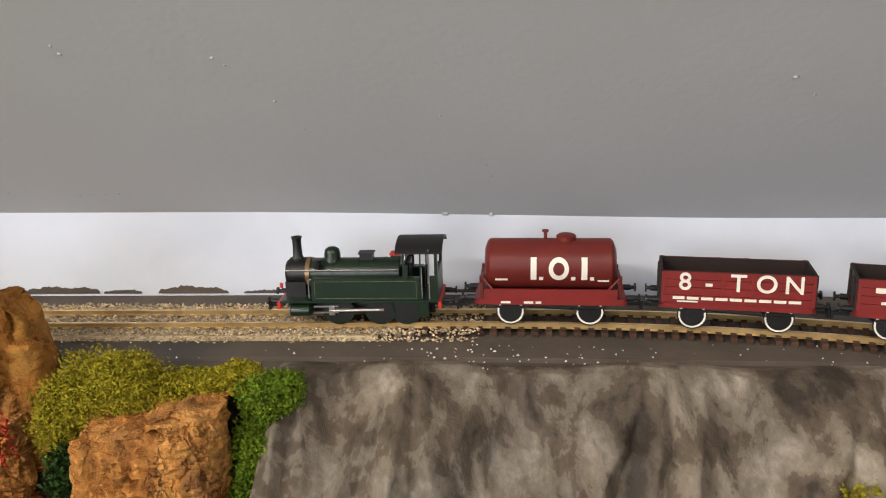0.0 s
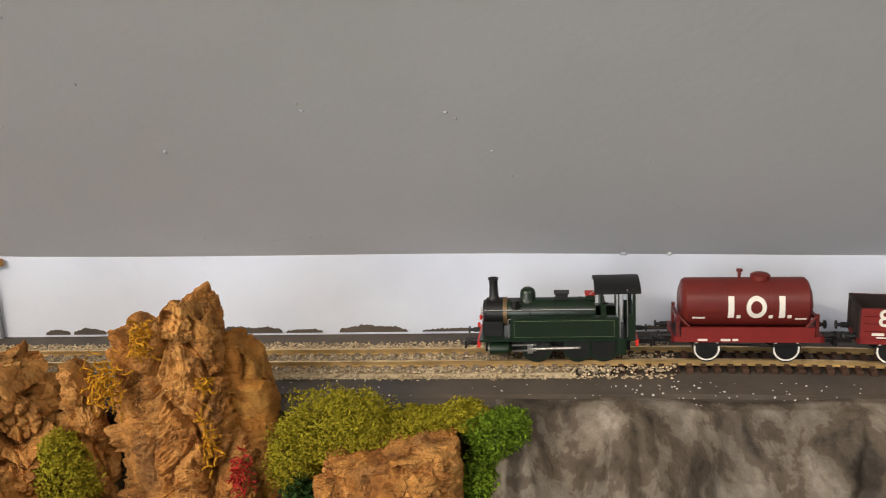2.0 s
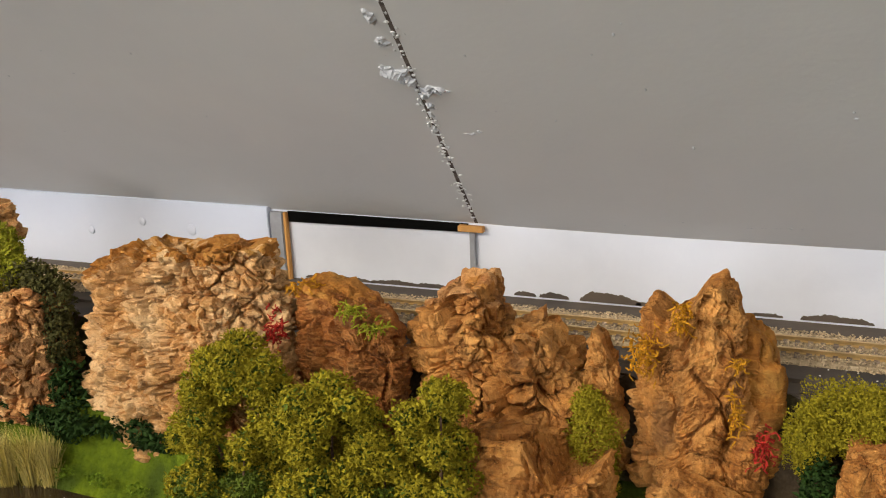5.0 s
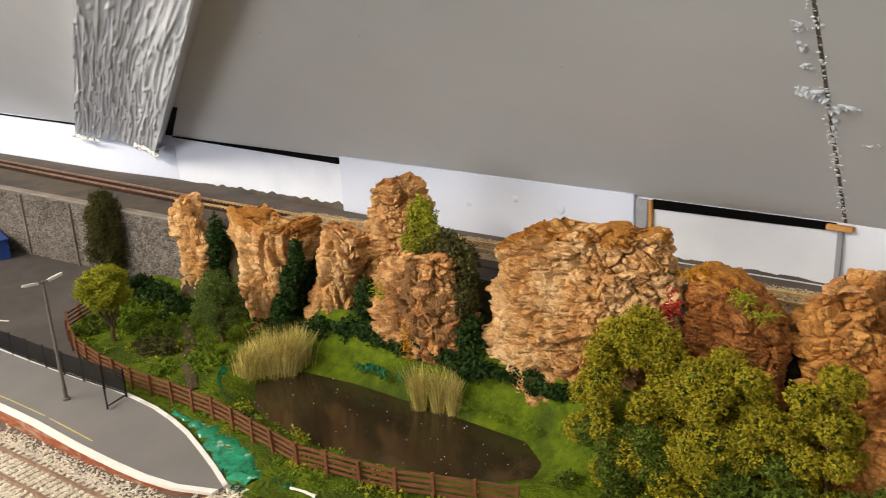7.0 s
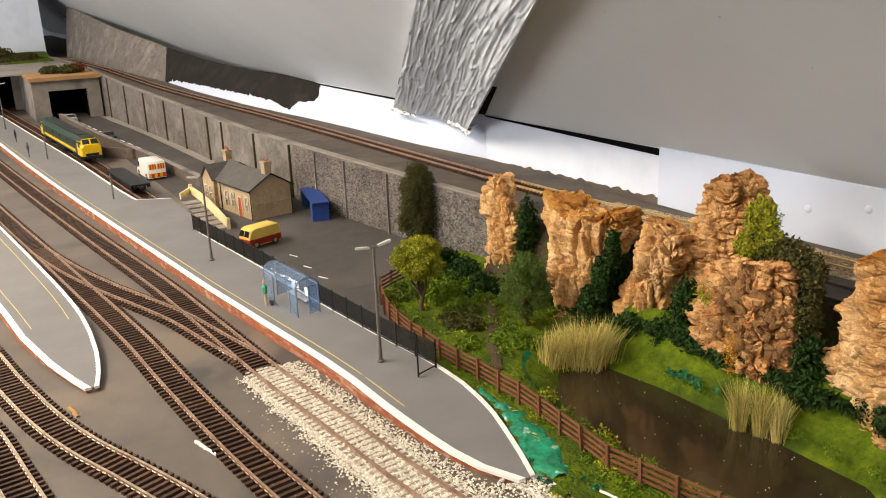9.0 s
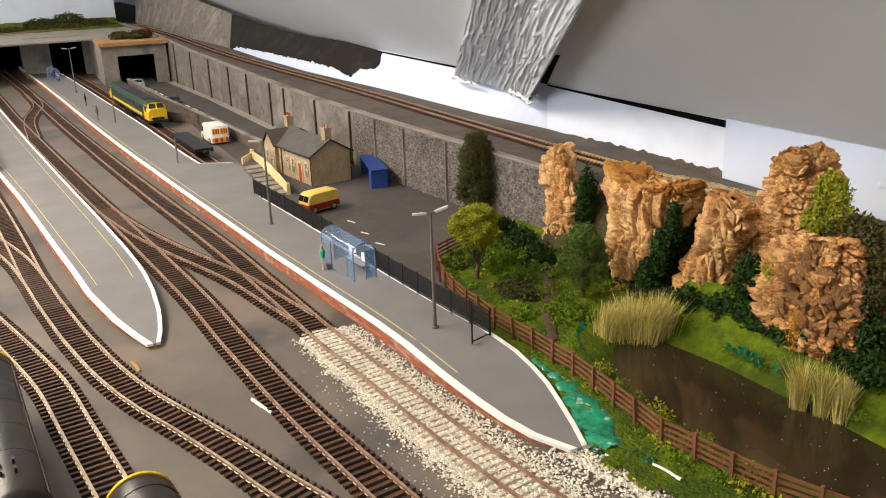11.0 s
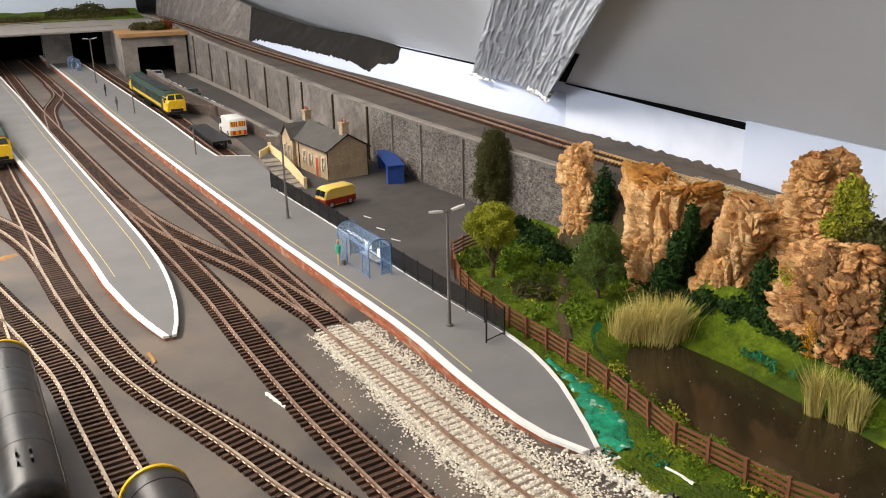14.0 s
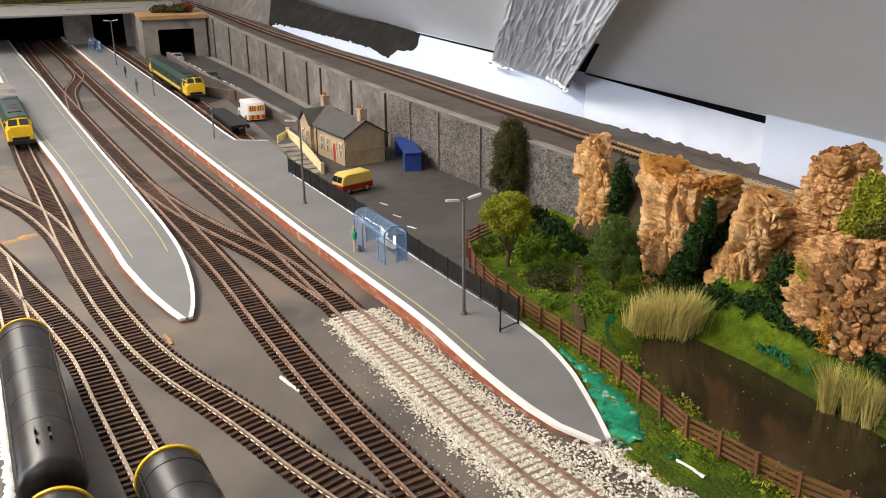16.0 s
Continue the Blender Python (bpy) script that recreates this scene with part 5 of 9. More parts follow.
# lumps of paint along the seam and dotted over the slope
def flake(x, s, r, seed, lift=0.0):
    rings = []
    c = on_slope(x, s, lift)
    nrm = on_slope(x, s, 1.0) - on_slope(x, s, 0.0)
    up = on_slope(x, s + 1, 0) - on_slope(x, s, 0)
    side = Vector((1, 0, 0))
    st = random.uniform(0.5, 1.5)
    for a in range(6):
        ph = math.pi / 2 * a / 5
        ring = []
        for k in range(9):
            th = 2 * math.pi * k / 9
            p = side * (math.cos(th) * math.cos(ph) * r * st) + up * (math.sin(th) * math.cos(ph) * r) + nrm * (math.sin(ph) * r * 0.7)
            p *= 1 + 0.5 * noise.noise(p * (900 / max(1, r * 400)) + Vector((seed * 3.1, 0, 0)))
            ring.append(c + p)
        rings.append(ring)
    return rings


def crust_lump(x, s, rx, rs, h, seed):
    """A torn, craggy dab of paint standing off the slope."""
    rings = []
    for a in range(9):
        q = a / 8
        ring = []
        for k in range(26):
            th = 2 * math.pi * k / 26
            e = 1 + 0.55 * noise.noise((math.cos(th) * 1.7 + seed, math.sin(th) * 1.7, 2)) + 0.30 * noise.noise((math.cos(th) * 5 + seed, math.sin(th) * 5, 5))
            r = (1 - q) * e
            px, ps = x + rx * r * math.cos(th), s + rs * r * math.sin(th)
            hh = h * q ** 0.45 * (0.65 + 0.9 * noise.noise((px * 420, ps * 420, seed)) + 0.5 * noise.noise((px * 1200, ps * 1200, seed)))
            ring.append(on_slope(px, ps, max(-0.0002, hh)))
        rings.append(ring)
    return rings


random.seed(5)
seam_paint = thing("seam_flakes", "crusty lumps of grey paint along the ceiling seam", "paint flakes")
mb = MB()
for i in range(260):
    s = random.uniform(0.004, 0.27)
    mb.loft(flake(SEAM_X + SEAM_LEAN * s + random.gauss(-0.0004, 0.0017), s, random.uniform(0.0003, 0.0010), i))
tagged(part("flake_scatter", mb, M["roof"], seam_paint, smooth="all"), kind="stuff")
for i, (x, s, rx, rs, h) in enumerate(((-0.3123, 0.1430, 0.0062, 0.0042, 0.0040), (-0.3078, 0.1380, 0.0040, 0.0030, 0.0032), (-0.3153, 0.1470, 0.0026, 0.0022, 0.0020), (-0.2993, 0.1310, 0.0052, 0.0028, 0.0036), (-0.2938, 0.1300, 0.0036, 0.0009, 0.0012),
                                       (-0.3048, 0.1265, 0.0022, 0.0024, 0.0022), (-0.3048, 0.1185, 0.0018, 0.0026, 0.0020), (-0.3073, 0.1120, 0.0014, 0.0022, 0.0016), (-0.3083, 0.1640, 0.0030, 0.0030, 0.0018), (-0.3073, 0.1790, 0.0028, 0.0042, 0.0022),
                                       (-0.3063, 0.1940, 0.0030, 0.0040, 0.0022), (-0.2925, 0.0965, 0.0036, 0.0013, 0.0012), (-0.2880, 0.0985, 0.0016, 0.0016, 0.0012), (-0.3095, 0.1000, 0.0012, 0.0022, 0.0012), (-0.3130, 0.0720, 0.0011, 0.0020, 0.0010))):
    part("crust", MB().loft(crust_lump(x, s, rx, rs, h, i * 2.3)), M["roof_rough"], seam_paint, "thick pale paint crust", smooth=True)
specks = MB()
for i in range(85):
    specks.loft(flake(random.uniform(-0.78, 0.32), random.uniform(0.01, 0.34), random.choice((0.0003, 0.0004, 0.0005, 0.0007)), i + 200))
for i in range(16):
    specks.loft(flake(-0.176 + 0.0016 * i, 0.0160 + 0.00018 * i, 0.00040 + 0.0002 * math.sin(i * 1.7), i + 700))
for x, s, r in ((0.100, 0.098, 0.0013), (0.109, 0.088, 0.0011), (0.075, 0.093, 0.0010), (0.077, 0.110, 0.0008), (-0.082, 0.106, 0.0008), (-0.135, 0.113, 0.0007), (0.002, 0.001, 0.0014), (-0.018, 0.001, 0.0012), (0.078, 0.001, 0.0013),
                (-0.209, 0.131, 0.0009), (-0.195, 0.089, 0.0011), (-0.136, 0.117, 0.0007), (-0.085, 0.110, 0.0007), (-0.263, 0.028, 0.0008), (-0.275, 0.115, 0.0007)):
    specks.loft(flake(x, s, r, x * 100))
part("paint_specks", specks, M["roof_rough"], roof, "small raised specks of dried paint", smooth="all")
seam_dark = MB()
seam_dark.loft([[on_slope(SEAM_X + SEAM_LEAN * s + a, s, l) for a, l in ((-0.0011, 0.0), (0.0011, 0.0), (0.0011, -0.005), (-0.0011, -0.005))] for s in (0.0, 0.9)])
part("seam_groove", seam_dark, M["seam"], roof, "brown open joint between ceiling sheets")

# ---- shelf dressing ----
# earth bank that closes the shelf's front behind the crags
mb = MB()
rows = []
for j in range(21):
    s = j / 20
    rows.append([(x, lerp(RETAIN, x) + 0.006 - 0.030 * s + 0.004 * noise.noise((x * 60, s * 5, 0)), shelf_z(x) * (1 - s) - 0.002 + 0.003 * noise.noise((x * 80, s * 6, 2))) for x in [-0.855 + 0.0055 * i for i in range(215)]])
mb.add([p for r in rows for p in r], [(j * 215 + i, (j + 1) * 215 + i, (j + 1) * 215 + i + 1, j * 215 + i + 1) for j in range(20) for i in range(214)])
tagged(part("earth_bank", mb, M["earth"], smooth="all"), "dark earth bank behind the crags below the shelf", "bank", kind="structure")
def track_y(line, x):
    return lerp(sorted(line), x)


# ballast beds
mb = MB().loft([[(x, track_y(UP_LINE, x) + o, shelf_z(x) + h) for o, h in ((-0.0185, -0.001), (-0.0145, 0.0013), (0.014, 0.0013), (0.0265, -0.0005))] for x in [-0.80 + 0.02 * i for i in range(39)]])
tagged(part("ballast_bed", mb, M["ballast_up"]), "pale brown ballast bed under the raised track", "ballast", kind="structure")
mb = MB().loft([[(x, track_y(T1, x) + o, h) for o, h in ((-0.020, -0.001), (-0.0145, 0.0014), (0.0145, 0.0014), (0.019, -0.001))] for x in [-0.765 + 0.02 * i for i in range(17)]])
tagged(part("ballast_bed", mb, M["ballast"]), "cream ballast bed under the platform track", "ballast", kind="structure")


for line_pts, xa, xb in ((T1, -2.9, -1.0), (TC, -2.9, -1.12), (TD, -2.3, -1.30)):
    n = int((xb - xa) / 0.03)
    mb = MB().loft([[(x, track_y(line_pts, x) + o, h) for o, h in ((-0.013, 0.0), (-0.0115, 0.0017), (0.0115, 0.0017), (0.013, 0.0))] for x in [xa + (xb - xa) * i / n for i in range(n + 1)]])
    tagged(part("track_underlay", mb, M["dark_paint"]), "dark grimy underlay between the rails", "underlay", kind="structure")


def stones(spec, seed):
    """Small angular stones; spec yields x, y, z, radius."""
    rng = np.random.default_rng(seed)
    mb = MB()
    for x, y, z, r in spec:
        d = rng.uniform(0.6, 1.25, 6) * r
        a = rng.uniform(0, 6.28)
        c, s = math.cos(a), math.sin(a)
        pts = [(d[0], 0, 0), (0, d[1], 0), (-d[2], 0, 0), (0, -d[3], 0), (0, 0, d[4] * 0.9), (0, 0, -d[5] * 0.6)]
        mb.add([(x + px * c - py * s, y + px * s + py * c, z + pz) for px, py, pz in pts], [(0, 1, 4), (1, 2, 4), (2, 3, 4), (3, 0, 4), (1, 0, 5), (2, 1, 5), (3, 2, 5), (0, 3, 5)])
    return mb


rng = np.random.default_rng(11)
spec = []
for _ in range(40000):
    x = rng.uniform(-0.80, -0.024) if rng.random() < 0.98 else rng.uniform(-0.024, 0.0)
    off = rng.uniform(-0.0185, 0.029)
    if off < -0.0172 + 0.002 * noise.noise((x * 90, off * 50, 2)) or off > 0.0265 + 0.003 * noise.noise((x * 60, 3, 2)):
        continue
    near_rail = abs(abs(off) - GU / 2) < 0.0014
    if near_rail:
        continue
    spec.append((x, track_y(UP_LINE, x) + off - 0.001, shelf_z(x) + (0.0021 if abs(off) < 0.014 else 0.0006) + rng.uniform(-0.0006, 0.0006), rng.uniform(0.0004, 0.00085)))
tagged(part("upper_ballast", stones(spec, 1), M["ballast_up"]), "pale brown granite ballast on the raised track", "ballast", kind="stuff")
TIES = np.array([p.x for p, d in curve_points(T1, 0.0058)])
spec = []
for _ in range(34000):
    x = rng.uniform(-0.775, -0.45)
    off = rng.normal(-0.002, 0.0135)
    if off < -0.0165 - 0.040 * (x + 0.775) - 0.005 * noise.noise((x * 60, 0, 1)) - abs(rng.normal(0, 0.0035)) or off > 0.032 or abs(abs(off) - GL / 2) < 0.0015 or x < -0.776 - 0.35 * off + 0.012 * noise.noise((off * 200, 3, 1)):
        continue
    on_tie = np.abs(TIES - x - 0.11 * off).min() < 0.0014 and abs(off) < 0.0158
    if on_tie and rng.random() < 0.93:
        continue
    y = track_y(T1, x) + off
    if y > lerp(A_NEAR, x) + 0.001 and x < -0.55:
        continue
    spec.append((x, y, 0.0019 * max(0.0, 1 - (abs(off) / 0.03) ** 2) + rng.uniform(-0.0003, 0.0007), rng.uniform(0.0005, 0.0011)))
for _ in range(260):
    spec.append((rng.uniform(-0.72, -0.5), rng.normal(0.022, 0.012), 0.0004, rng.uniform(0.0004, 0.0010)))
for _ in range(800):
    x = rng.uniform(-0.56, -0.49)
    spec.append((x, rng.normal(0.102 + 0.25 * (x + 0.55), 0.008), 0.0006 + rng.uniform(0, 0.0012), rng.uniform(0.0007, 0.0014)))
tagged(part("lower_ballast", stones(spec, 2), M["ballast"]), "loose cream ballast heaped along the platform track", "ballast", kind="stuff")
spec = []
for _ in range(80):
    x = rng.uniform(-0.26, 0.16)
    spec.append((x, rng.uniform(0.331, 0.358), shelf_z(x) + 0.0002, rng.uniform(0.0002, 0.0006)))
for _ in range(60):
    x = rng.normal(0.0, 0.03)
    spec.append((x, rng.uniform(0.328, 0.352), shelf_z(x) + 0.0002, rng.uniform(0.00025, 0.0007)))
for _ in range(60):
    spec.append((rng.uniform(-0.66, -0.44), rng.uniform(0.185, 0.262), -0.0058, rng.uniform(0.0002, 0.0005)))
tagged(part("plaster_chips", stones(spec, 3), M["chip"]), "white plaster chips scattered on the shelf and pond", "chips", kind="stuff")


# ---- foliage ----
def leaves(blobs, n, size, seed, shell=0.55):
    """n small bent leaves over lumpy ellipsoids (x, y, z, rx, ry, rz)."""
    rng = np.random.default_rng(seed)
    b = np.array(blobs)
    vol = (b[:, 3] * b[:, 4] * b[:, 5]) ** 0.67
    b = b[rng.choice(len(b), n, p=vol / vol.sum())]
    d = rng.normal(size=(n, 3))
    d /= np.linalg.norm(d, axis=1)[:, None]
    ph = b[:, 0] * 900 + seed
    lump = np.sin(d[:, 0] * 5 + ph) * np.sin(d[:, 1] * 5.7 + ph * 1.3) * np.sin(d[:, 2] * 5.3 + ph * 0.7)
    r = (shell + (1 - shell) * rng.random(n)) * (1 + 0.28 * lump)
    c = b[:, :3] + d * b[:, 3:] * r[:, None]
    u = rng.normal(size=(n, 3))
    u /= np.linalg.norm(u, axis=1)[:, None]
    w = np.cross(u, d + rng.normal(size=(n, 3)) * 0.6)
    w /= np.linalg.norm(w, axis=1)[:, None] + 1e-6
    s = (size * rng.uniform(0.6, 1.3, n))[:, None]
    up = np.cross(u, w) * s * 0.25
    v = np.stack([c - u * s, c + w * s * 0.55 + up, c + u * s, c - w * s * 0.55 + up], 1).reshape(-1, 3)
    mb = MB()
    mb.v = v.tolist()
    mb.f = [f for k in range(0, 4 * n, 4) for f in ((k, k + 1, k + 2), (k, k + 2, k + 3))]
    mb.fm = [0] * len(mb.f)
    return mb


def clumps(x0, x1, y0, y1, z0, z1, n, r, seed):
    """A list of random ellipsoids within a box."""
    rng = np.random.default_rng(seed)
    return [(rng.uniform(x0, x1), rng.uniform(y0, y1), rng.uniform(z0, z1), r * rng.uniform(0.7, 1.3), r * rng.uniform(0.7, 1.2), r * rng.uniform(0.6, 1.1)) for _ in range(n)]


def shrub(name, label, blobs, n, size, material, seed, category="shrub", group="shrubs", kind=""):
    if kind or not 1 < len(blobs) < 31:
        return tagged(part(name, leaves(blobs, n, size, seed), material), label, category, group, kind)
    root = thing(name, label, category, group=group)
    total = sum((b[3] * b[4] * b[5]) ** 0.67 for b in blobs)
    for i, b in enumerate(blobs):
        part("clump", leaves([b], int(n * (b[3] * b[4] * b[5]) ** 0.67 / total), size, seed + 300 * i), material, root)
    return root


def bush(label, blobs, n, size, material, seed, stems=7):
    """A bush of leafy clumps on bare twiggy stems."""
    root = thing("wild_bush", label, "bush", group="wild bushes")
    part("foliage", leaves(blobs, n, size, seed, 0.7), material, root)
    # mid-green leaves inside put the bush's inner shade into the leaf colour
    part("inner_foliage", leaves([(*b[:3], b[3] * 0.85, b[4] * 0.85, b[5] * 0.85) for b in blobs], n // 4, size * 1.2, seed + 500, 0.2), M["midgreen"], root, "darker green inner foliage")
    rng = np.random.default_rng(seed)
    for i in range(stems):
        mb = MB()
        b = blobs[i * len(blobs) // stems]
        foot = Vector((b[0] + rng.normal(0, 0.003), b[1] + rng.normal(0, 0.003), ground_z(b[0], b[1]) - 0.001))
        mid_p = (foot + Vector(b[:3])) / 2 + Vector(rng.normal(0, 0.002, 3))
        mb.tube(foot, mid_p, 0.0010, 6, 0.0007)
        mb.tube(mid_p, Vector(b[:3]), 0.0007, 6, 0.0003)
        part("stem", mb, M["bark"], root, "bare brown stem")
    return root


shrub("olive_shrub", "dense olive-green moss shrub on the shelf edge", [(-0.128, 0.312, 0.075, 0.020, 0.014, 0.017), (-0.117, 0.311, 0.078, 0.014, 0.012, 0.013), (-0.142, 0.308, 0.066, 0.010, 0.010, 0.016), (-0.108, 0.312, 0.074, 0.012, 0.010, 0.009)], 22000, 0.0007, M["olive"], 1)
shrub("olive_shrub", "low olive-green moss strip beside bare bark", [(-0.095, 0.314, 0.079, 0.014, 0.008, 0.006), (-0.080, 0.315, 0.081, 0.010, 0.008, 0.006)], 9000, 0.0007, M["olive"], 2)
shrub("bright_shrub", "bright green leafy shrub against the grey rock face", [(-0.070, 0.310, 0.076, 0.010, 0.010, 0.010), (-0.072, 0.306, 0.060, 0.010, 0.010, 0.012), (-0.075, 0.303, 0.047, 0.009, 0.010, 0.012), (-0.063, 0.312, 0.079, 0.007, 0.008, 0.007)], 14000, 0.00075, M["bright"], 3)
shrub("ivy_tuft", "small dark green ivy tuft between the barks", [(-0.137, 0.300, 0.050, 0.008, 0.008, 0.014)], 900, 0.0014, M["ivy"], 4)
shrub("olive_shrub", "olive moss shrub wedged between tan crags", [(-0.225, 0.300, 0.055, 0.012, 0.010, 0.020), (-0.222, 0.298, 0.030, 0.010, 0.010, 0.016), (-0.228, 0.302, 0.070, 0.008, 0.008, 0.008)], 12000, 0.0007, M["olive"], 5)
shrub("olive_shrub", "olive moss shrub at the edge of the plaster rock", [(0.118, 0.292, 0.052, 0.016, 0.010, 0.012), (0.135, 0.295, 0.060, 0.012, 0.010, 0.014), (0.10, 0.288, 0.040, 0.014, 0.010, 0.012)], 11000, 0.0007, M["olive"], 6)
def dome(cx, cy, rx, ry, h, n, r, seed):
    """Clumps over a lumpy dome that stands on the ground."""
    rng = np.random.default_rng(seed)
    out = []
    for _ in range(n):
        v = rng.uniform(0.02, 1.0)
        a = rng.uniform(0, 2 * math.pi)
        w = math.sqrt(max(0.05, 1 - (v * 0.95) ** 2)) * rng.uniform(0.6, 1.05)
        x, y = cx + math.cos(a) * rx * w, cy + math.sin(a) * ry * w
        k = r * rng.uniform(0.7, 1.3)
        out.append((x, y, max(0.003, h * v - k * 0.5), k, k, k * 0.85))
    return out


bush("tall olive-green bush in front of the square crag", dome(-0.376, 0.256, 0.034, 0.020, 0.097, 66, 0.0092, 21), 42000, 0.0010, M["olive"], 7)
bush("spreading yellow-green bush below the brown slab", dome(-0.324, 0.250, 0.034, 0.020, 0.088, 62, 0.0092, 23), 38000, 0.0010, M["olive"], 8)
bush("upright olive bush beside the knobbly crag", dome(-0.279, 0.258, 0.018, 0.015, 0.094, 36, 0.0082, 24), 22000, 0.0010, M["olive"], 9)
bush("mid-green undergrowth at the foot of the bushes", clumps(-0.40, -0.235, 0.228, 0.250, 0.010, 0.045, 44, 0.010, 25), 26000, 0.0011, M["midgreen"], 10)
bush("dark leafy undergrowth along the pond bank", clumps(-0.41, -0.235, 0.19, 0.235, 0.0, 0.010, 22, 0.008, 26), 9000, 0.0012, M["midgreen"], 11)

IVY = [((-0.806, 0.290, 0.055), (0.008, 0.012, 0.030)), ((-0.80, 0.284, 0.02), (0.012, 0.014, 0.02)), ((-0.690, 0.290, 0.062), (0.008, 0.012, 0.026)), ((-0.700, 0.285, 0.03), (0.009, 0.012, 0.026)), ((-0.612, 0.285, 0.045), (0.010, 0.012, 0.020)), ((-0.625, 0.280, 0.018), (0.012, 0.012, 0.018)), ((-0.512, 0.284, 0.03), (0.012, 0.012, 0.030)), ((-0.674, 0.272, 0.072), (0.006, 0.006, 0.016)), ((-0.683, 0.268, 0.048), (0.007, 0.006, 0.018)), ((-0.693, 0.265, 0.024), (0.009, 0.007, 0.018))]
for i, (c, r) in enumerate(IVY):
    shrub("ivy", "dark green ivy filling a cleft between crags", [(*c, *r)], 1100, 0.0021, M["ivy"], 30 + i, "ivy", "ivy in the clefts")
shrub("ground_ivy", "dark green ground ivy along the foot of the crags", [(x, lerp([(-0.76, 0.274), (-0.66, 0.272), (-0.42, 0.275)], x) + 0.004 * math.sin(x * 90), lerp([(-0.76, 0.006), (-0.67, 0.016), (-0.64, 0.025), (-0.42, 0.028)], x), 0.012 + 0.004 * math.sin(x * 71), 0.006, 0.007 + 0.003 * math.sin(x * 133)) for x in [-0.76 + 0.016 * i for i in range(22)]], 6500, 0.0020, M["ivy"], 50, "ivy", "ivy in the clefts")
shrub("climber", "lime-green climber hanging from the spire", [(-0.566, 0.300, 0.112, 0.013, 0.008, 0.016), (-0.572, 0.296, 0.095, 0.010, 0.008, 0.010), (-0.556, 0.298, 0.10, 0.012, 0.008, 0.010)], 4200, 0.0013, M["lime"], 51)
shrub("climber", "dark tangled climber over the rubble crag", [(-0.548, 0.298, 0.096, 0.022, 0.010, 0.012), (-0.528, 0.296, 0.085, 0.014, 0.010, 0.020), (-0.520, 0.290, 0.066, 0.008, 0.010, 0.018)], 4200, 0.0015, M["conifer"], 52)


def lichen(label, c, r, n, material, seed):
    """Wiry tangle of short forked strands clinging to bark."""
    rng = np.random.default_rng(seed)
    mb = MB()
    for _ in range(n):
        p = Vector([c[k] + rng.normal(0, 0.5) * r[k] for k in range(3)])
        d = Vector((rng.normal(0, 1), rng.normal(-0.3, 0.5), rng.normal(-0.5, 1)))
        pts = [p]
        for _ in range(4):
            d = (d.normalized() + Vector(rng.normal(0, 0.55, 3)) + Vector((0, 0, -0.15))).normalized()
            pts.append(pts[-1] + d * 0.0011)
        mb.path(pts, rng.uniform(0.00022, 0.00042), 4)
    return tagged(part("lichen", mb, material), label, "lichen", "lichen on the crags")


for i, (c, r, m, n, lab) in enumerate((
        ((-0.366, 0.277, 0.097), (0.004, 0.004, 0.008), "redleaf", 260, "scarlet lichen tuft on the square crag"),
        ((-0.158, 0.296, 0.066), (0.004, 0.003, 0.008), "redleaf", 220, "scarlet lichen tuft on the tall crag"),
        ((-0.205, 0.298, 0.098), (0.006, 0.004, 0.010), "goldleaf", 420, "golden lichen on the tall crag"),
        ((-0.190, 0.300, 0.113), (0.004, 0.004, 0.006), "goldleaf", 240, "golden lichen under the pointed head"),
        ((-0.168, 0.297, 0.078), (0.003, 0.003, 0.010), "goldleaf", 160, "golden lichen streak on the tall crag"),
        ((-0.168, 0.297, 0.098), (0.003, 0.003, 0.003), "goldleaf", 90, "golden lichen spot on the tall crag"),
        ((-0.334, 0.290, 0.1045), (0.007, 0.006, 0.0022), "lime", 260, "yellow-green lichen along the brown slab"),
        ((-0.322, 0.289, 0.0985), (0.007, 0.006, 0.0022), "lime", 220, "yellow-green lichen low on the brown slab"),
        ((-0.362, 0.296, 0.111), (0.007, 0.006, 0.003), "goldleaf", 240, "golden lichen on the brown slab"),
        ((-0.552, 0.263, 0.036), (0.004, 0.003, 0.012), "goldleaf", 200, "golden lichen streak on the rubble crag"),
        ((-0.575, 0.262, 0.068), (0.006, 0.003, 0.006), "lime", 160, "yellow-green lichen on the rubble crag"))):
    lichen(lab, c, r, n // 4, M[m], 60 + i)


def tree(name, label, x, y, z, h, trunk_r, blobs, n, size, material, seed, limbs=7):
    root = thing(name, label, "tree", group="model trees")
    mb = MB()
    rng = np.random.default_rng(seed)
    pts = [Vector((x + rng.normal(0, 0.0008) * i, y + rng.normal(0, 0.0008) * i, z + h * i / 5)) for i in range(6)]
    for i in range(5):
        mb.tube(pts[i], pts[i + 1], trunk_r * (1 - 0.13 * i), 9, trunk_r * (1 - 0.13 * (i + 1)))
    for i in range(limbs):
        b = blobs[i % len(blobs)]
        a = pts[2 + i % 3]
        e = Vector(b[:3]) + Vector(rng.normal(0, 0.35, 3)) * b[3]
        m = (a + e) / 2 + Vector((0, 0, -0.002))
        mb.tube(a, m, trunk_r * 0.5, 6, trunk_r * 0.35)
        mb.tube(m, e, trunk_r * 0.35, 6, trunk_r * 0.12)
    part("trunk", mb, M["bark"], root, smooth=True)
    part("crown", leaves(blobs, n, size, seed + 1, 0.45), material, root)
    return root


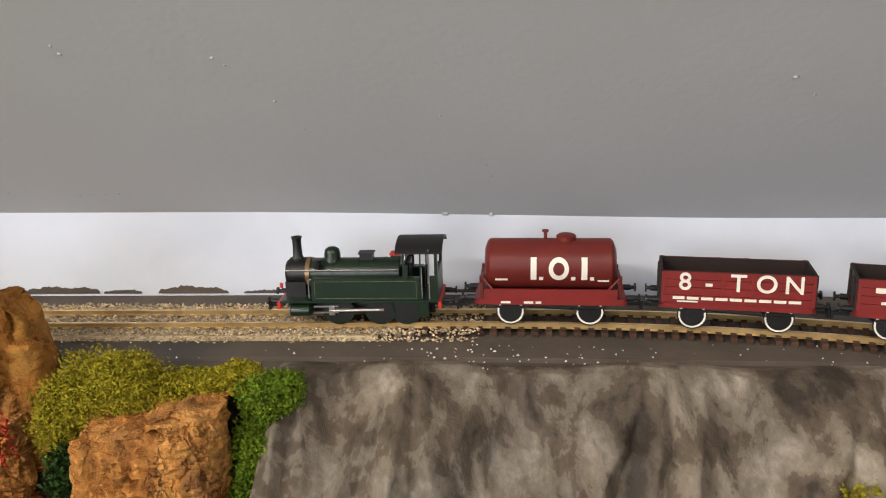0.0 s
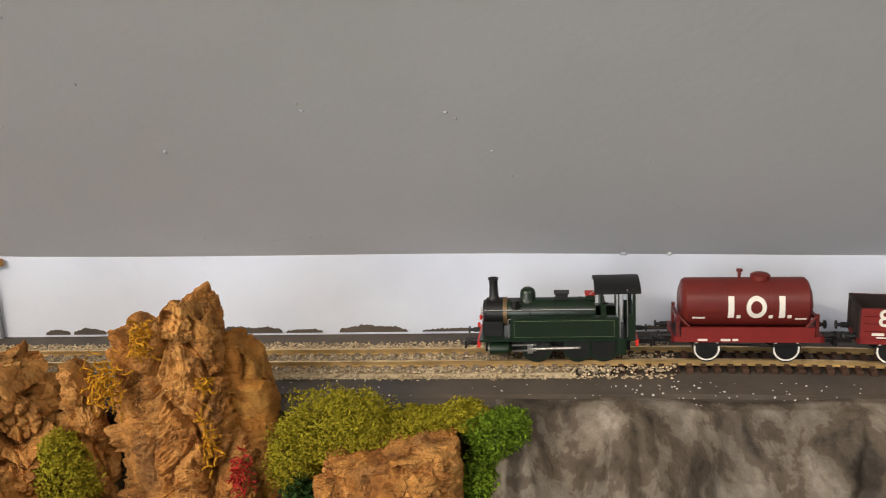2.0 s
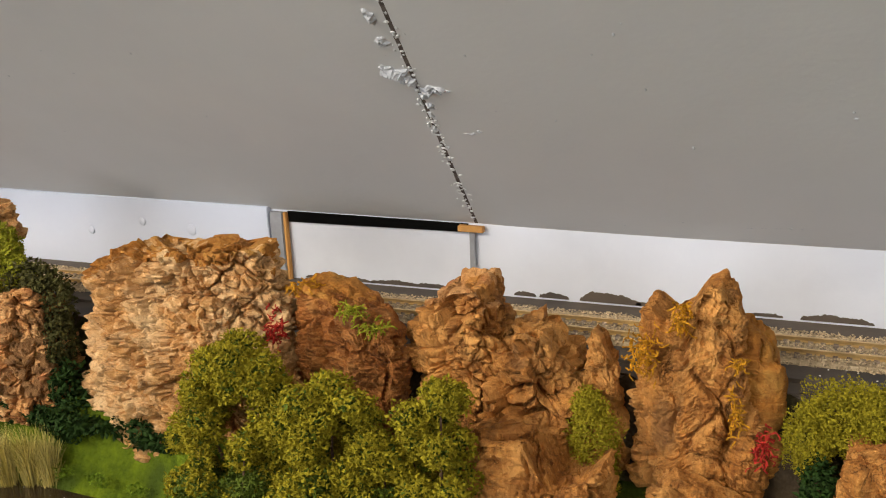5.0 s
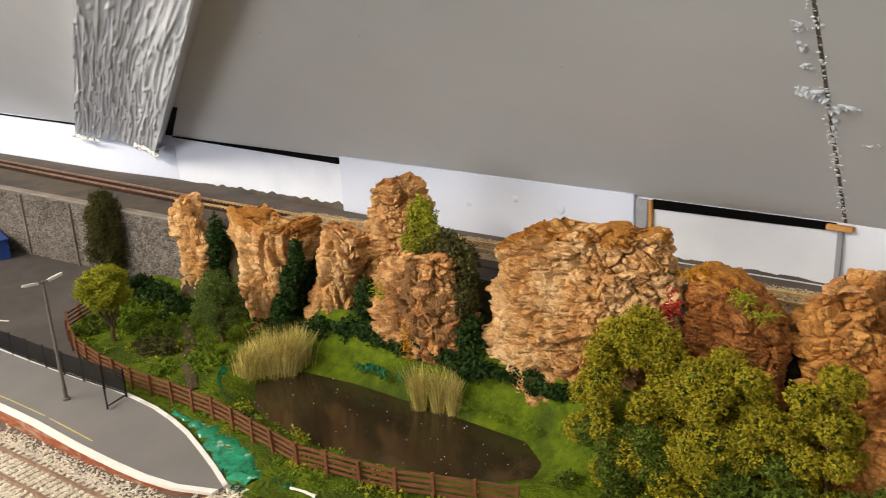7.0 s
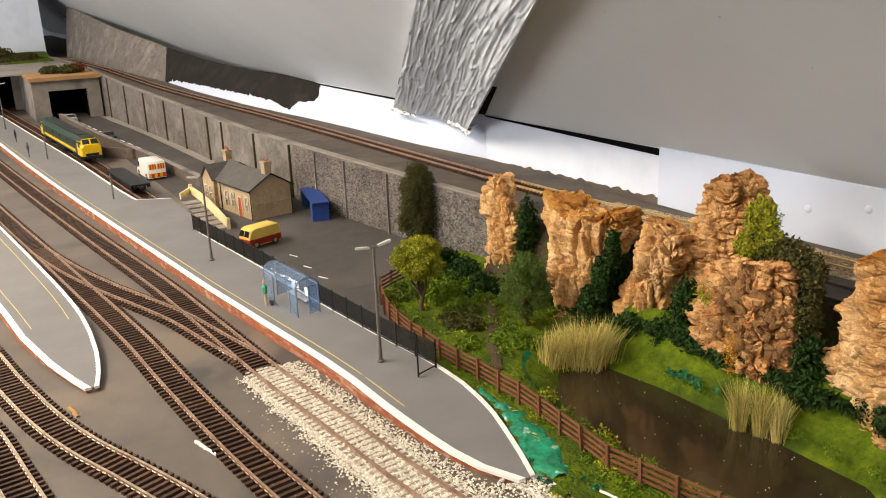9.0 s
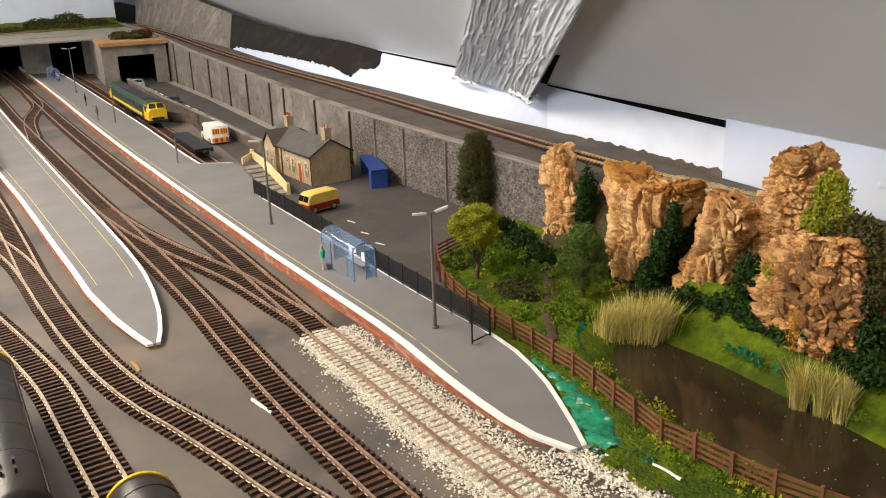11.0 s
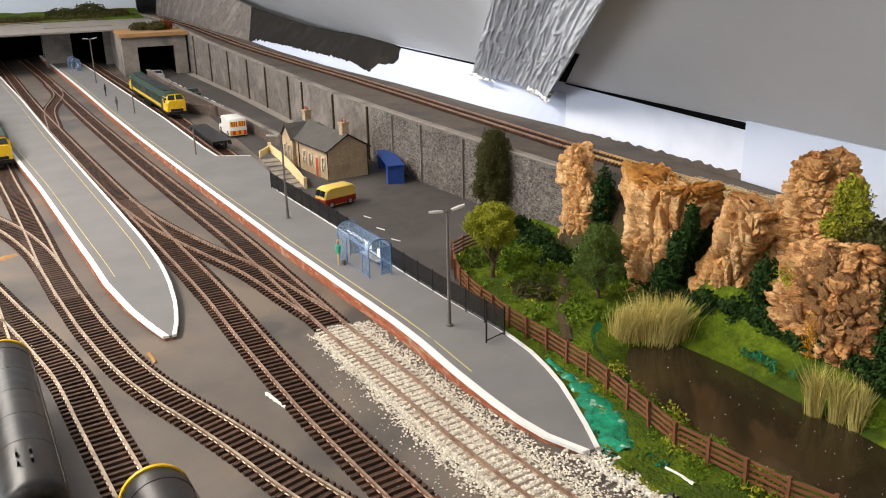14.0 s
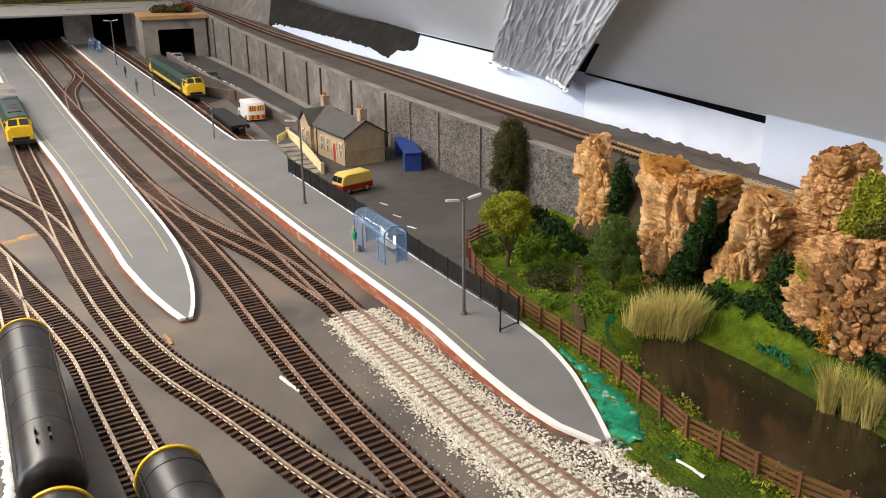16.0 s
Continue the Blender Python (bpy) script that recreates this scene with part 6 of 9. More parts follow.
def crown(cx, cy, z0, z1, r, n, k, seed, cone=0.0):
    """Clumps scattered over a rounded crown, narrowing upwards by cone."""
    rng = np.random.default_rng(seed)
    out = []
    for i in range(n):
        v = (i + 0.5) / n
        a = i * 2.4 + rng.uniform(-0.4, 0.4)
        w = math.sqrt(max(0.02, 1 - abs(2 * v - 1) ** 2.2)) * (1 - cone * v) * rng.uniform(0.55, 0.95)
        q = k * rng.uniform(0.7, 1.25)
        out.append((cx + r * w * math.cos(a), cy + r * w * math.sin(a), z0 + (z1 - z0) * (0.08 + 0.84 * v), q, q, q * 0.75))
    return out


tree("broadleaf_tree", "round lime-green tree with a pale bare trunk", -0.807, 0.182, 0.002, 0.034, 0.0021, crown(-0.807, 0.182, 0.033, 0.066, 0.0225, 40, 0.0070, 71), 17000, 0.0010, M["lime"], 71, limbs=14)
tree("willow_tree", "drooping mid-green tree beside the pond", -0.727, 0.232, 0.002, 0.036, 0.0017, crown(-0.727, 0.232, 0.012, 0.064, 0.0225, 56, 0.0066, 73, 0.45), 20000, 0.0008, M["willow"], 73, limbs=14)
tree("conifer_tree", "tall brown-green columnar conifer by the stone wall", -0.974, 0.275, 0.0, 0.06, 0.002, crown(-0.974, 0.272, 0.004, 0.094, 0.0250, 90, 0.0085, 75, 0.35), 26000, 0.0010, M["conifer"], 75, limbs=10)
shrub("hedge", "leafy green undergrowth between the tree and the wall", clumps(-0.87, -0.77, 0.195, 0.25, 0.003, 0.008, 30, 0.008, 95), 5000, 0.0016, M["bright"], 96)
shrub("hedge", "dark green undergrowth round the tree trunk", clumps(-0.872, -0.835, 0.172, 0.215, 0.002, 0.006, 12, 0.007, 80) + clumps(-0.80, -0.775, 0.190, 0.215, 0.002, 0.006, 10, 0.007, 80), 4200, 0.0018, M["midgreen"], 81)
shrub("hedge", "dark ivy hedge below the stone wall", clumps(-0.93, -0.79, 0.235, 0.272, 0.004, 0.016, 26, 0.010, 82), 5200, 0.0020, M["ivy"], 83)
shrub("hedge", "brown-green brambles beside the mud path", clumps(-0.78, -0.745, 0.175, 0.205, 0.002, 0.006, 12, 0.007, 84), 1500, 0.0018, M["conifer"], 85)
shrub("grass_tufts", "short mixed grass tufts round the pond", clumps(-0.80, -0.66, 0.262, 0.275, 0.004, 0.006, 10, 0.008, 86) + clumps(-0.72, -0.68, 0.16, 0.25, 0.003, 0.005, 14, 0.008, 87), 5000, 0.0016, M["bright"], 88, kind="stuff")
shrub("grass_tufts", "green scrub between the fence and the platform end", clumps(-0.55, -0.42, 0.139, 0.152, 0.000, 0.001, 26, 0.006, 89) + clumps(-0.68, -0.60, 0.143, 0.149, 0.000, 0.001, 10, 0.005, 90), 4200, 0.0011, M["bright"], 91, kind="stuff")

def reeds(name, label, tufts, z, h, n, seed):
    """Fans of thin curved blades; tufts: (x, y, spread)."""
    rng = np.random.default_rng(seed)
    root = thing(name, label, "reeds", group="reeds at the pond")
    for cx, cy, sp in tufts:
        mb = MB()
        tilt = rng.normal(0, 0.13, 2)
        tall = rng.uniform(0.80, 1.10)
        for _ in range(n):
            u, v = rng.normal(0, 0.5, 2)
            x, y = cx + u * sp, cy + v * sp
            lean = np.array([u * 0.16, v * 0.16]) + tilt + rng.normal(0, 0.09, 2)
            hh = h * tall * rng.uniform(0.35, 1.08)
            w = 0.00020
            a = rng.uniform(0, 3.14)
            ox, oy = math.cos(a) * w, math.sin(a) * w
            mx, my = x + lean[0] * hh * 0.35, y + lean[1] * hh * 0.35
            tx, ty = x + lean[0] * hh * 1.25, y + lean[1] * hh * 1.25
            mb.add([(x - ox, y - oy, z), (x + ox, y + oy, z), (mx + ox, my + oy, z + hh * 0.55), (mx - ox, my - oy, z + hh * 0.55), (tx, ty, z + hh)], [(0, 1, 2, 3), (3, 2, 4)])
        part("tuft", mb, M["reed"], root)
    return root


reeds("reed_clump", "tall straw-yellow reed clump at the pond's head", [(-0.670, 0.213, 0.007), (-0.668, 0.222, 0.008), (-0.662, 0.231, 0.008), (-0.656, 0.240, 0.008), (-0.656, 0.248, 0.007)], -0.007, 0.036, 620, 1)
reeds("reed_clump", "thin straw-yellow reed clump on the pond bank", [(-0.535, 0.254, 0.0038), (-0.523, 0.259, 0.0038), (-0.512, 0.262, 0.0035)], -0.006, 0.036, 330, 2)

# mud path, teal glaze
mb = MB()
line = curve_points([(-0.80, 0.245), (-0.765, 0.225), (-0.725, 0.198), (-0.69, 0.178), (-0.672, 0.168)], 0.004)
mb.loft([[(p.x - d.y * w, p.y + d.x * w, ground_z(p.x - d.y * w, p.y + d.x * w) + 0.0010 + 0.0006 * math.cos(w * 400)) for w in [k * (1 + 0.5 * noise.noise((p.x * 90, k * 80, 3))) for k in (-0.0042, -0.0025, 0.0, 0.0025, 0.0042)]] for p, d in line], closed=False)
tagged(part("mud_path", mb, M["mud"]), "worn brown mud path across the grass", "path", kind="structure")


def glaze(name, label, pts, width, seed):
    mb = MB()
    line = curve_points(pts, 0.003)
    rings = []
    for k, (p, d) in enumerate(line):
        ring = []
        for j in range(9):
            w = (j / 8 - 0.5) * width * (0.25 + 1.1 * math.sin(math.pi * (0.04 + 0.92 * k / len(line)) ** 2.0)) * (1 + 0.35 * noise.noise((k * 0.3, seed, j * 0.2)))
            x, y = p.x - d.y * w, p.y + d.x * w
            ring.append((x, y, max(0.0, ground_z(x, y)) + 0.0012 - 0.0022 * abs(j / 4 - 1) ** 3 + 0.0022 * noise.noise((x * 130, y * 130, seed)) + 0.0012 * noise.noise((x * 420, y * 420, seed))))
        rings.append(ring)
    mb.loft(rings, closed=False)
    return tagged(part(name, mb, M["teal"], smooth="all"), label, "glaze", kind="structure")


glaze("teal_glaze", "glossy teal-green glaze between platform and fence", [(-0.655, 0.1425), (-0.625, 0.1410), (-0.600, 0.1375), (-0.575, 0.1315), (-0.555, 0.1255), (-0.540, 0.1235)], 0.020, 1)
shrub("glaze_tufts", "pale flecks and teal moss along the platform end", clumps(-0.60, -0.50, 0.112, 0.132, 0.001, 0.0025, 14, 0.004, 192), 420, 0.0014, M["teal_leaf"], 193, kind="stuff")
shrub("grass_tufts", "short tufted meadow grass round the pond", clumps(-0.87, -0.69, 0.165, 0.27, 0.000, 0.002, 70, 0.007, 194) + clumps(-0.69, -0.42, 0.152, 0.170, 0.001, 0.003, 34, 0.008, 195) + [(x, 0.2605, 0.005, 0.008, 0.004, 0.004) for x in (-0.60, -0.575, -0.50, -0.475, -0.45)], 15000, 0.0011, M["bright"], 197, kind="stuff")
shrub("grass_tufts", "dry olive tufts among the meadow grass", clumps(-0.87, -0.69, 0.165, 0.27, 0.000, 0.002, 40, 0.006, 198) + clumps(-0.66, -0.42, 0.150, 0.172, 0.001, 0.003, 22, 0.008, 199), 7000, 0.0012, M["lime"], 200, kind="stuff")
mb = MB()
line = curve_points([(-0.683, 0.208), (-0.668, 0.193), (-0.645, 0.181), (-0.615, 0.174), (-0.595, 0.171)], 0.003)
mb.loft([[(p.x - d.y * w, p.y + d.x * w, -0.0050 + 0.011 * (0.5 - w / 0.012) + 0.0012 * noise.noise((p.x * 200, w * 400, 5))) for w in (-0.006, -0.003, 0, 0.003, 0.006)] for p, d in line], closed=False)
tagged(part("teal_bank", mb, M["teal"], smooth="all"), "glossy teal-green glaze on the pond's bank", "glaze", kind="structure")
shrub("glaze_tufts", "teal and pale flecks on the pond bank", clumps(-0.60, -0.56, 0.260, 0.264, 0.004, 0.008, 6, 0.004, 92), 160, 0.0016, M["teal_leaf"], 93, kind="stuff")

# ---- rolling stock ----
def lettering(name, text, size, material, parent, at, depth=0.0002):
    """Raised lettering in the built-in font, standing in the x-z plane and facing -y."""
    cu = bpy.data.curves.new(name, "FONT")
    cu.body, cu.size, cu.extrude, cu.align_x, cu.align_y, cu.offset = text, size, depth, "CENTER", "CENTER", size * 0.012
    tmp = new("lettering_source", cu)
    bpy.context.view_layer.update()
    me = bpy.data.meshes.new_from_object(tmp.evaluated_get(bpy.context.evaluated_depsgraph_get()))
    bpy.data.objects.remove(tmp)
    me.materials.clear()
    me.materials.append(material)
    ob = new(name, me)
    ob.parent = parent
    ob.matrix_basis = at @ pose(0, 0, 0, 90, 0, 0)
    return ob


def wheel(parent, x, y, r, rim, side):
    w = part("wheel", MB().lathe([(-0.0006, r * 0.2), (-0.0006, r * 0.93), (-0.0010, r * 1.06), (-0.0013, r * 1.06), (-0.0013, r * 0.2)], (0, 0, 0), "y", 24), M["loco_black"], parent, at=pose(x, y, r, 0, 0, 0 if side < 0 else 180))
    part("tyre", MB().lathe([(-0.0008, r * 0.84), (-0.0011, r * 0.84), (-0.0011, r * 0.97), (-0.0008, r * 0.97)], (0, -0.0003, 0), "y", 28), rim, w, at=pose(0, 0, 0))
    return w


def buffers(parent, x, d, w=0.0065, z=0.0095, mat_b=None):
    for s in (-1, 1):
        part("buffer", MB().lathe([(0, 0.0011), (d * 0.0028, 0.0011), (d * 0.0028, 0.0007), (d * 0.0042, 0.0007), (d * 0.0042, 0.0017), (d * 0.0048, 0.0016)], (x, s * w, z), "x", 12), mat_b or M["loco_black"], parent)
    hook = MB().box(min(x, x + d * 0.006), -0.0012, z - 0.0045, max(x, x + d * 0.006), 0.0012, z - 0.0033).box(min(x + d * 0.0052, x + d * 0.006), -0.0028, z - 0.0055, max(x + d * 0.0052, x + d * 0.006), 0.0028, z - 0.0022)
    part("coupling", hook, M["loco_black"], parent)


def tank_engine(at):
    root = thing("tank_locomotive", "small dark green tank locomotive with a tall black chimney", "locomotive", at)
    g, k, st = M["loco_green"], M["loco_black"], M["steel"]
    L, hw = 0.0615, 0.0108
    part("running_plate", MB().box(0.0, -hw, 0.0098, L, hw, 0.0108), g, root, bevel=0.0002)
    part("frames", MB().box(0.002, -0.0055, 0.0035, L - 0.002, -0.0045, 0.0098).box(0.002, 0.0045, 0.0035, L - 0.002, 0.0055, 0.0098).box(0.004, -0.0045, 0.006, L - 0.006, 0.0045, 0.0098), k, root)
    part("buffer_beam", MB().box(-0.0008, -hw, 0.0074, 0.0004, hw, 0.0104), M["red"], root, "red buffer beam")
    part("buffer_beam", MB().box(L - 0.0004, -hw, 0.0074, L + 0.0008, hw, 0.0104), M["red"], root, "red buffer beam")
    buffers(root, -0.0008, -1)
    buffers(root, L + 0.0008, 1)
    # boiler and smokebox
    zb = 0.0205
    part("boiler", MB().lathe([(0.0095, 0.0058), (0.010, 0.0060), (0.046, 0.0060)], (0, 0, zb), "x", 36), g, root, smooth=True)
    box = MB().lathe([(0.0012, 0.0030), (0.0016, 0.0052), (0.0026, 0.0056), (0.0028, 0.0063), (0.0095, 0.0063), (0.0096, 0.0056)], (0, 0, zb), "x", 36)
    box.box(0.003, -0.0055, 0.0108, 0.0093, 0.0055, zb)
    smoke = part("smokebox", box, k, root, smooth=True)
    part("door_dart", MB().tube((0.0002, 0, zb), (0.0014, 0, zb), 0.0006, 8).box(0.0004, -0.0002, zb - 0.002, 0.0008, 0.0002, zb + 0.002), st, smoke)
    part("boiler_band", MB().lathe([(0.0096, 0.0062), (0.0096, 0.00645), (0.0112, 0.00645), (0.0112, 0.0062)], (0, 0, zb), "x", 36), M["copper"], root, "dull copper boiler band", smooth=True)
    for x in (0.02, 0.030, 0.040):
        part("boiler_band", MB().lathe([(x, 0.0060), (x, 0.00615), (x + 0.0006, 0.00615), (x + 0.0006, 0.0060)], (0, 0, zb), "x", 36), k, root)
    part("chimney", MB().lathe([(zb + 0.0055, 0.0030), (zb + 0.0062, 0.0024), (zb + 0.0072, 0.0019), (zb + 0.0125, 0.0017), (zb + 0.0148, 0.0018), (zb + 0.0150, 0.0021), (zb + 0.0157, 0.0021), (zb + 0.0158, 0.0013), (zb + 0.0140, 0.0012)], (0.0058, 0, 0), "z", 24), k, root, "tall black chimney", smooth=True)
    part("dome", MB().lathe([(zb + 0.0045, 0.0040), (zb + 0.0056, 0.0032), (zb + 0.0085, 0.0031), (zb + 0.0100, 0.0027), (zb + 0.0109, 0.0016), (zb + 0.0111, 0.0003)], (0.0195, 0, 0), "z", 28), g, root, smooth=True)
    part("sandbox", MB().box(0.0305, -0.0022, zb + 0.005, 0.0355, 0.0022, zb + 0.0082).box(0.0300, -0.0026, zb + 0.0082, 0.0360, 0.0026, zb + 0.0087), k, root)
    part("tank_filler", MB().lathe([(zb + 0.0035, 0.0016), (zb + 0.0062, 0.0016), (zb + 0.0063, 0.0019), (zb + 0.0069, 0.0019), (zb + 0.0070, 0.0004)], (0.0145, -0.006, 0), "z", 16), k, root)
    valve = part("safety_valve", MB().box(0.0425, -0.0024, zb + 0.004, 0.0462, 0.0024, zb + 0.0076), g, root, bevel=0.0004)
    part("valve_cap", MB().box(0.0422, -0.0026, zb + 0.0076, 0.0466, 0.0026, zb + 0.0083), M["red"], valve, "red valve cap")
    for s in (-1, 1):
        tank = part("side_tank", MB().box(0.0125, min(s * 0.0062, s * 0.0104), 0.0108, 0.0545, max(s * 0.0062, s * 0.0104), 0.0203), g, root, bevel=0.0004)
        y = s * 0.01045
        for a in ((0.0140, 0.0118, 0.0530, 0.0119), (0.0140, 0.0192, 0.0530, 0.0193), (0.0140, 0.0118, 0.0141, 0.0193), (0.0529, 0.0118, 0.0530, 0.0193)):
            part("lining", MB().box(a[0], min(y, y + s * 0.0001), a[1], a[2], max(y, y + s * 0.0001), a[3]), M["lining"], tank)
        part("handrail", MB().path([(0.0022, s * 0.0063, zb + 0.0024), (0.0460, s * 0.0063, zb + 0.0024)], 0.00030, 6), st, root, "thin steel handrail")
        part("handrail", MB().path([(0.0118, s * 0.0106, 0.0120), (0.0118, s * 0.0106, 0.0200), (0.0128, s * 0.0104, 0.0204)], 0.00022, 6), st, root, "thin steel handrail")
        part("cylinder", MB().lathe([(0.0040, 0.0010), (0.0040, 0.0027), (0.0046, 0.0028), (0.0115, 0.0028), (0.0120, 0.0022), (0.0130, 0.0009)], (0, s * 0.0088, 0.0062), "x", 20), g, root, "green cylinder with bright end cap", smooth=True)
        part("cylinder_cover", MB().lathe([(0.0033, 0.0006), (0.0035, 0.0022), (0.0042, 0.0026), (0.0046, 0.0026)], (0, s * 0.0088, 0.0062), "x", 20), st, root)
        part("crosshead", MB().box(0.0190, s * 0.0098 - 0.0005, 0.0042, 0.0212, s * 0.0098 + 0.0005, 0.0080), st, root)
        part("slide_bar", MB().box(0.0130, s * 0.0094 - 0.0004, 0.0076, 0.0225, s * 0.0094 + 0.0004, 0.0082).box(0.0130, s * 0.0094 - 0.0004, 0.0050, 0.0225, s * 0.0094 + 0.0004, 0.0055), st, root)
        part("connecting_rod", MB().tube((0.020, s * 0.0100, 0.0062), (0.0385, s * 0.0100, 0.0066), 0.0006, 8), st, root)
        part("coupling_rod", MB().box(0.0215, s * 0.0092 - 0.0003, 0.0058, 0.0400, s * 0.0092 + 0.0003, 0.0068), st, root)
        for x in (0.0228, 0.0388, 0.0488):
            wheel(root, x, s * 0.0078, 0.0056, g, s)
        part("step", MB().box(0.0540, s * 0.0100 - 0.0006, 0.0035, 0.0575, s * 0.0100 + 0.0006, 0.0098), g, root)
        part("cab_side", MB().box(0.0480, min(s * 0.0098, s * 0.0104), 0.0203, 0.0500, max(s * 0.0098, s * 0.0104), 0.0262).box(0.0545, min(s * 0.0098, s * 0.0104), 0.0108, 0.0550, max(s * 0.0098, s * 0.0104), 0.0330).box(0.0582, min(s * 0.0098, s * 0.0104), 0.0108, 0.0612, max(s * 0.0098, s * 0.0104), 0.0215).box(0.0600, min(s * 0.0098, s * 0.0104), 0.0215, 0.0612, max(s * 0.0098, s * 0.0104), 0.0330), g, root)
        part("handrail", MB().path([(0.0552, s * 0.0108, 0.0118), (0.0552, s * 0.0108, 0.0250)], 0.0002, 6).path([(0.0580, s * 0.0108, 0.0118), (0.0580, s * 0.0108, 0.0330)], 0.0002, 6), st, root, "thin steel handrail")
        part("head_lamp", MB().lathe([(0.0150, 0.0006), (0.0165, 0.0007), (0.0172, 0.0003)], (-0.0002, s * 0.005, 0), "z", 10), M["red"], root, "small red head lamp")
    part("cab_front", MB().box(0.0480, -0.0098, 0.0203, 0.0486, 0.0098, 0.0262).box(0.0480, -0.0014, 0.0262, 0.0486, 0.0014, 0.0335).box(0.0480, -0.0098, 0.0262, 0.0486, -0.0085, 0.0325).box(0.0480, 0.0085, 0.0262, 0.0486, 0.0098, 0.0325), g, root)
    part("cab_back", MB().box(0.0606, -0.0098, 0.0108, 0.0612, 0.0098, 0.0225).box(0.0606, -0.0098, 0.0225, 0.0612, -0.0085, 0.0325).box(0.0606, 0.0085, 0.0225, 0.0612, 0.0098, 0.0325), g, root)
    part("backhead", MB().box(0.0487, -0.0048, 0.0108, 0.0500, 0.0048, 0.0255).tube((0.0500, -0.002, 0.024), (0.0512, -0.002, 0.024), 0.0005), k, root)
    rings = []
    for x in (0.0455, 0.0632):
        rings.append([(x, 0.0122 * math.sin(a), 0.0250 + 0.0106 * math.cos(a * 0.72)) for a in np.linspace(-1.2, 1.2, 15)] + [(x, 0.0122 * math.sin(a), 0.0243 + 0.0106 * math.cos(a * 0.72)) for a in np.linspace(1.2, -1.2, 15)])
    part("cab_roof", MB().loft(rings), k, root, "black arched cab roof", smooth=True)
    part("whistle_pipe", MB().path([(0.0440, -0.003, zb + 0.0080), (0.0470, -0.004, zb + 0.0118), (0.0472, -0.004, 0.0335)], 0.0002, 5), st, root)
    part("toolbox", MB().box(0.0010, -0.0040, 0.0108, 0.0030, 0.0040, 0.0170), k, root)
    return root


def wagon_base(root, length, wb, hw, rim, sole, z=0.0098):
    part("solebar", MB().box(0, -hw, z - 0.0022, length, -hw + 0.0012, z).box(0, hw - 0.0012, z - 0.0022, length, hw, z).box(0, -hw, z - 0.0022, 0.0012, hw, z).box(length - 0.0012, -hw, z - 0.0022, length, hw, z), sole, root)
    part("floor", MB().box(0.0012, -hw + 0.0012, z - 0.0012, length - 0.0012, hw - 0.0012, z), M["loco_black"], root)
    buffers(root, 0, -1)
    buffers(root, length, 1)
    for x in (length / 2 - wb / 2, length / 2 + wb / 2):
        part("axle", MB().tube((x, -0.007, 0.0049), (x, 0.007, 0.0049), 0.0006, 8), M["loco_black"], root)
        for s in (-1, 1):
            wheel(root, x, s * 0.0074, 0.0049, rim, s)
            part("axle_guard", MB().box(x - 0.0014, s * (hw - 0.0008) - 0.0004, 0.0035, x + 0.0014, s * (hw - 0.0008) + 0.0004, z - 0.0022).box(x - 0.0045, s * (hw - 0.0004) - 0.0004, 0.0062, x + 0.0045, s * (hw - 0.0004) + 0.0004, 0.0070), M["loco_black"], root)
    part("brake_lever", MB().path([(length * 0.35, -hw, 0.0068), (length * 0.8, -hw - 0.0003, 0.0058)], 0.0003, 5), M["loco_black"], root)


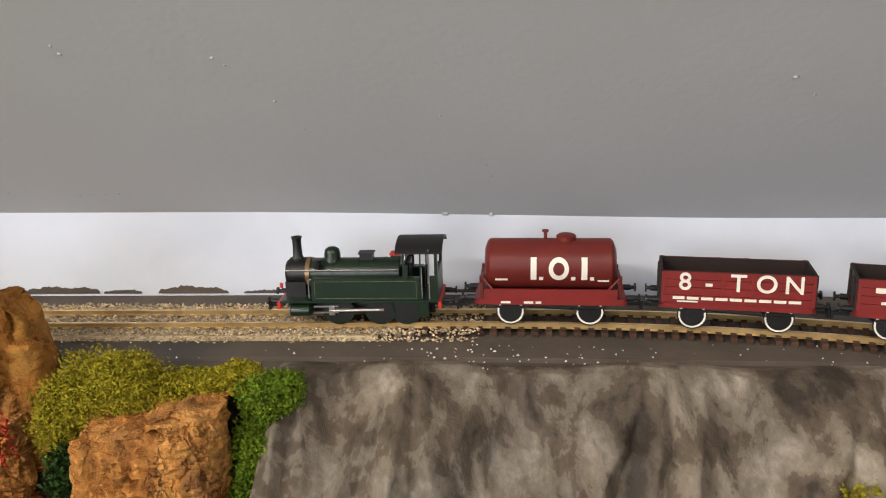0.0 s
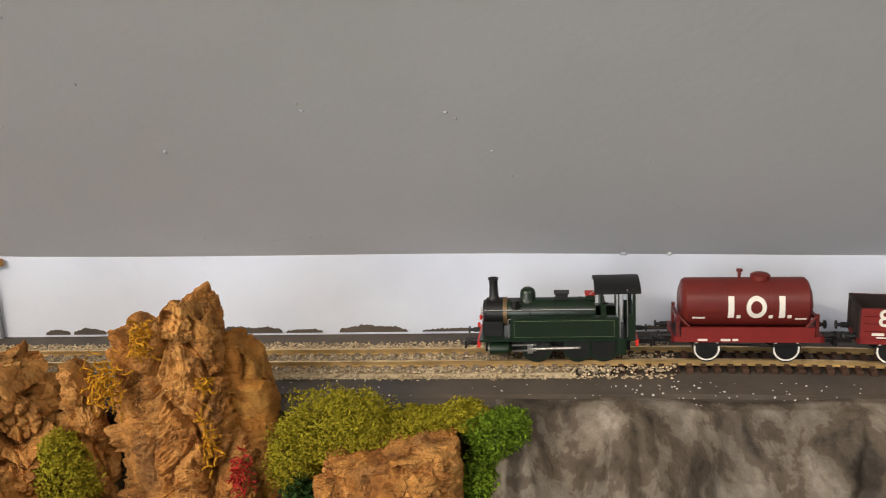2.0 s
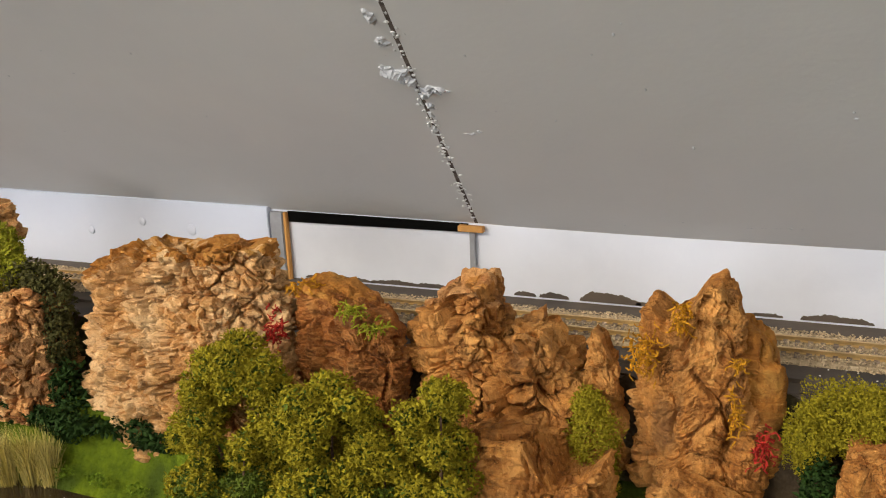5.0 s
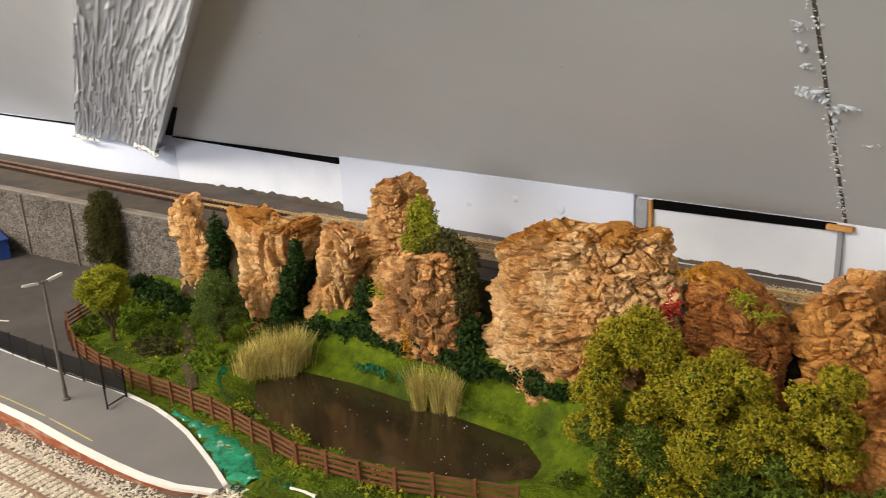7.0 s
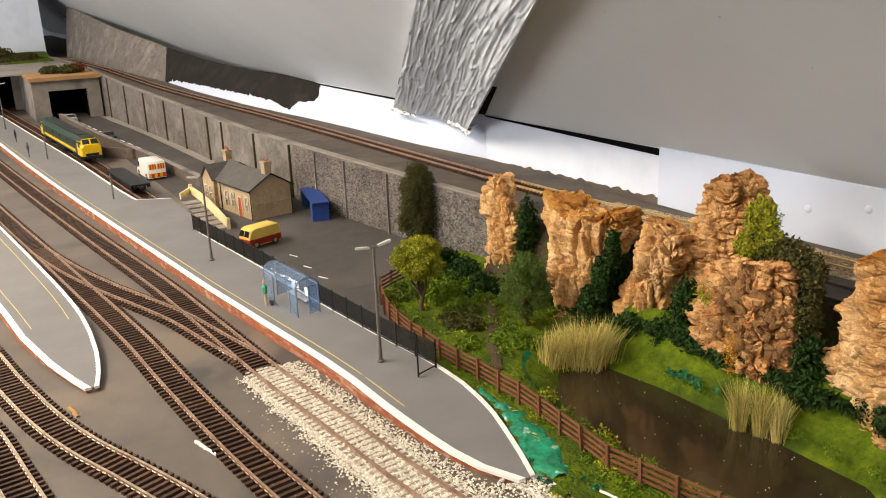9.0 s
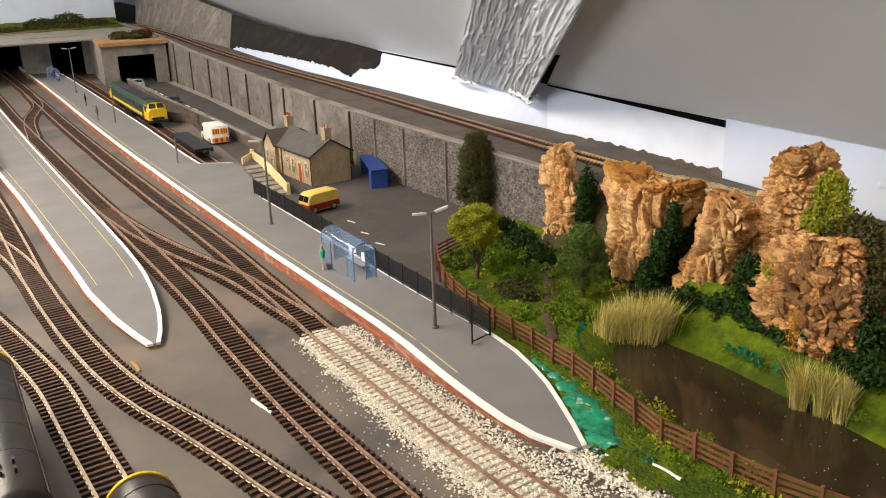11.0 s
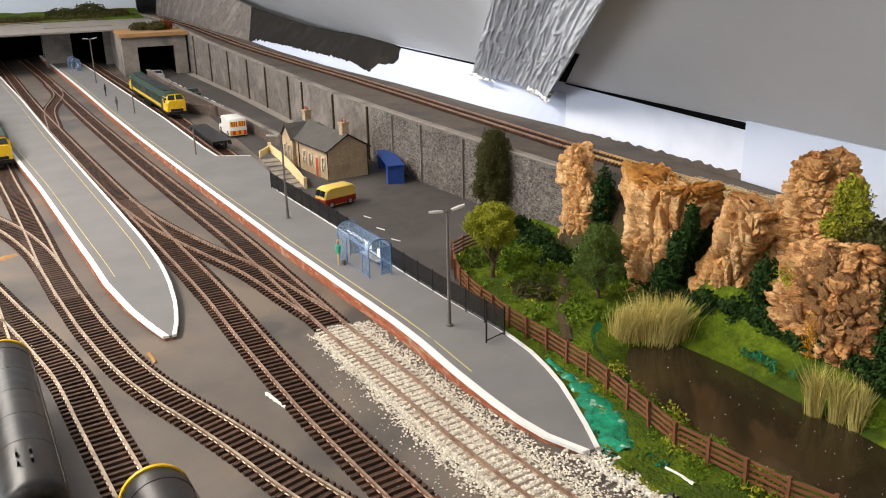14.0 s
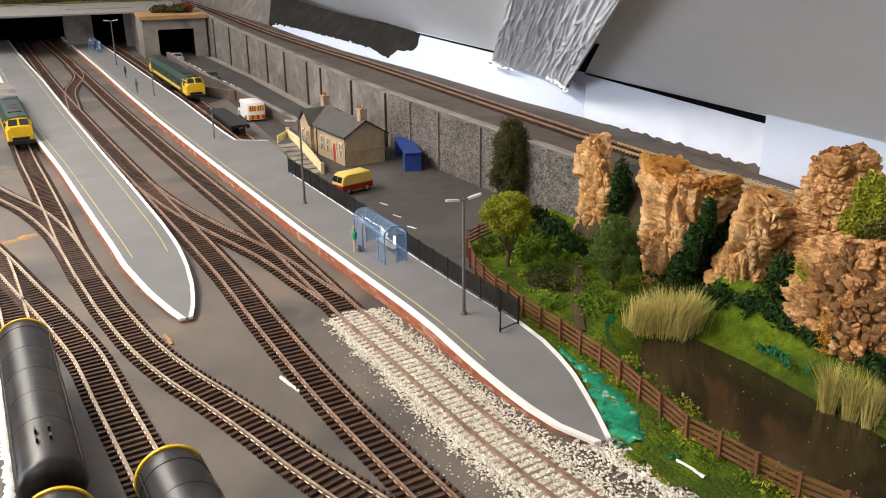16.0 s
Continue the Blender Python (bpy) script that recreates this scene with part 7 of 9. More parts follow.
def tank_wagon(at):
    root = thing("tank_wagon", "maroon cylindrical tank wagon with white markings and white-rimmed wheels", "wagon", at)
    L = 0.0545
    wagon_base(root, L, 0.0285, 0.0095, M["letter"], M["maroon_red"])
    zc, r = 0.0205, 0.0094
    prof = [(0.0042, 0.002), (0.0036, 0.0060), (0.0046, 0.0086), (0.0056, r)] + [(x, r) for x in (0.0190, 0.0191)] + [(0.0191, r + 0.00012), (0.0195, r + 0.00012), (0.0195, r), (0.0355, r), (0.0355, r + 0.00012), (0.0359, r + 0.00012), (0.0359, r)] + [(L - 0.0056, r), (L - 0.0046, 0.0086), (L - 0.0036, 0.0060), (L - 0.0042, 0.002)]
    barrel = part("barrel", MB().lathe(prof, (0, 0, zc), "x", 56), M["maroon"], root, "maroon riveted barrel", smooth=True)
    part("saddle", MB().box(0.0035, -0.0098, 0.0098, L - 0.0035, -0.0086, 0.0135).box(0.0035, 0.0086, 0.0098, L - 0.0035, 0.0098, 0.0135), M["maroon_red"], root)
    for x in (0.0018, L - 0.0030):
        part("end_stanchion", MB().box(x, -0.0085, 0.0098, x + 0.0012, -0.0070, 0.0180).box(x, 0.0070, 0.0098, x + 0.0012, 0.0085, 0.0180).box(x, -0.0085, 0.0155, x + 0.0012, 0.0085, 0.0168), M["maroon"], root)
        part("end_stay", MB().path([(x + 0.0006, -0.0078, 0.0176), (L * 0.12 if x < 0.01 else L * 0.88, -0.0094, 0.0135)], 0.0005, 6), M["maroon"], root)
    part("manhole", MB().lathe([(r - 0.0005, 0.0036), (r + 0.0012, 0.0036), (r + 0.0018, 0.0028), (r + 0.0020, 0.0004)], (0.0330, 0, zc), "z", 24), M["maroon"], root, smooth=True)
    part("vent_pipe", MB().lathe([(r - 0.0004, 0.0006), (r + 0.0025, 0.0006), (r + 0.0026, 0.0012), (r + 0.0034, 0.0012), (r + 0.0036, 0.0004)], (0.0255, 0, zc), "z", 14), M["maroon"], root, smooth=True)

    def decal(x0, x1, z0, z1, pieces=5):
        """A plain white bar lying on the barrel's near side."""
        rings = []
        for k in range(pieces + 1):
            z = z0 + (z1 - z0) * k / pieces
            y = -math.sqrt(max(0, r * r - (z - zc) ** 2)) - 0.0002
            rings.append([(x0, y, z), (x1, y, z)])
        return MB().loft(rings, closed=False)
    for x in (0.0202, 0.0382):
        part("marking", decal(x, x + 0.0021, 0.0170, 0.0252), M["letter"], barrel, "plain white bar marking")
    for x in (0.0232, 0.0346, 0.0412):
        part("marking", decal(x, x + 0.0015, 0.0168, 0.0182, 2), M["letter"], barrel, "small white square marking")
    ring = MB()
    rr = []
    for k in range(33):
        a = 2 * math.pi * k / 32
        pts = []
        for q in (0.0042, 0.0024):
            x, z = 0.0302 + q * 0.85 * math.cos(a), 0.0211 + q * math.sin(a)
            pts.append((x, -math.sqrt(r * r - (z - zc) ** 2) - 0.0002, z))
        rr.append(pts)
    part("marking", ring.loft(rr, closed=False), M["letter"], barrel, "plain white ring marking")
    for a in ((0.0075, 0.0120, 0.0166, 0.0174), (0.0440, 0.0480, 0.0162, 0.0170)):
        part("marking", decal(*a, 2), M["letter"], barrel, "small white bar marking")
    for x0, x1 in ((0.0095, 0.0130), (0.0178, 0.0212), (0.0220, 0.0240)):
        part("marking", MB().box(x0, -0.0098, 0.0082, x1, -0.0095, 0.0090), M["letter"], root, "small white bar marking")
    return root


def open_wagon(at, label, text, bars):
    root = thing("open_wagon", label, "wagon", at)
    L, hw, z0, z1 = 0.0520, 0.0102, 0.0098, 0.0212
    wagon_base(root, L, 0.0290, 0.0095, M["letter"], M["maroon_red"])
    h = (z1 - z0) / 4
    for s in (-1, 1):
        for k in range(4):
            part("plank", MB().box(0.0006, min(s * hw, s * (hw - 0.0010)), z0 + h * k + 0.0001, L - 0.0006, max(s * hw, s * (hw - 0.0010)), z0 + h * (k + 1) - 0.0001), M["maroon_red"], root)
        for x in (0.0006, 0.0205, 0.0305, L - 0.0018):
            part("strapping", MB().box(x, min(s * hw, s * (hw + 0.0003)), z0, x + 0.0012, max(s * hw, s * (hw + 0.0003)), z1), M["maroon_red"], root)
        part("lining_board", MB().box(0.0010, min(s * (hw - 0.0010), s * (hw - 0.0014)), z0, L - 0.0010, max(s * (hw - 0.0010), s * (hw - 0.0014)), z1), M["wagon_dark"], root, "dark inside boards")
    for x in (0.0, L - 0.0010):
        part("end_board", MB().box(x, -hw + 0.0003, z0, x + 0.0010, hw - 0.0003, z1), M["wagon_dark"], root, "dark wagon end")
        for y in (-0.005, 0.005):
            part("end_post", MB().box(x - 0.0006 if x < 0.01 else x + 0.0010, y - 0.0007, z0, x if x < 0.01 else x + 0.0016, y + 0.0007, z1 - 0.001), M["wagon_dark"], root)
    part("load_floor", MB().box(0.0012, -hw + 0.0014, z0, L - 0.0012, hw - 0.0014, z0 + 0.0006), M["wagon_dark"], root)
    if text:
        for ch, x in zip(text, (0.0085, 0.0165, 0.0262, 0.0355, 0.0445)):
            lettering("letter", ch, 0.0088, M["letter"], root, pose(x, -hw - 0.0004, 0.0175))
    for x0, x1, za, zb in bars:
        part("marking", MB().box(x0, -hw - 0.0004, za, x1, -hw - 0.0001, zb), M["letter"], root, "small white bar marking")
    return root


def on_line(line, x, z):
    pts = curve_points(line, 0.002)
    p, d = min(pts, key=lambda q: abs(q[0].x - x))
    return p, math.degrees(math.atan2(d.y, d.x))


def stand(line, x, length, z):
    """A pose on the track, x the low end, for a vehicle of that length."""
    (a, _), (b, _) = on_line(line, x, z), on_line(line, x + length, z)
    slope = math.degrees(math.atan2(shelf_z(b.x) - shelf_z(a.x), length)) if z is None else 0
    zz = (shelf_z(a.x) if z is None else z) + 0.0043
    return pose(a.x, a.y, zz, 0, -slope, math.degrees(math.atan2(b.y - a.y, b.x - a.x)))


TRAIN = 1.05
tank_engine(stand(UP_LINE, -0.0790, 0.0625, None) @ Matrix.Diagonal((1.015, 1.0, 0.91, 1)))
tank_wagon(stand(UP_LINE, -0.0032, 0.0572, None) @ Matrix.Scale(TRAIN, 4))
open_wagon(stand(UP_LINE, 0.0665, 0.0546, None) @ Matrix.Scale(TRAIN, 4), "red-brown open wagon lettered with its load", "8-TON", [(0.0045 + 0.0048 * k, 0.0085 + 0.0048 * k, 0.0112, 0.0122) for k in range(9)] + [(0.006, 0.013, 0.0102, 0.0107)])
open_wagon(stand(UP_LINE, 0.1340, 0.0546, None) @ Matrix.Scale(TRAIN, 4), "red open wagon with small white markings", "", [(0.006, 0.018, 0.0168, 0.0186), (0.022, 0.034, 0.0168, 0.0186), (0.008, 0.020, 0.0128, 0.0138), (0.010, 0.017, 0.0112, 0.0118)])


def black_tanker(at, L):
    root = thing("black_tank_wagon", "long glossy black bogie tank wagon with a yellow end band", "wagon", at)
    zc, r = 0.0268, 0.0152
    prof = [(0.0005, 0.001), (0.0002, 0.008), (0.0012, 0.0122), (0.0030, 0.0142), (0.0055, r), (0.0135, r), (0.0136, r + 0.0003), (0.0150, r + 0.0003), (0.0151, r)]
    for k in range(1, 5):
        x = 0.0151 + (L - 0.03) * k / 5
        prof += [(x, r), (x, r + 0.00015), (x + 0.0006, r + 0.00015), (x + 0.0006, r)]
    prof += [(L - 0.0055, r), (L - 0.003, 0.0142), (L - 0.0012, 0.0122), (L - 0.0002, 0.008), (L - 0.0005, 0.001)]
    part("barrel", MB().lathe(prof, (0, 0, zc), "x", 72), M["black_tank"], root, smooth=True)
    for x in (0.0030,):
        part("end_band", MB().lathe([(x, r - 0.0012), (x, r + 0.0006), (x + 0.0018, r + 0.0006), (x + 0.0018, r - 0.0012)], (0, 0, zc), "x", 72), M["yellow"], root, "bright yellow band", smooth=True)
    part("underframe", MB().box(0, -0.004, 0.0080, L, 0.004, 0.0105).box(0, -0.0125, 0.0085, 0.0015, 0.0125, 0.0110).box(L - 0.0015, -0.0125, 0.0085, L, 0.0125, 0.0110), M["loco_black"], root)
    for s in (-1, 1):
        part("side_rail", MB().path([(0.006, s * 0.0138, zc + 0.0080), (L - 0.006, s * 0.0138, zc + 0.0080)], 0.0003, 6), M["black_tank"], root)
    for x in (L * 0.82, L * 0.87):
        part("fitting", MB().box(x, -0.0035, zc + r - 0.0006, x + 0.003, -0.0024, zc + r + 0.0020).box(x, 0.0024, zc + r - 0.0006, x + 0.003, 0.0035, zc + r + 0.0020), M["loco_black"], root)
    buffers(root, 0, -1, 0.0075, 0.0105)
    buffers(root, L, 1, 0.0075, 0.0105)
    for x in (L * 0.10, L * 0.20, L * 0.80, L * 0.90):
        for s in (-1, 1):
            wheel(root, x, s * 0.0080, 0.0058, M["loco_black"], s)
    for x in (L * 0.15, L * 0.85):
        for s in (-1, 1):
            part("bogie_side", MB().box(x - 0.013, s * 0.0098 - 0.0006, 0.0040, x + 0.013, s * 0.0098 + 0.0006, 0.0075), M["loco_black"], root)
    return root


black_tanker(stand(TF, -0.754, 0.176, 0.0), 0.176)
black_tanker(stand(TF, -0.560, 0.13, 0.0), 0.13)
black_tanker(stand(TE, -0.574, 0.128, 0.0), 0.128)


def diesel(at, L):
    root = thing("diesel_locomotive", "green and yellow freight diesel locomotive", "locomotive", at)
    hw, z0, z1 = 0.0165, 0.012, 0.042
    g, y = M["loco2_green"], M["yellow"]
    body = [(-hw, z0), (hw, z0), (hw, z1 - 0.008), (hw * 0.72, z1 - 0.001), (0, z1), (-hw * 0.72, z1 - 0.001), (-hw, z1 - 0.008)]
    part("body", MB().loft([[(x, a, b) for a, b in body] for x in (0.030, L - 0.030)]), g, root, "dark green body side")
    part("waist_stripe", MB().box(0.045, -hw - 0.0004, z0 + 0.003, L - 0.045, -hw + 0.0001, z0 + 0.008).box(0.045, hw - 0.0001, z0 + 0.003, L - 0.045, hw + 0.0004, z0 + 0.008), y, root, "yellow side stripe")
    for x in np.linspace(0.05, L - 0.07, 5):
        for s in (-1, 1):
            part("grille", MB().box(x, s * hw - 0.0005, z1 - 0.0165, x + 0.022, s * hw + 0.0005, z1 - 0.0095), M["loco_black"], root, "black side grille")
    part("roof_panel", MB().box(0.05, -0.0085, z1 - 0.0012, L - 0.05, 0.0085, z1 + 0.0006), M["loco_black"], root, "black sooty roof panel")
    for d, x0 in ((1, 0.0), (-1, L)):
        cab = MB().loft([[(x0 + d * x, a * w, z0 + (b - z0) * h) for a, b in body] for x, w, h in ((0.0005, 0.90, 0.62), (0.0035, 0.97, 0.66), (0.0085, 0.98, 0.97), (0.030, 1.0, 1.0))])
        c = part("cab", cab, y, root, "bright yellow cab")
        part("cab_roof", MB().loft([[(x0 + d * x, a * w, b + 0.0006) for a, b in ((-hw * 0.95, z1 - 0.006), (-hw * 0.70, z1 - 0.0008), (0, z1), (hw * 0.70, z1 - 0.0008), (hw * 0.95, z1 - 0.006))] for x, w in ((0.0075, 0.96), (0.032, 1.0))], closed=False), g, c, "green cab roof")
        for s in (-1, 1):
            part("windscreen", MB().add([(x0 + d * 0.0032, s * 0.0012, z1 - 0.0105), (x0 + d * 0.0032, s * 0.0128, z1 - 0.0105), (x0 + d * 0.0074, s * 0.0112, z1 - 0.0030), (x0 + d * 0.0074, s * 0.0012, z1 - 0.0030)], [(0, 1, 2, 3)]), M["glass_dark"], c, "dark windscreen")
            part("cab_window", MB().box(min(x0 + d * 0.011, x0 + d * 0.019), s * hw - 0.0004, z1 - 0.0155, max(x0 + d * 0.011, x0 + d * 0.019), s * hw + 0.0004, z1 - 0.0085), M["glass_dark"], c, "dark side window")
            part("headlight", MB().lathe([(-0.0004, 0.0012), (0.0004, 0.0010)], (x0, s * 0.0095, z0 + 0.006), "x", 10), M["lamp_head"], c)
        part("nose_panel", MB().box(min(x0 - d * 0.0004, x0 + d * 0.001), -hw * 0.62, z0 + 0.0005, max(x0 - d * 0.0004, x0 + d * 0.001), hw * 0.62, z0 + 0.0045), M["loco_black"], c, "black lower nose panel")
        part("cab_side_band", MB().box(min(x0 + d * 0.006, x0 + d * 0.0305), -hw - 0.0005, z1 - 0.0095, max(x0 + d * 0.006, x0 + d * 0.0305), -hw * 0.9, z1 - 0.0070), g, c, "green band over the cab window")
        part("buffer_beam", MB().box(min(x0, x0 + d * 0.004), -hw, z0 - 0.005, max(x0, x0 + d * 0.004), hw, z0), M["loco_black"], root)
        buffers(root, x0, -d, 0.0085, 0.0095)
    part("underframe", MB().box(0.004, -hw + 0.002, 0.0095, L - 0.004, hw - 0.002, z0).box(L * 0.4, -hw + 0.001, 0.003, L * 0.6, hw - 0.001, z0), M["loco_black"], root)
    for x in (L * 0.45, L * 0.55, L * 0.62):
        part("roof_fan", MB().lathe([(z1 - 0.0004, 0.0058), (z1 + 0.0010, 0.0056), (z1 + 0.0010, 0.0002)], (x, 0, 0), "z", 16), M["loco_black"], root)
    for x in (0.055, L - 0.055):
        for s in (-1, 1):
            part("bogie_side", MB().box(x - 0.032, s * 0.0125 - 0.001, 0.0035, x + 0.032, s * 0.0125 + 0.001, 0.0085), M["loco_black"], root)
            for k in (-0.022, 0, 0.022):
                wheel(root, x + k, s * 0.0082, 0.0068, M["loco_black"], s)
    return root


diesel(stand(BAY, -2.075, 0.355, 0.0), 0.355)
diesel(stand(TD, -1.655, 0.20, 0.0), 0.20)


def flat_wagon(at, L):
    root = thing("flat_wagon", "dark flat wagon standing in the bay", "wagon", at)
    part("deck", MB().box(0, -0.013, 0.0105, L, 0.013, 0.0130), M["loco_black"], root, bevel=0.0004)
    for s in (-1, 1):
        part("side_beam", MB().box(0, s * 0.0125 - 0.0008, 0.0075, L, s * 0.0125 + 0.0008, 0.0106), M["loco_black"], root)
        for x in (0.018, L - 0.018):
            wheel(root, x, s * 0.0080, 0.0058, M["loco_black"], s)
    buffers(root, 0, -1, 0.0085, 0.0105)
    buffers(root, L, 1, 0.0085, 0.0105)
    return root


flat_wagon(stand(BAY, -1.575, 0.150, 0.0), 0.150)


def box_wagon(at, L):
    root = thing("box_wagon", "grey and red covered wagon coupled behind the diesel", "wagon", at)
    part("body", MB().box(0.002, -0.0150, 0.012, L - 0.002, 0.0150, 0.036), M["silver"], root, bevel=0.001)
    for k in range(4):
        x = 0.012 + (L - 0.03) * k / 4
        for s in (-1, 1):
            part("panel", MB().box(x, s * 0.0150 - 0.0003, 0.014, x + (L - 0.05) / 4, s * 0.0150 + 0.0003, 0.024), M["van_red"], root, "dark red panel")
    part("roof", MB().box(0.001, -0.0155, 0.036, L - 0.001, 0.0155, 0.0385), M["concrete"], root, bevel=0.0008)
    part("underframe", MB().box(0, -0.012, 0.0085, L, 0.012, 0.012), M["loco_black"], root)
    for s in (-1, 1):
        for x in (0.02, L - 0.02):
            wheel(root, x, s * 0.0080, 0.0058, M["loco_black"], s)
    return root


box_wagon(stand(TD, -1.83, 0.165, 0.0), 0.165)

# ---- station yard ----
# pilasters, dark brown on the far stretch, and coping of the retaining wall
for x in (-2.32, -2.17, -2.02, -1.88, -1.76, -1.62, -1.545, -1.40, -1.28, -1.205, -1.135, -1.045):
    y = lerp(RETAIN, x)
    part("pilaster", MB().box(x - 0.0013, y - 0.0026, -0.001, x + 0.0013, y, coping_z(x) - 0.004), M["earth" if x < -1.25 else "stonewall"], retaining, "dark stained pilaster")
xs = [-3.3 + 0.05 * i for i in range(50)]
mb = MB().loft([[(x, lerp(RETAIN, x) - 0.0012, coping_z(x) - 0.0018), (x, lerp(RETAIN, x) + 0.0072, coping_z(x) - 0.0018), (x, lerp(RETAIN, x) + 0.0072, coping_z(x)), (x, lerp(RETAIN, x) - 0.0012, coping_z(x))] for x in xs])
part("coping", mb, M["concrete"], retaining, "pale grey coping")
# rubble facing on the nearer stretch
rng = np.random.default_rng(3)
mb = MB()
for row in range(38):
    x = -1.27 + rng.uniform(0, 0.003)
    while x < -0.87:
        w = rng.uniform(0.0015, 0.0036)
        z = row * 0.0019
        if z < coping_z(x) - 0.0045:
            y = lerp(RETAIN, x + w / 2)
            d = rng.uniform(0.0004, 0.0014)
            h = 0.0016 + rng.uniform(-0.0003, 0.0004)
            k = rng.uniform(0.0003, 0.0007)
            mb.add([(x, y, z), (x + w - 0.0003, y, z), (x + w - 0.0003, y, z + h), (x, y, z + h), (x + k, y - d, z + k), (x + w - 0.0003 - k, y - d, z + k), (x + w - 0.0003 - k, y - d, z + h - k), (x + k, y - d, z + h - k)], [(4, 5, 6, 7), (0, 1, 5, 4), (1, 2, 6, 5), (2, 3, 7, 6), (3, 0, 4, 7)])
        x += w
tagged(part("rubble_facing", mb, M["rubble"], retaining), kind="stuff")

# road, pavement, white dashes and the low wall beside the bay
mb = MB().loft([[(x, y0, 0.0), (x, y1, 0.0), (x, y1, 0.0012), (x, y0, 0.0012)] for x, y0, y1 in ((-2.9, 0.07, 0.14), (-2.36, 0.093, 0.175), (-2.0, 0.120, 0.202), (-1.6, 0.155, 0.218), (-1.44, 0.17, 0.222))])
tagged(part("road", mb, M["tarmac"]), "dark tarmac road running down to the tunnel", "road", kind="structure")
mb = MB().loft([[(x, y0, 0.0), (x, y1, 0.0), (x, y1, 0.0024), (x, y0, 0.0024)] for x, y0, y1 in ((-2.36, 0.176, 0.20), (-2.0, 0.203, 0.222), (-1.6, 0.219, 0.236), (-1.50, 0.222, 0.236))])
tagged(part("pavement", mb, M["kerb"]), "pale pavement along the retaining wall", "pavement", kind="structure")
for i in range(11):
    x = -2.33 + 0.052 * i
    y = lerp([(-2.35, 0.115), (-1.80, 0.162)], x)
    part("road_dash", MB().box(x, y - 0.0016, 0.0012, x + 0.030, y + 0.0016, 0.0015, Matrix.Translation((x, y, 0)) @ pose(0, 0, 0, 0, 0, 4.9) @ Matrix.Translation((-x, -y, 0))), M["edge"], bpy.data.objects["road"])
low = thing("low_brick_wall", "low weathered brick wall between the road and the bay", "wall")
mb = MB().loft([[(x, y - 0.003, -0.001), (x, y + 0.003, -0.001), (x, y + 0.003, h), (x, y - 0.003, h)] for x, y, h in ((-2.33, 0.086, 0.020), (-1.95, 0.110, 0.019), (-1.66, 0.142, 0.018), (-1.42, 0.164, 0.016))])
part("brickwork", mb, M["oldbrick"], low)
part("coping", MB().loft([[(x, y - 0.004, h), (x, y + 0.004, h), (x, y + 0.004, h + 0.0015), (x, y - 0.004, h + 0.0015)] for x, y, h in ((-2.33, 0.086, 0.020), (-1.95, 0.110, 0.019), (-1.66, 0.142, 0.018), (-1.42, 0.164, 0.016))]), M["concrete"], low)
mb = MB().loft([[(x, y - 0.003, -0.001), (x, y + 0.003, -0.001), (x, y + 0.003, 0.018), (x, y - 0.003, 0.018)] for x, y in ((-1.80, 0.086), (-1.73, 0.13))])
part("brickwork", mb, M["oldbrick"], low)
for x, y, a in ((-1.03, 0.152, 20), (-0.985, 0.150, 20), (-0.945, 0.150, 25), (-1.00, 0.125, 12), (-0.96, 0.122, 12), (-0.925, 0.119, 12)):
    tagged(part("bay_marking", MB().box(-0.006, -0.0007, 0.0, 0.006, 0.0007, 0.0004), M["edge"], at=pose(x, y, 0.0001, 0, 0, a)), "worn white parking bay line on the yard", "road marking", "parking bay lines")

# tunnel mouths at the far end
tunnel = thing("tunnel_front", "grey concrete tunnel front with three dark openings", "tunnel", kind="structure")


def portal(x, y0, y1, top, lintel, wall0, wall1, depth):
    """A wall across the line at x from wall0 to wall1, with an opening from y0 to y1 up to lintel."""
    c = M["concrete"]
    part("pier", MB().box(x - 0.02, wall0, 0, x, y0, top), c, tunnel)
    part("pier", MB().box(x - 0.02, y1, 0, x, wall1, top), c, tunnel)
    part("lintel", MB().box(x - 0.02, y0, lintel, x, y1, top), c, tunnel)
    # the shade inside the tunnel is put into the lining's near-black colour
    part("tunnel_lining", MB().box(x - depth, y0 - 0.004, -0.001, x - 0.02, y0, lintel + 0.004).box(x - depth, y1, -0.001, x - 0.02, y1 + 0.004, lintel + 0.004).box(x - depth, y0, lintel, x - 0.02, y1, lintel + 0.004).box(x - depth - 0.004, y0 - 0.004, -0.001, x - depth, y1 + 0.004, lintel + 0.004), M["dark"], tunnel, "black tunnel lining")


portal(-2.38, 0.074, 0.158, 0.092, 0.068, 0.045, 0.186, 0.16)
portal(-2.70, -0.058, 0.022, 0.098, 0.088, -0.118, 0.050, 0.16)
portal(-2.90, -0.300, -0.128, 0.096, 0.070, -0.42, -0.112, 0.16)
part("side_wall", MB().box(-2.70, 0.040, 0, -2.38, 0.0448, 0.092), M["concrete"], tunnel)
part("side_wall", MB().box(-2.92, -0.124, 0, -2.70, -0.118, 0.098), M["concrete"], tunnel)
part("deck", MB().box(-2.56, 0.038, 0.092, -2.372, 0.188, 0.099).box(-2.38, 0.035, 0.092, -2.366, 0.190, 0.1005), M["ochre_board"], tunnel, "bare ochre board on top")
part("deck", MB().box(-3.20, -0.42, 0.096, -2.55, 0.19, 0.100), M["kerb"], tunnel)
part("deck_edge", MB().box(-2.905, -0.42, 0.0955, -2.890, -0.112, 0.1025).box(-2.712, -0.118, 0.096, -2.690, 0.048, 0.1025), M["kerb"], tunnel, "pale edging")
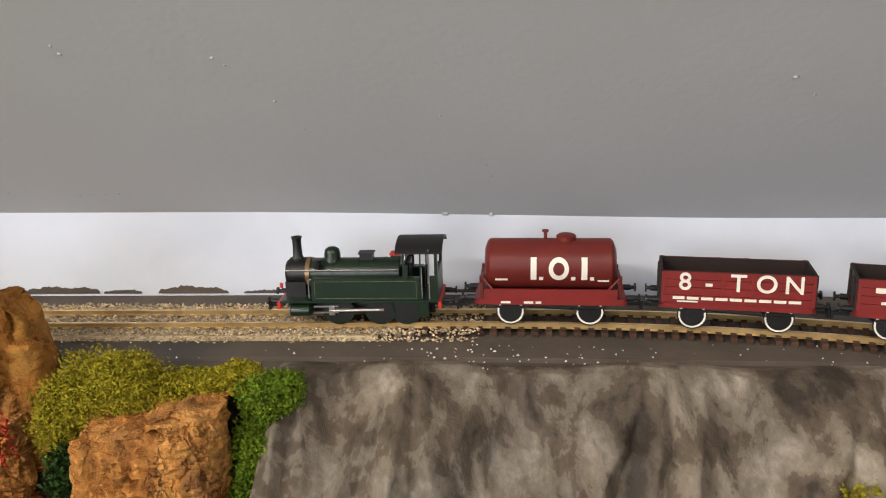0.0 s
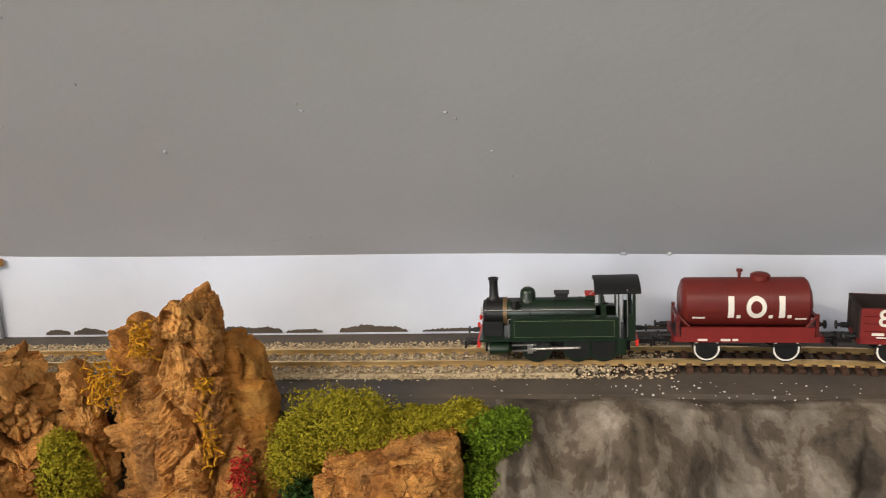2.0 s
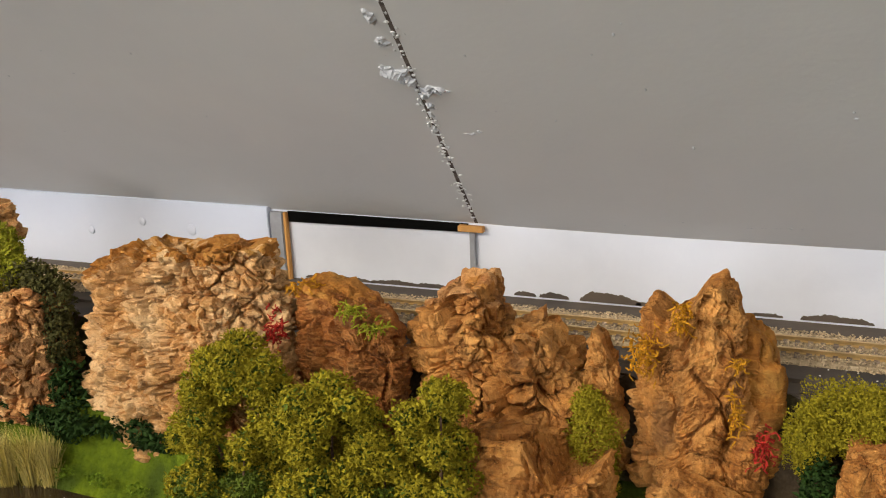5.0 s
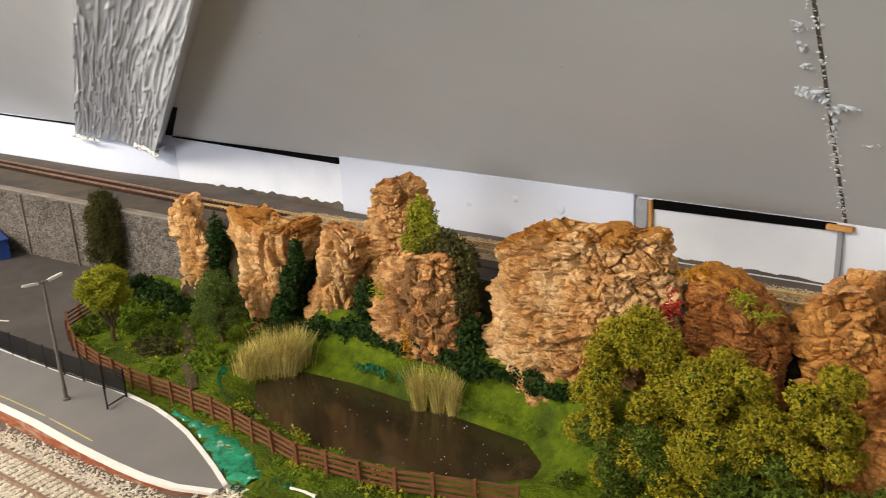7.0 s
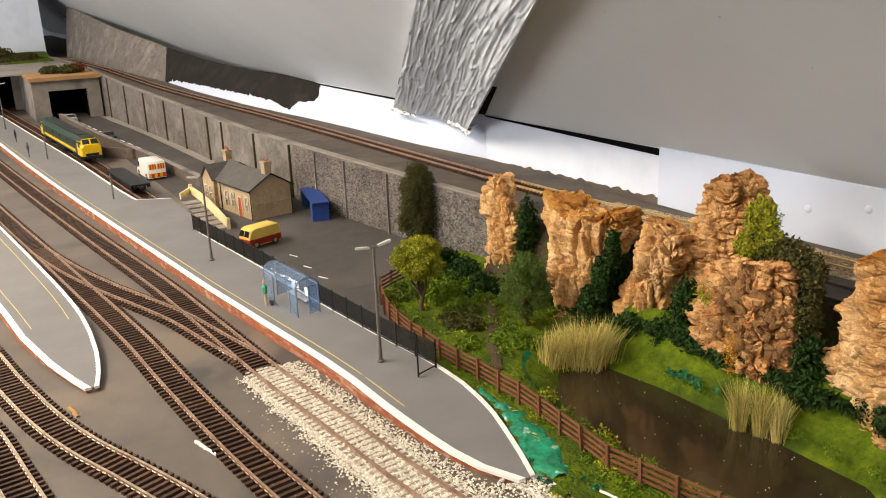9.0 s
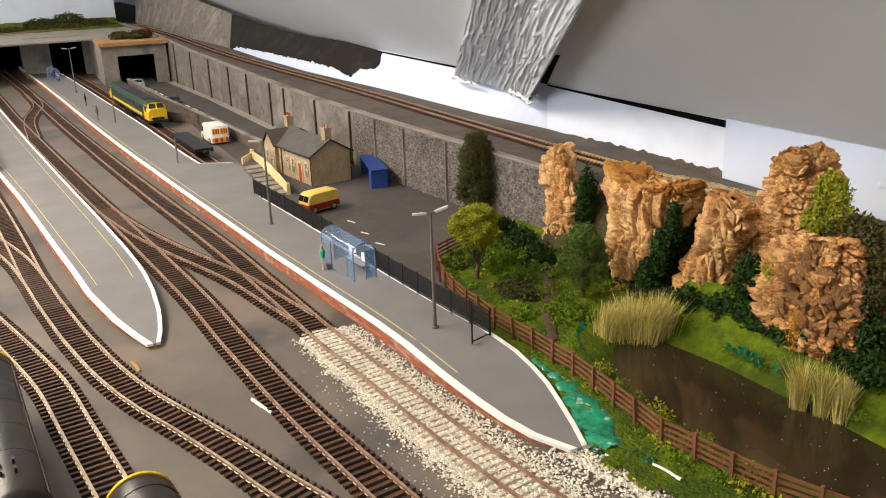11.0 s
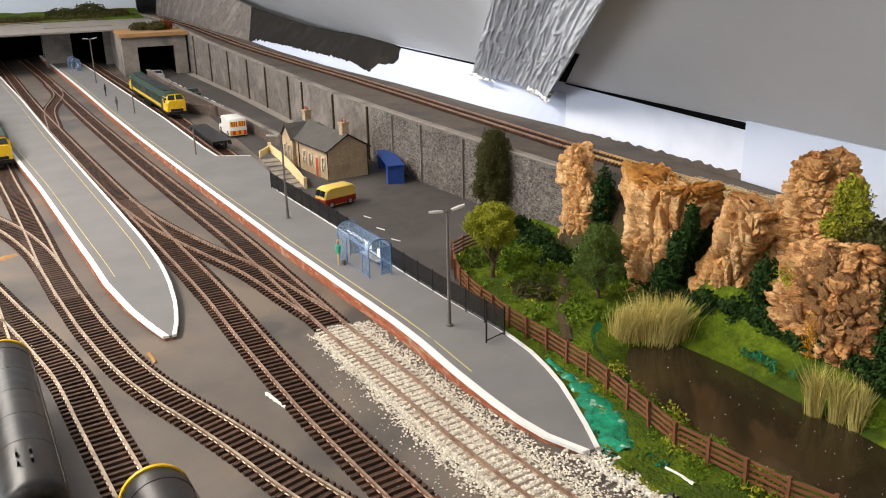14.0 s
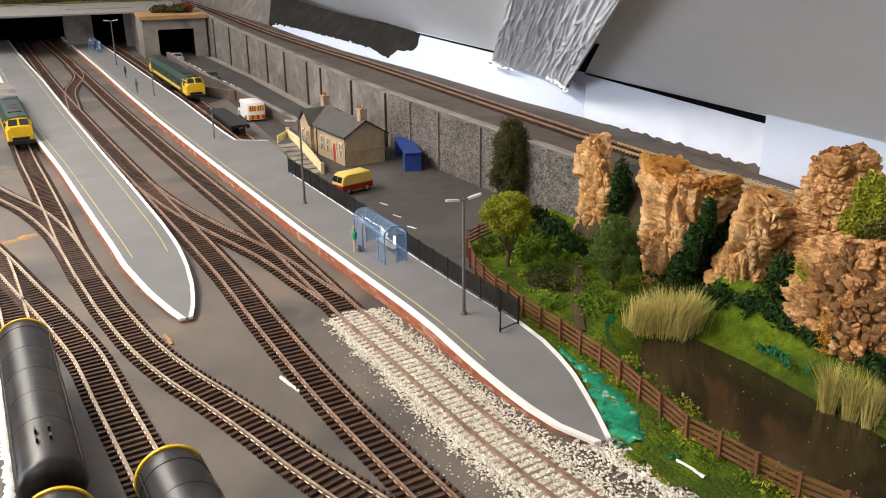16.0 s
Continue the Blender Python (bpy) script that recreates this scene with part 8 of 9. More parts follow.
shrub("hedge", "rust-brown shrub on the ochre tunnel deck", [(-2.50, 0.10, 0.106, 0.030, 0.028, 0.012), (-2.47, 0.135, 0.108, 0.025, 0.025, 0.012)], 1800, 0.003, M["conifer"], 201)
shrub("hedge", "rust-red bush on the tunnel deck", [(-2.48, 0.155, 0.110, 0.022, 0.020, 0.012)], 800, 0.003, M["rustleaf"], 202)
end = part("end_board", MB().box(-3.24, -0.9, -0.1, -3.20, 0.165, 0.9), M["white"])
tagged(end, "white painted board closing the far end", "wall", kind="structure")
shrub("hedge", "dark green trees on the hill above the tunnels", [(-3.10, 0.02, 0.122, 0.03, 0.05, 0.022), (-3.08, 0.09, 0.112, 0.03, 0.04, 0.014), (-3.10, -0.06, 0.115, 0.03, 0.05, 0.018), (-3.0, -0.2, 0.106, 0.04, 0.09, 0.012), (-3.05, 0.0, 0.106, 0.05, 0.16, 0.010)], 9000, 0.0035, M["conifer"], 203)
mb = height_sheet(-3.2, -2.92, -0.42, 0.16, 0.02, lambda x, y: 0.099 + 0.02 * max(0, -2.95 - x) / 0.25 + 0.004 * noise.noise((x * 20, y * 20, 0)))
tagged(part("hill_top", mb, M["grass"], smooth="all"), "grassy hill top above the tunnels", "grass", kind="structure")
track("over_track", "line curving across the tunnel tops", [(-2.95, 0.205), (-3.02, 0.19), (-3.05, 0.17), (-3.02, 0.08), (-2.98, -0.05), (-2.96, -0.40)], lambda x: 0.0995, GL, M["sleeper"], M["rail_rust"], ties=False)

# station house
house = thing("station_house", "tan stone station house with slate roofs and two chimneys", "house", pose(-1.197, 0.164, 0, 0, 0, 8.5) @ Matrix.Diagonal((0.81, 0.97, 1, 1)))
st = M["tan_stone"]
W, D, EV, RG = 0.104, 0.056, 0.037, 0.0535


def gable_block(x0, x1, y0, y1, eaves, ridge, along, name):
    """Walls of a block with gables; along: the ridge runs in x or y."""
    if along == "x":
        ym = (y0 + y1) / 2
        rings = [[(x, y0, 0), (x, y1, 0), (x, y1, eaves), (x, ym, ridge), (x, y0, eaves)] for x in (x0, x1)]
    else:
        xm = (x0 + x1) / 2
        rings = [[(x1, y, 0), (x0, y, 0), (x0, y, eaves), (xm, y, ridge), (x1, y, eaves)] for y in (y0, y1)]
    return part(name, MB().loft(rings), st, house)


def roof_pair(x0, x1, y0, y1, eaves, ridge, along, over=0.003, t=0.0012):
    slopes = []
    if along == "x":
        ym = (y0 + y1) / 2
        k = (ridge - eaves) / (ym - y0)
        for ya, s in ((y0 - over, -1), (y1 + over, 1)):
            za = eaves - over * k
            pts = [(x0 - over, ya, za), (x1 + over, ya, za), (x1 + over, ym, ridge), (x0 - over, ym, ridge)]
            slopes.append(pts)
    else:
        xm = (x0 + x1) / 2
        k = (ridge - eaves) / (xm - x0)
        for xa, s in ((x0 - over, -1), (x1 + over, 1)):
            za = eaves - over * k
            pts = [(xa, y0 - over, za), (xa, y1 + over, za), (xm, y1 + over, ridge), (xm, y0 - over, ridge)]
            slopes.append(pts)
    for pts in slopes:
        part("roof", MB().loft([[(x, y, z + 0.0006) for x, y, z in pts], [(x, y, z + 0.0006 + t) for x, y, z in pts]]), M["slate"], house, "grey slate roof slope")


gable_block(-W, 0.0, 0.0, D, EV, RG, "x", "wall")
roof_pair(-W, 0.0, 0.0, D, EV, RG, "x")
gable_block(-0.176, -W - 0.0005, 0.001, D + 0.004, EV, RG + 0.0012, "x", "wall")
roof_pair(-0.173, -W - 0.004, 0.001, D + 0.004, EV, RG + 0.0012, "x")
gable_block(-0.160, -0.120, -0.004, 0.028, EV, RG - 0.0005, "y", "wall")
roof_pair(-0.160, -0.120, -0.004, 0.028, EV, RG - 0.0005, "y")
part("string_course", MB().box(-0.0005, -0.0008, 0.0175, 0.0008, D + 0.0006, 0.0190), M["tan_stone"], house)
for x, y in ((-0.010, D * 0.5), (-0.150, D * 0.55)):
    c = part("chimney", MB().box(x - 0.006, y - 0.0045, RG - 0.008, x + 0.006, y + 0.0045, RG + 0.014).box(x - 0.007, y - 0.0055, RG + 0.012, x + 0.007, y + 0.0055, RG + 0.0145), st, house)
    for dx in (-0.003, 0.003):
        part("chimney_pot", MB().lathe([(RG + 0.0145, 0.0016), (RG + 0.0185, 0.0013), (RG + 0.0185, 0.0008)], (x + dx, y, 0), "z", 10), M["brick"], c, "red clay pot")


def opening(x, y, z0, w, h, fill, lab, face="y"):
    o = part("window" if fill is not M["door_red"] else "door", MB().box(x - w / 2, y - 0.0006, z0, x + w / 2, y + 0.0004, z0 + h), fill, house, lab)
    part("surround", MB().box(x - w / 2 - 0.0020, y - 0.0014, z0 - 0.0008, x - w / 2, y + 0.0002, z0 + h).box(x + w / 2, y - 0.0010, z0 - 0.0008, x + w / 2 + 0.0020, y + 0.0002, z0 + h).box(x - w / 2 - 0.0020, y - 0.0014, z0 + h, x + w / 2 + 0.0020, y + 0.0002, z0 + h + 0.0016), M["cream_stone"], o, "pale stone surround")
    if fill is not M["door_red"]:
        part("glazing_bar", MB().box(x - 0.0003, y - 0.0009, z0, x + 0.0003, y - 0.0005, z0 + h).box(x - w / 2, y - 0.0009, z0 + h * 0.5, x + w / 2, y - 0.0005, z0 + h * 0.5 + 0.0006), M["letter"], o, "white glazing bar")


for x in (0.0003, -0.1035):
    part("downpipe", MB().tube((x, -0.0012, 0), (x, -0.0012, EV), 0.0007, 6), M["mesh_black"], house, "black downpipe")
part("downpipe", MB().tube((0.0010, D - 0.001, 0), (0.0010, D - 0.001, EV), 0.0007, 6), M["mesh_black"], house, "black downpipe")
for y in (-0.0036, D + 0.0036):
    part("gutter", MB().tube((-W, y, EV - 0.0012), (0.003, y, EV - 0.0012), 0.0008, 6), M["mesh_black"], house, "black gutter")
part("bargeboard", MB().path([(0.0032, -0.003, EV - 0.0008), (0.0032, D / 2, RG + 0.0004), (0.0032, D + 0.003, EV - 0.0008)], 0.0007, 5), M["mesh_black"], house, "black bargeboard")
for x in (-0.016, -0.062, -0.085):
    opening(x, 0.0, 0.010, 0.0075, 0.016, M["sash_glass"], "pale-framed sash window")
opening(-0.038, 0.0, 0.0, 0.009, 0.024, M["door_red"], "orange-red panelled door")
for x in (-0.132, -0.147):
    opening(x, -0.004, 0.010, 0.007, 0.017, M["sash_glass"], "pale-framed sash window")
for x in (-0.168,):
    opening(x, 0.001, 0.010, 0.007, 0.015, M["sash_glass"], "pale-framed sash window")

# footpath steps with cream balustrades between platform and yard
steps = thing("platform_steps", "cream-railed steps down from the platform to the yard", "steps")
for i in range(7):
    x = -1.305 + 0.018 * i
    part("tread", MB().box(x, 0.106, 0, x + 0.018, 0.127, 0.0118 - 0.0016 * i), M["concrete"], steps)
for y in (0.128,):
    pts = [(-1.345, 0.0125, 0.022), (-1.30, 0.0118, 0.0225), (-1.255, 0.008, 0.021), (-1.21, 0.003, 0.016), (-1.178, 0.0, 0.011)]
    part("balustrade", MB().loft([[(x, y - 0.0012, a), (x, y + 0.0012, a), (x, y + 0.0012, b), (x, y - 0.0012, b)] for x, a, b in pts]), M["cream"], steps, "cream painted balustrade")
    for x, a, b in pts[::4]:
        part("newel", MB().box(x - 0.002, y - 0.002, a - 0.001, x + 0.002, y + 0.002, b + 0.0025), M["cream"], steps, "cream newel post")

part("end_board", MB().loft([[(x, y, 0.0118), (x + 0.002, y + 0.001, 0.0118), (x + 0.002, y + 0.001, 0.0205), (x, y, 0.0205)] for x, y in ((-1.318, 0.107), (-1.346, 0.127))]), M["cream"], steps, "cream end board")

# blue waiting shelter in the yard
shelter = thing("yard_shelter", "bright blue open-fronted waiting shelter in the yard", "shelter", pose(-1.185, 0.238, 0, 0, 0, -12) @ Matrix.Scale(0.88, 4))
part("roof", MB().box(-0.052, -0.010, 0.0250, 0.052, 0.0135, 0.0266).box(-0.052, -0.0105, 0.0240, 0.052, -0.0097, 0.0266), M["blue"], shelter, bevel=0.0004)
part("back_panel", MB().box(-0.048, 0.011, 0.0, 0.048, 0.0125, 0.0245), M["blue"], shelter)
for x in (-0.048, 0.030):
    part("side_panel", MB().box(x, -0.010, 0.0, x + 0.018 if x > 0 else x + 0.0015, 0.011, 0.0245), M["blue"], shelter)
part("bench", MB().box(-0.040, 0.002, 0.0075, 0.026, 0.010, 0.0090), M["van_white"], shelter, "pale bench seat")

# ---- road vehicles ----
def car_wheel(parent, x, y, r):
    w = part("wheel", MB().lathe([(-0.0012, r * 0.6), (-0.0014, r), (0.0014, r), (0.0012, r * 0.6)], (0, 0, 0), "y", 18), M["loco_black"], parent, at=pose(x, y, r))
    part("hub", MB().lathe([(-0.0016, r * 0.1), (-0.0015, r * 0.55), (0.0015, r * 0.55), (0.0016, r * 0.1)], (0, 0, 0), "y", 14), M["steel"], w)


def road_vehicle(name, label, category, at, profile, hw, mats, windows, wheels, wr, split=None):
    """profile: (x, z) outline from the front foot round to the rear foot; the body is lofted across."""
    root = thing(name, label, category, at)
    rings = [[(x, y, z0 + (z - z0) * 1.0) for x, z in prof] for y, prof, z0 in ((-hw, profile, 0), (hw, profile, 0))]
    inner = [[(x + (0.0008 if x < 0 else -0.0008), y, z - (0.0008 if z > 0.006 else 0)) for x, z in profile] for y in (-hw, hw)]
    body = MB().loft([inner[0], [(x, -hw + 0.0012, z) for x, z in profile], [(x, hw - 0.0012, z) for x, z in profile], inner[1]])
    if split:
        for k, f in enumerate(body.f):
            if sum(body.v[i][2] for i in f) / len(f) < split:
                body.fm[k] = 1
    b = part("body", body, mats, root, smooth=True)
    for w in windows:
        part("window", MB().add(w, [tuple(range(len(w)))]), M["glass_dark"], b, "dark glass")
    for x in wheels:
        for s in (-1, 1):
            car_wheel(root, x, s * (hw - 0.001), wr)
    return root


# plaster smears and ochre scraps on the board
def smear(name, label, pts, width, seed, material, z=0.0002):
    mb = MB()
    rings = []
    for k, (p, d) in enumerate(curve_points(pts, 0.0012)):
        w = width * (0.55 + 0.8 * abs(noise.noise((k * 0.25, seed, 0))))
        o = 0.4 * width * noise.noise((k * 0.11, seed, 5))
        rings.append([(p.x - d.y * (o + a * w), p.y + d.x * (o + a * w), z + h) for a, h in ((-1, -0.0002), (-0.6, 0.0007), (0, 0.0010 + 0.0006 * noise.noise((k * 0.4, seed, 9))), (0.6, 0.0006), (1, -0.0002))])
    return tagged(part(name, mb.loft(rings, closed=False), material, smooth="all"), label, "smear", kind="structure")


smear("plaster_smear", "white plaster smear beside the centre track", [(-0.700, -0.0355), (-0.688, -0.0325), (-0.676, -0.029)], 0.0018, 1, M["chip"])
smear("plaster_smear", "white plaster smear by the black tank wagons", [(-0.77, -0.199), (-0.72, -0.1955), (-0.66, -0.190), (-0.60, -0.187)], 0.004, 2, M["chip"])
smear("plaster_smear", "white plaster smear beside the siding", [(-0.845, -0.1695), (-0.827, -0.167), (-0.807, -0.1645)], 0.0022, 3, M["chip"])
smear("plaster_smear", "white plaster spill at the platform end", [(-0.549, 0.1005), (-0.538, 0.1035), (-0.526, 0.1055), (-0.515, 0.1105), (-0.498, 0.1135)], 0.0030, 4, M["chip"])
smear("plaster_smear", "thin white plaster streak along the green bank", [(-0.518, 0.1302), (-0.510, 0.132), (-0.500, 0.1338)], 0.0013, 8, M["chip"], 0.004)
shrub("moss_patch", "yellow-green moss patch at the platform end", [(-0.530, 0.1125, 0.001, 0.009, 0.004, 0.0018), (-0.512, 0.1165, 0.001, 0.010, 0.004, 0.0018), (-0.522, 0.1240, 0.001, 0.012, 0.003, 0.0016)], 2200, 0.0008, M["lime"], 310)
smear("plaster_smear", "thin white plaster streak across the moss patch", [(-0.540, 0.1165), (-0.531, 0.1180), (-0.520, 0.1195)], 0.0012, 9, M["chip"], 0.002)
smear("board_scrap", "bare ochre board scrap beside the outer track", [(-0.795, -0.0955), (-0.785, -0.0935), (-0.776, -0.0925)], 0.0025, 5, M["ochre_board"])
smear("board_scrap", "bare ochre board patch beside the branch", [(-1.058, -0.213), (-1.066, -0.198), (-1.076, -0.182)], 0.007, 6, M["ochre_board"])

# white van, tail towards the station end
vp = [(-0.032, 0.003), (-0.0325, 0.012), (-0.026, 0.0145), (-0.020, 0.0245), (-0.015, 0.0285), (0.031, 0.0285), (0.0325, 0.026), (0.033, 0.003)]
hw = 0.0135
van = road_vehicle("delivery_van", "white panel van with red and yellow chevron tail", "van", pose(-1.56, 0.122, 0, 0, 0, 3), vp, hw, M["van_white"],
                   [[(-0.0262, -0.011, 0.0152), (-0.0262, 0.011, 0.0152), (-0.0206, 0.0105, 0.0243), (-0.0206, -0.0105, 0.0243)], [(-0.022, -hw - 0.0003, 0.0150), (-0.013, -hw - 0.0003, 0.0150), (-0.013, -hw - 0.0003, 0.0235), (-0.0185, -hw - 0.0003, 0.0235)]], (-0.021, 0.021), 0.0048)
for za, zb, y0, y1 in ((0.004, 0.0105, -0.0125, 0.0125), (0.0165, 0.0245, -0.0115, -0.0008), (0.0165, 0.0245, 0.0008, 0.0115)):
    n = 6
    for i in range(n):
        ya, yb = y0 + (y1 - y0) * i / n, y0 + (y1 - y0) * (i + 1) / n
        part("chevron", MB().add([(0.0334, ya, za), (0.0334, yb, za), (0.0334, yb, zb), (0.0334, ya, zb)], [(0, 1, 2, 3)]), M["red"] if i % 2 else M["yellow"], van, "red or yellow chevron stripe")
# old van, pale yellow over dark red
vp = [(-0.020, 0.003), (-0.0208, 0.010), (-0.0205, 0.0135), (-0.0178, 0.0205), (-0.013, 0.0225), (0.017, 0.0225), (0.0205, 0.0195), (0.0208, 0.003)]
hw = 0.0098
van = road_vehicle("old_van", "vintage van, pale yellow above and dark red below", "van", pose(-1.092, 0.138, 0, 0, 0, 108), vp, hw, [M["van_yellow"], M["van_red"]],
                   [[(-0.0210, -0.0085, 0.0140), (-0.0210, -0.0006, 0.0140), (-0.0186, -0.0006, 0.0198), (-0.0186, -0.0078, 0.0198)], [(-0.0210, 0.0006, 0.0140), (-0.0210, 0.0085, 0.0140), (-0.0186, 0.0078, 0.0198), (-0.0186, 0.0006, 0.0198)], [(-0.0165, hw + 0.0002, 0.0138), (-0.0165, hw + 0.0002, 0.0195), (-0.0095, hw + 0.0002, 0.0195), (-0.0095, hw + 0.0002, 0.0138)]], (-0.0125, 0.0125), 0.0042)
part("lower_body", MB().box(-0.0212, -hw - 0.0003, 0.0030, 0.0211, hw + 0.0003, 0.0118), M["van_red"], van, "dark red lower body", bevel=0.0010)
cp = [(-0.027, 0.003), (-0.0275, 0.0085), (-0.014, 0.0105), (-0.008, 0.0165), (0.010, 0.0165), (0.017, 0.0108), (0.027, 0.0095), (0.0275, 0.003)]
for name, label, at, m in (("saloon_car", "dark green saloon car on the road", pose(-1.985, 0.128, 0.001, 0, 0, 6), "car_green"), ("saloon_car", "silver saloon car in the tunnel mouth", pose(-2.335, 0.105, 0.001, 0, 0, 6), "silver")):
    road_vehicle(name, label, "car", at, cp, 0.0112, M[m], [[(-0.0135, -0.009, 0.0112), (-0.0135, 0.009, 0.0112), (-0.0086, 0.0085, 0.0164), (-0.0086, -0.0085, 0.0164)], [(0.0105, -0.0085, 0.0164), (0.0105, 0.0085, 0.0164), (0.0165, 0.009, 0.0113), (0.0165, -0.009, 0.0113)], [(-0.010, -0.0115, 0.0112), (0.0135, -0.0115, 0.0112), (0.009, -0.0115, 0.0158), (-0.0065, -0.0115, 0.0158)]], (-0.0165, 0.0165), 0.0040)

# ---- platform furniture ----
# yellow lines
def painted_line(name, table, off, x0, x1, plat, w=0.0006):
    xs = [x0 + (x1 - x0) * i / 60 for i in range(61)]

    def z(x):
        return PLAT_Z - 0.0004 - (0.008 * max(0.0, (x - plat[0]) / (plat[1] - plat[0])) if x > plat[0] else 0)
    mb = MB().loft([[(x, lerp(table, x) + off - w / 2, z(x)), (x, lerp(table, x) + off + w / 2, z(x)), (x, lerp(table, x) + off + w / 2, z(x) + 0.0003), (x, lerp(table, x) + off - w / 2, z(x) + 0.0003)] for x in xs])
    return tagged(part(name, mb, M["yellow_line"]), "thin yellow safety line on the platform", "platform line", "yellow platform lines")


painted_line("yellow_line", A_NEAR, 0.0105, -2.6, -0.652, (-0.70, -0.55))
painted_line("yellow_line", B_NEAR, 0.0115, -2.6, -0.94, (-0.98, -0.81))
painted_line("yellow_line", B_FAR, -0.0115, -2.6, -0.945, (-0.98, -0.81))


def street_lamp(x, y, h, turn, double=True):
    root = thing("platform_lamp", "tall grey platform lamp with pale angled heads" if double else "tall grey platform lamp with one pale head", "lamp", pose(x, y, PLAT_Z - 0.0003, 0, 0, turn), "platform lamps")
    part("base", MB().lathe([(0, 0.0026), (0.0012, 0.0026), (0.0016, 0.0015), (0.010, 0.0014)], (0, 0, 0), "z", 14), M["lamp_grey"], root, smooth=True)
    part("column", MB().lathe([(0.010, 0.00125), (h * 0.5, 0.0011), (h, 0.0008), (h + 0.002, 0.0005)], (0, 0, 0), "z", 12), M["lamp_grey"], root, smooth=True)
    for s in (-1, 1) if double else (-1,):
        part("arm", MB().tube((0, 0, h), (0, s * 0.004, h + 0.0008), 0.0006, 8), M["lamp_grey"], root)
        part("lamp_head", MB().loft([[(a, s * y, h + zz + b) for a, b in ((-w, -0.0004), (w, -0.0004), (w * 0.7, 0.0010), (-w * 0.7, 0.0010))] for y, zz, w in ((0.0035, 0.0006, 0.0009), (0.007, 0.0012, 0.0018), (0.013, 0.0020, 0.0016), (0.0145, 0.0022, 0.0007))]), M["lamp_head"], root, "pale lamp head")
    return root


street_lamp(-0.717, 0.100, 0.083, 10)
street_lamp(-1.030, 0.068, 0.083, 5, False)
street_lamp(-2.23, -0.034, 0.092, 5)
for x, y in ((-1.77, -0.002), (-1.38, 0.036)):
    s = thing("platform_sign", "slim grey signpost on the platform edge", "sign", pose(x, y, PLAT_Z - 0.0003), "platform signs")
    part("post", MB().tube((0, 0, 0), (0, 0, 0.034), 0.0011, 8), M["lamp_grey"], s)
    part("panel", MB().box(-0.0035, -0.0006, 0.010, 0.0035, 0.0006, 0.026), M["lamp_grey"], s, "slim grey panel")

# glazed platform shelter
cab = thing("glazed_shelter", "pale blue glazed platform shelter with a barrel roof", "shelter", pose(-0.862, 0.0890, PLAT_Z - 0.0003, 0, 0, 6))
HX, HY, HZ = 0.0300, 0.0098, 0.0242
arc = [(HY * math.cos(a), HZ + 0.0072 * math.sin(a)) for a in np.linspace(0, math.pi, 13)]
for x in (-HX, HX):
    part("hoop", MB().path([(x, HY, 0), (x, HY, HZ)], 0.0006, 6).path([(x, y, z) for y, z in arc], 0.0007, 6).path([(x, -HY, HZ), (x, -HY, 0)], 0.0006, 6).tube((x, -HY, HZ), (x, HY, HZ), 0.0004, 6), M["blue_frame"], cab, "blue painted hoop")
    part("door_post", MB().tube((x, 0.001, 0), (x, 0.001, HZ + 0.0071), 0.0005, 6), M["blue_frame"], cab)
for x in (-HX * 0.42, HX * 0.58):
    part("front_post", MB().tube((x, -HY, 0), (x, -HY, HZ), 0.0005, 6), M["blue_frame"], cab)
for y in (-HY, HY):
    part("rail", MB().tube((-HX, y, HZ), (HX, y, HZ), 0.0004, 6).tube((-HX, y, 0.0006), (HX, y, 0.0006), 0.0004, 6), M["blue_frame"], cab)
panes = [part("roof_pane", MB().loft([[(x, y, z) for y, z in arc] + [(x, y * 0.97, z - 0.0003) for y, z in arc[::-1]] for x in (-HX, HX)]), M["clear"], cab, "clear barrel roof"),
         part("back_pane", MB().box(-HX, HY - 0.0002, 0.001, HX, HY + 0.0002, HZ), M["clear"], cab, "clear pane")]
for x in (-HX, HX):
    panes.append(part("end_pane", MB().box(x - 0.0002, 0.001, 0.001, x + 0.0002, HY, HZ), M["clear"], cab, "clear pane"))
panes.append(part("front_pane", MB().box(-HX, -HY - 0.0002, 0.001, -HX * 0.42, -HY + 0.0002, HZ), M["clear"], cab, "clear pane"))
panes.append(part("front_pane", MB().box(HX * 0.58, -HY - 0.0002, 0.001, HX, -HY + 0.0002, HZ), M["clear"], cab, "clear pane"))
for x, z, w, h in ((-0.014, 0.012, 0.0030, 0.0042), (-0.006, 0.0125, 0.0022, 0.0034), (0.010, 0.012, 0.0030, 0.0038)):
    part("notice", MB().box(x - w, HY - 0.0008, z - h, x + w, HY - 0.0004, z + h), M["van_white"], cab, "pale notice behind the glass")
for p in panes:
    p.visible_shadow = False
part("bench", MB().box(-0.016, 0.004, 0.0060, 0.016, 0.0095, 0.0070), M["steel"], cab, "grey bench")
far_shelter = copy_thing(cab, pose(-2.50, -0.065, PLAT_Z - 0.0003, 0, 0, 6))
far_shelter.name = "glazed_shelter"


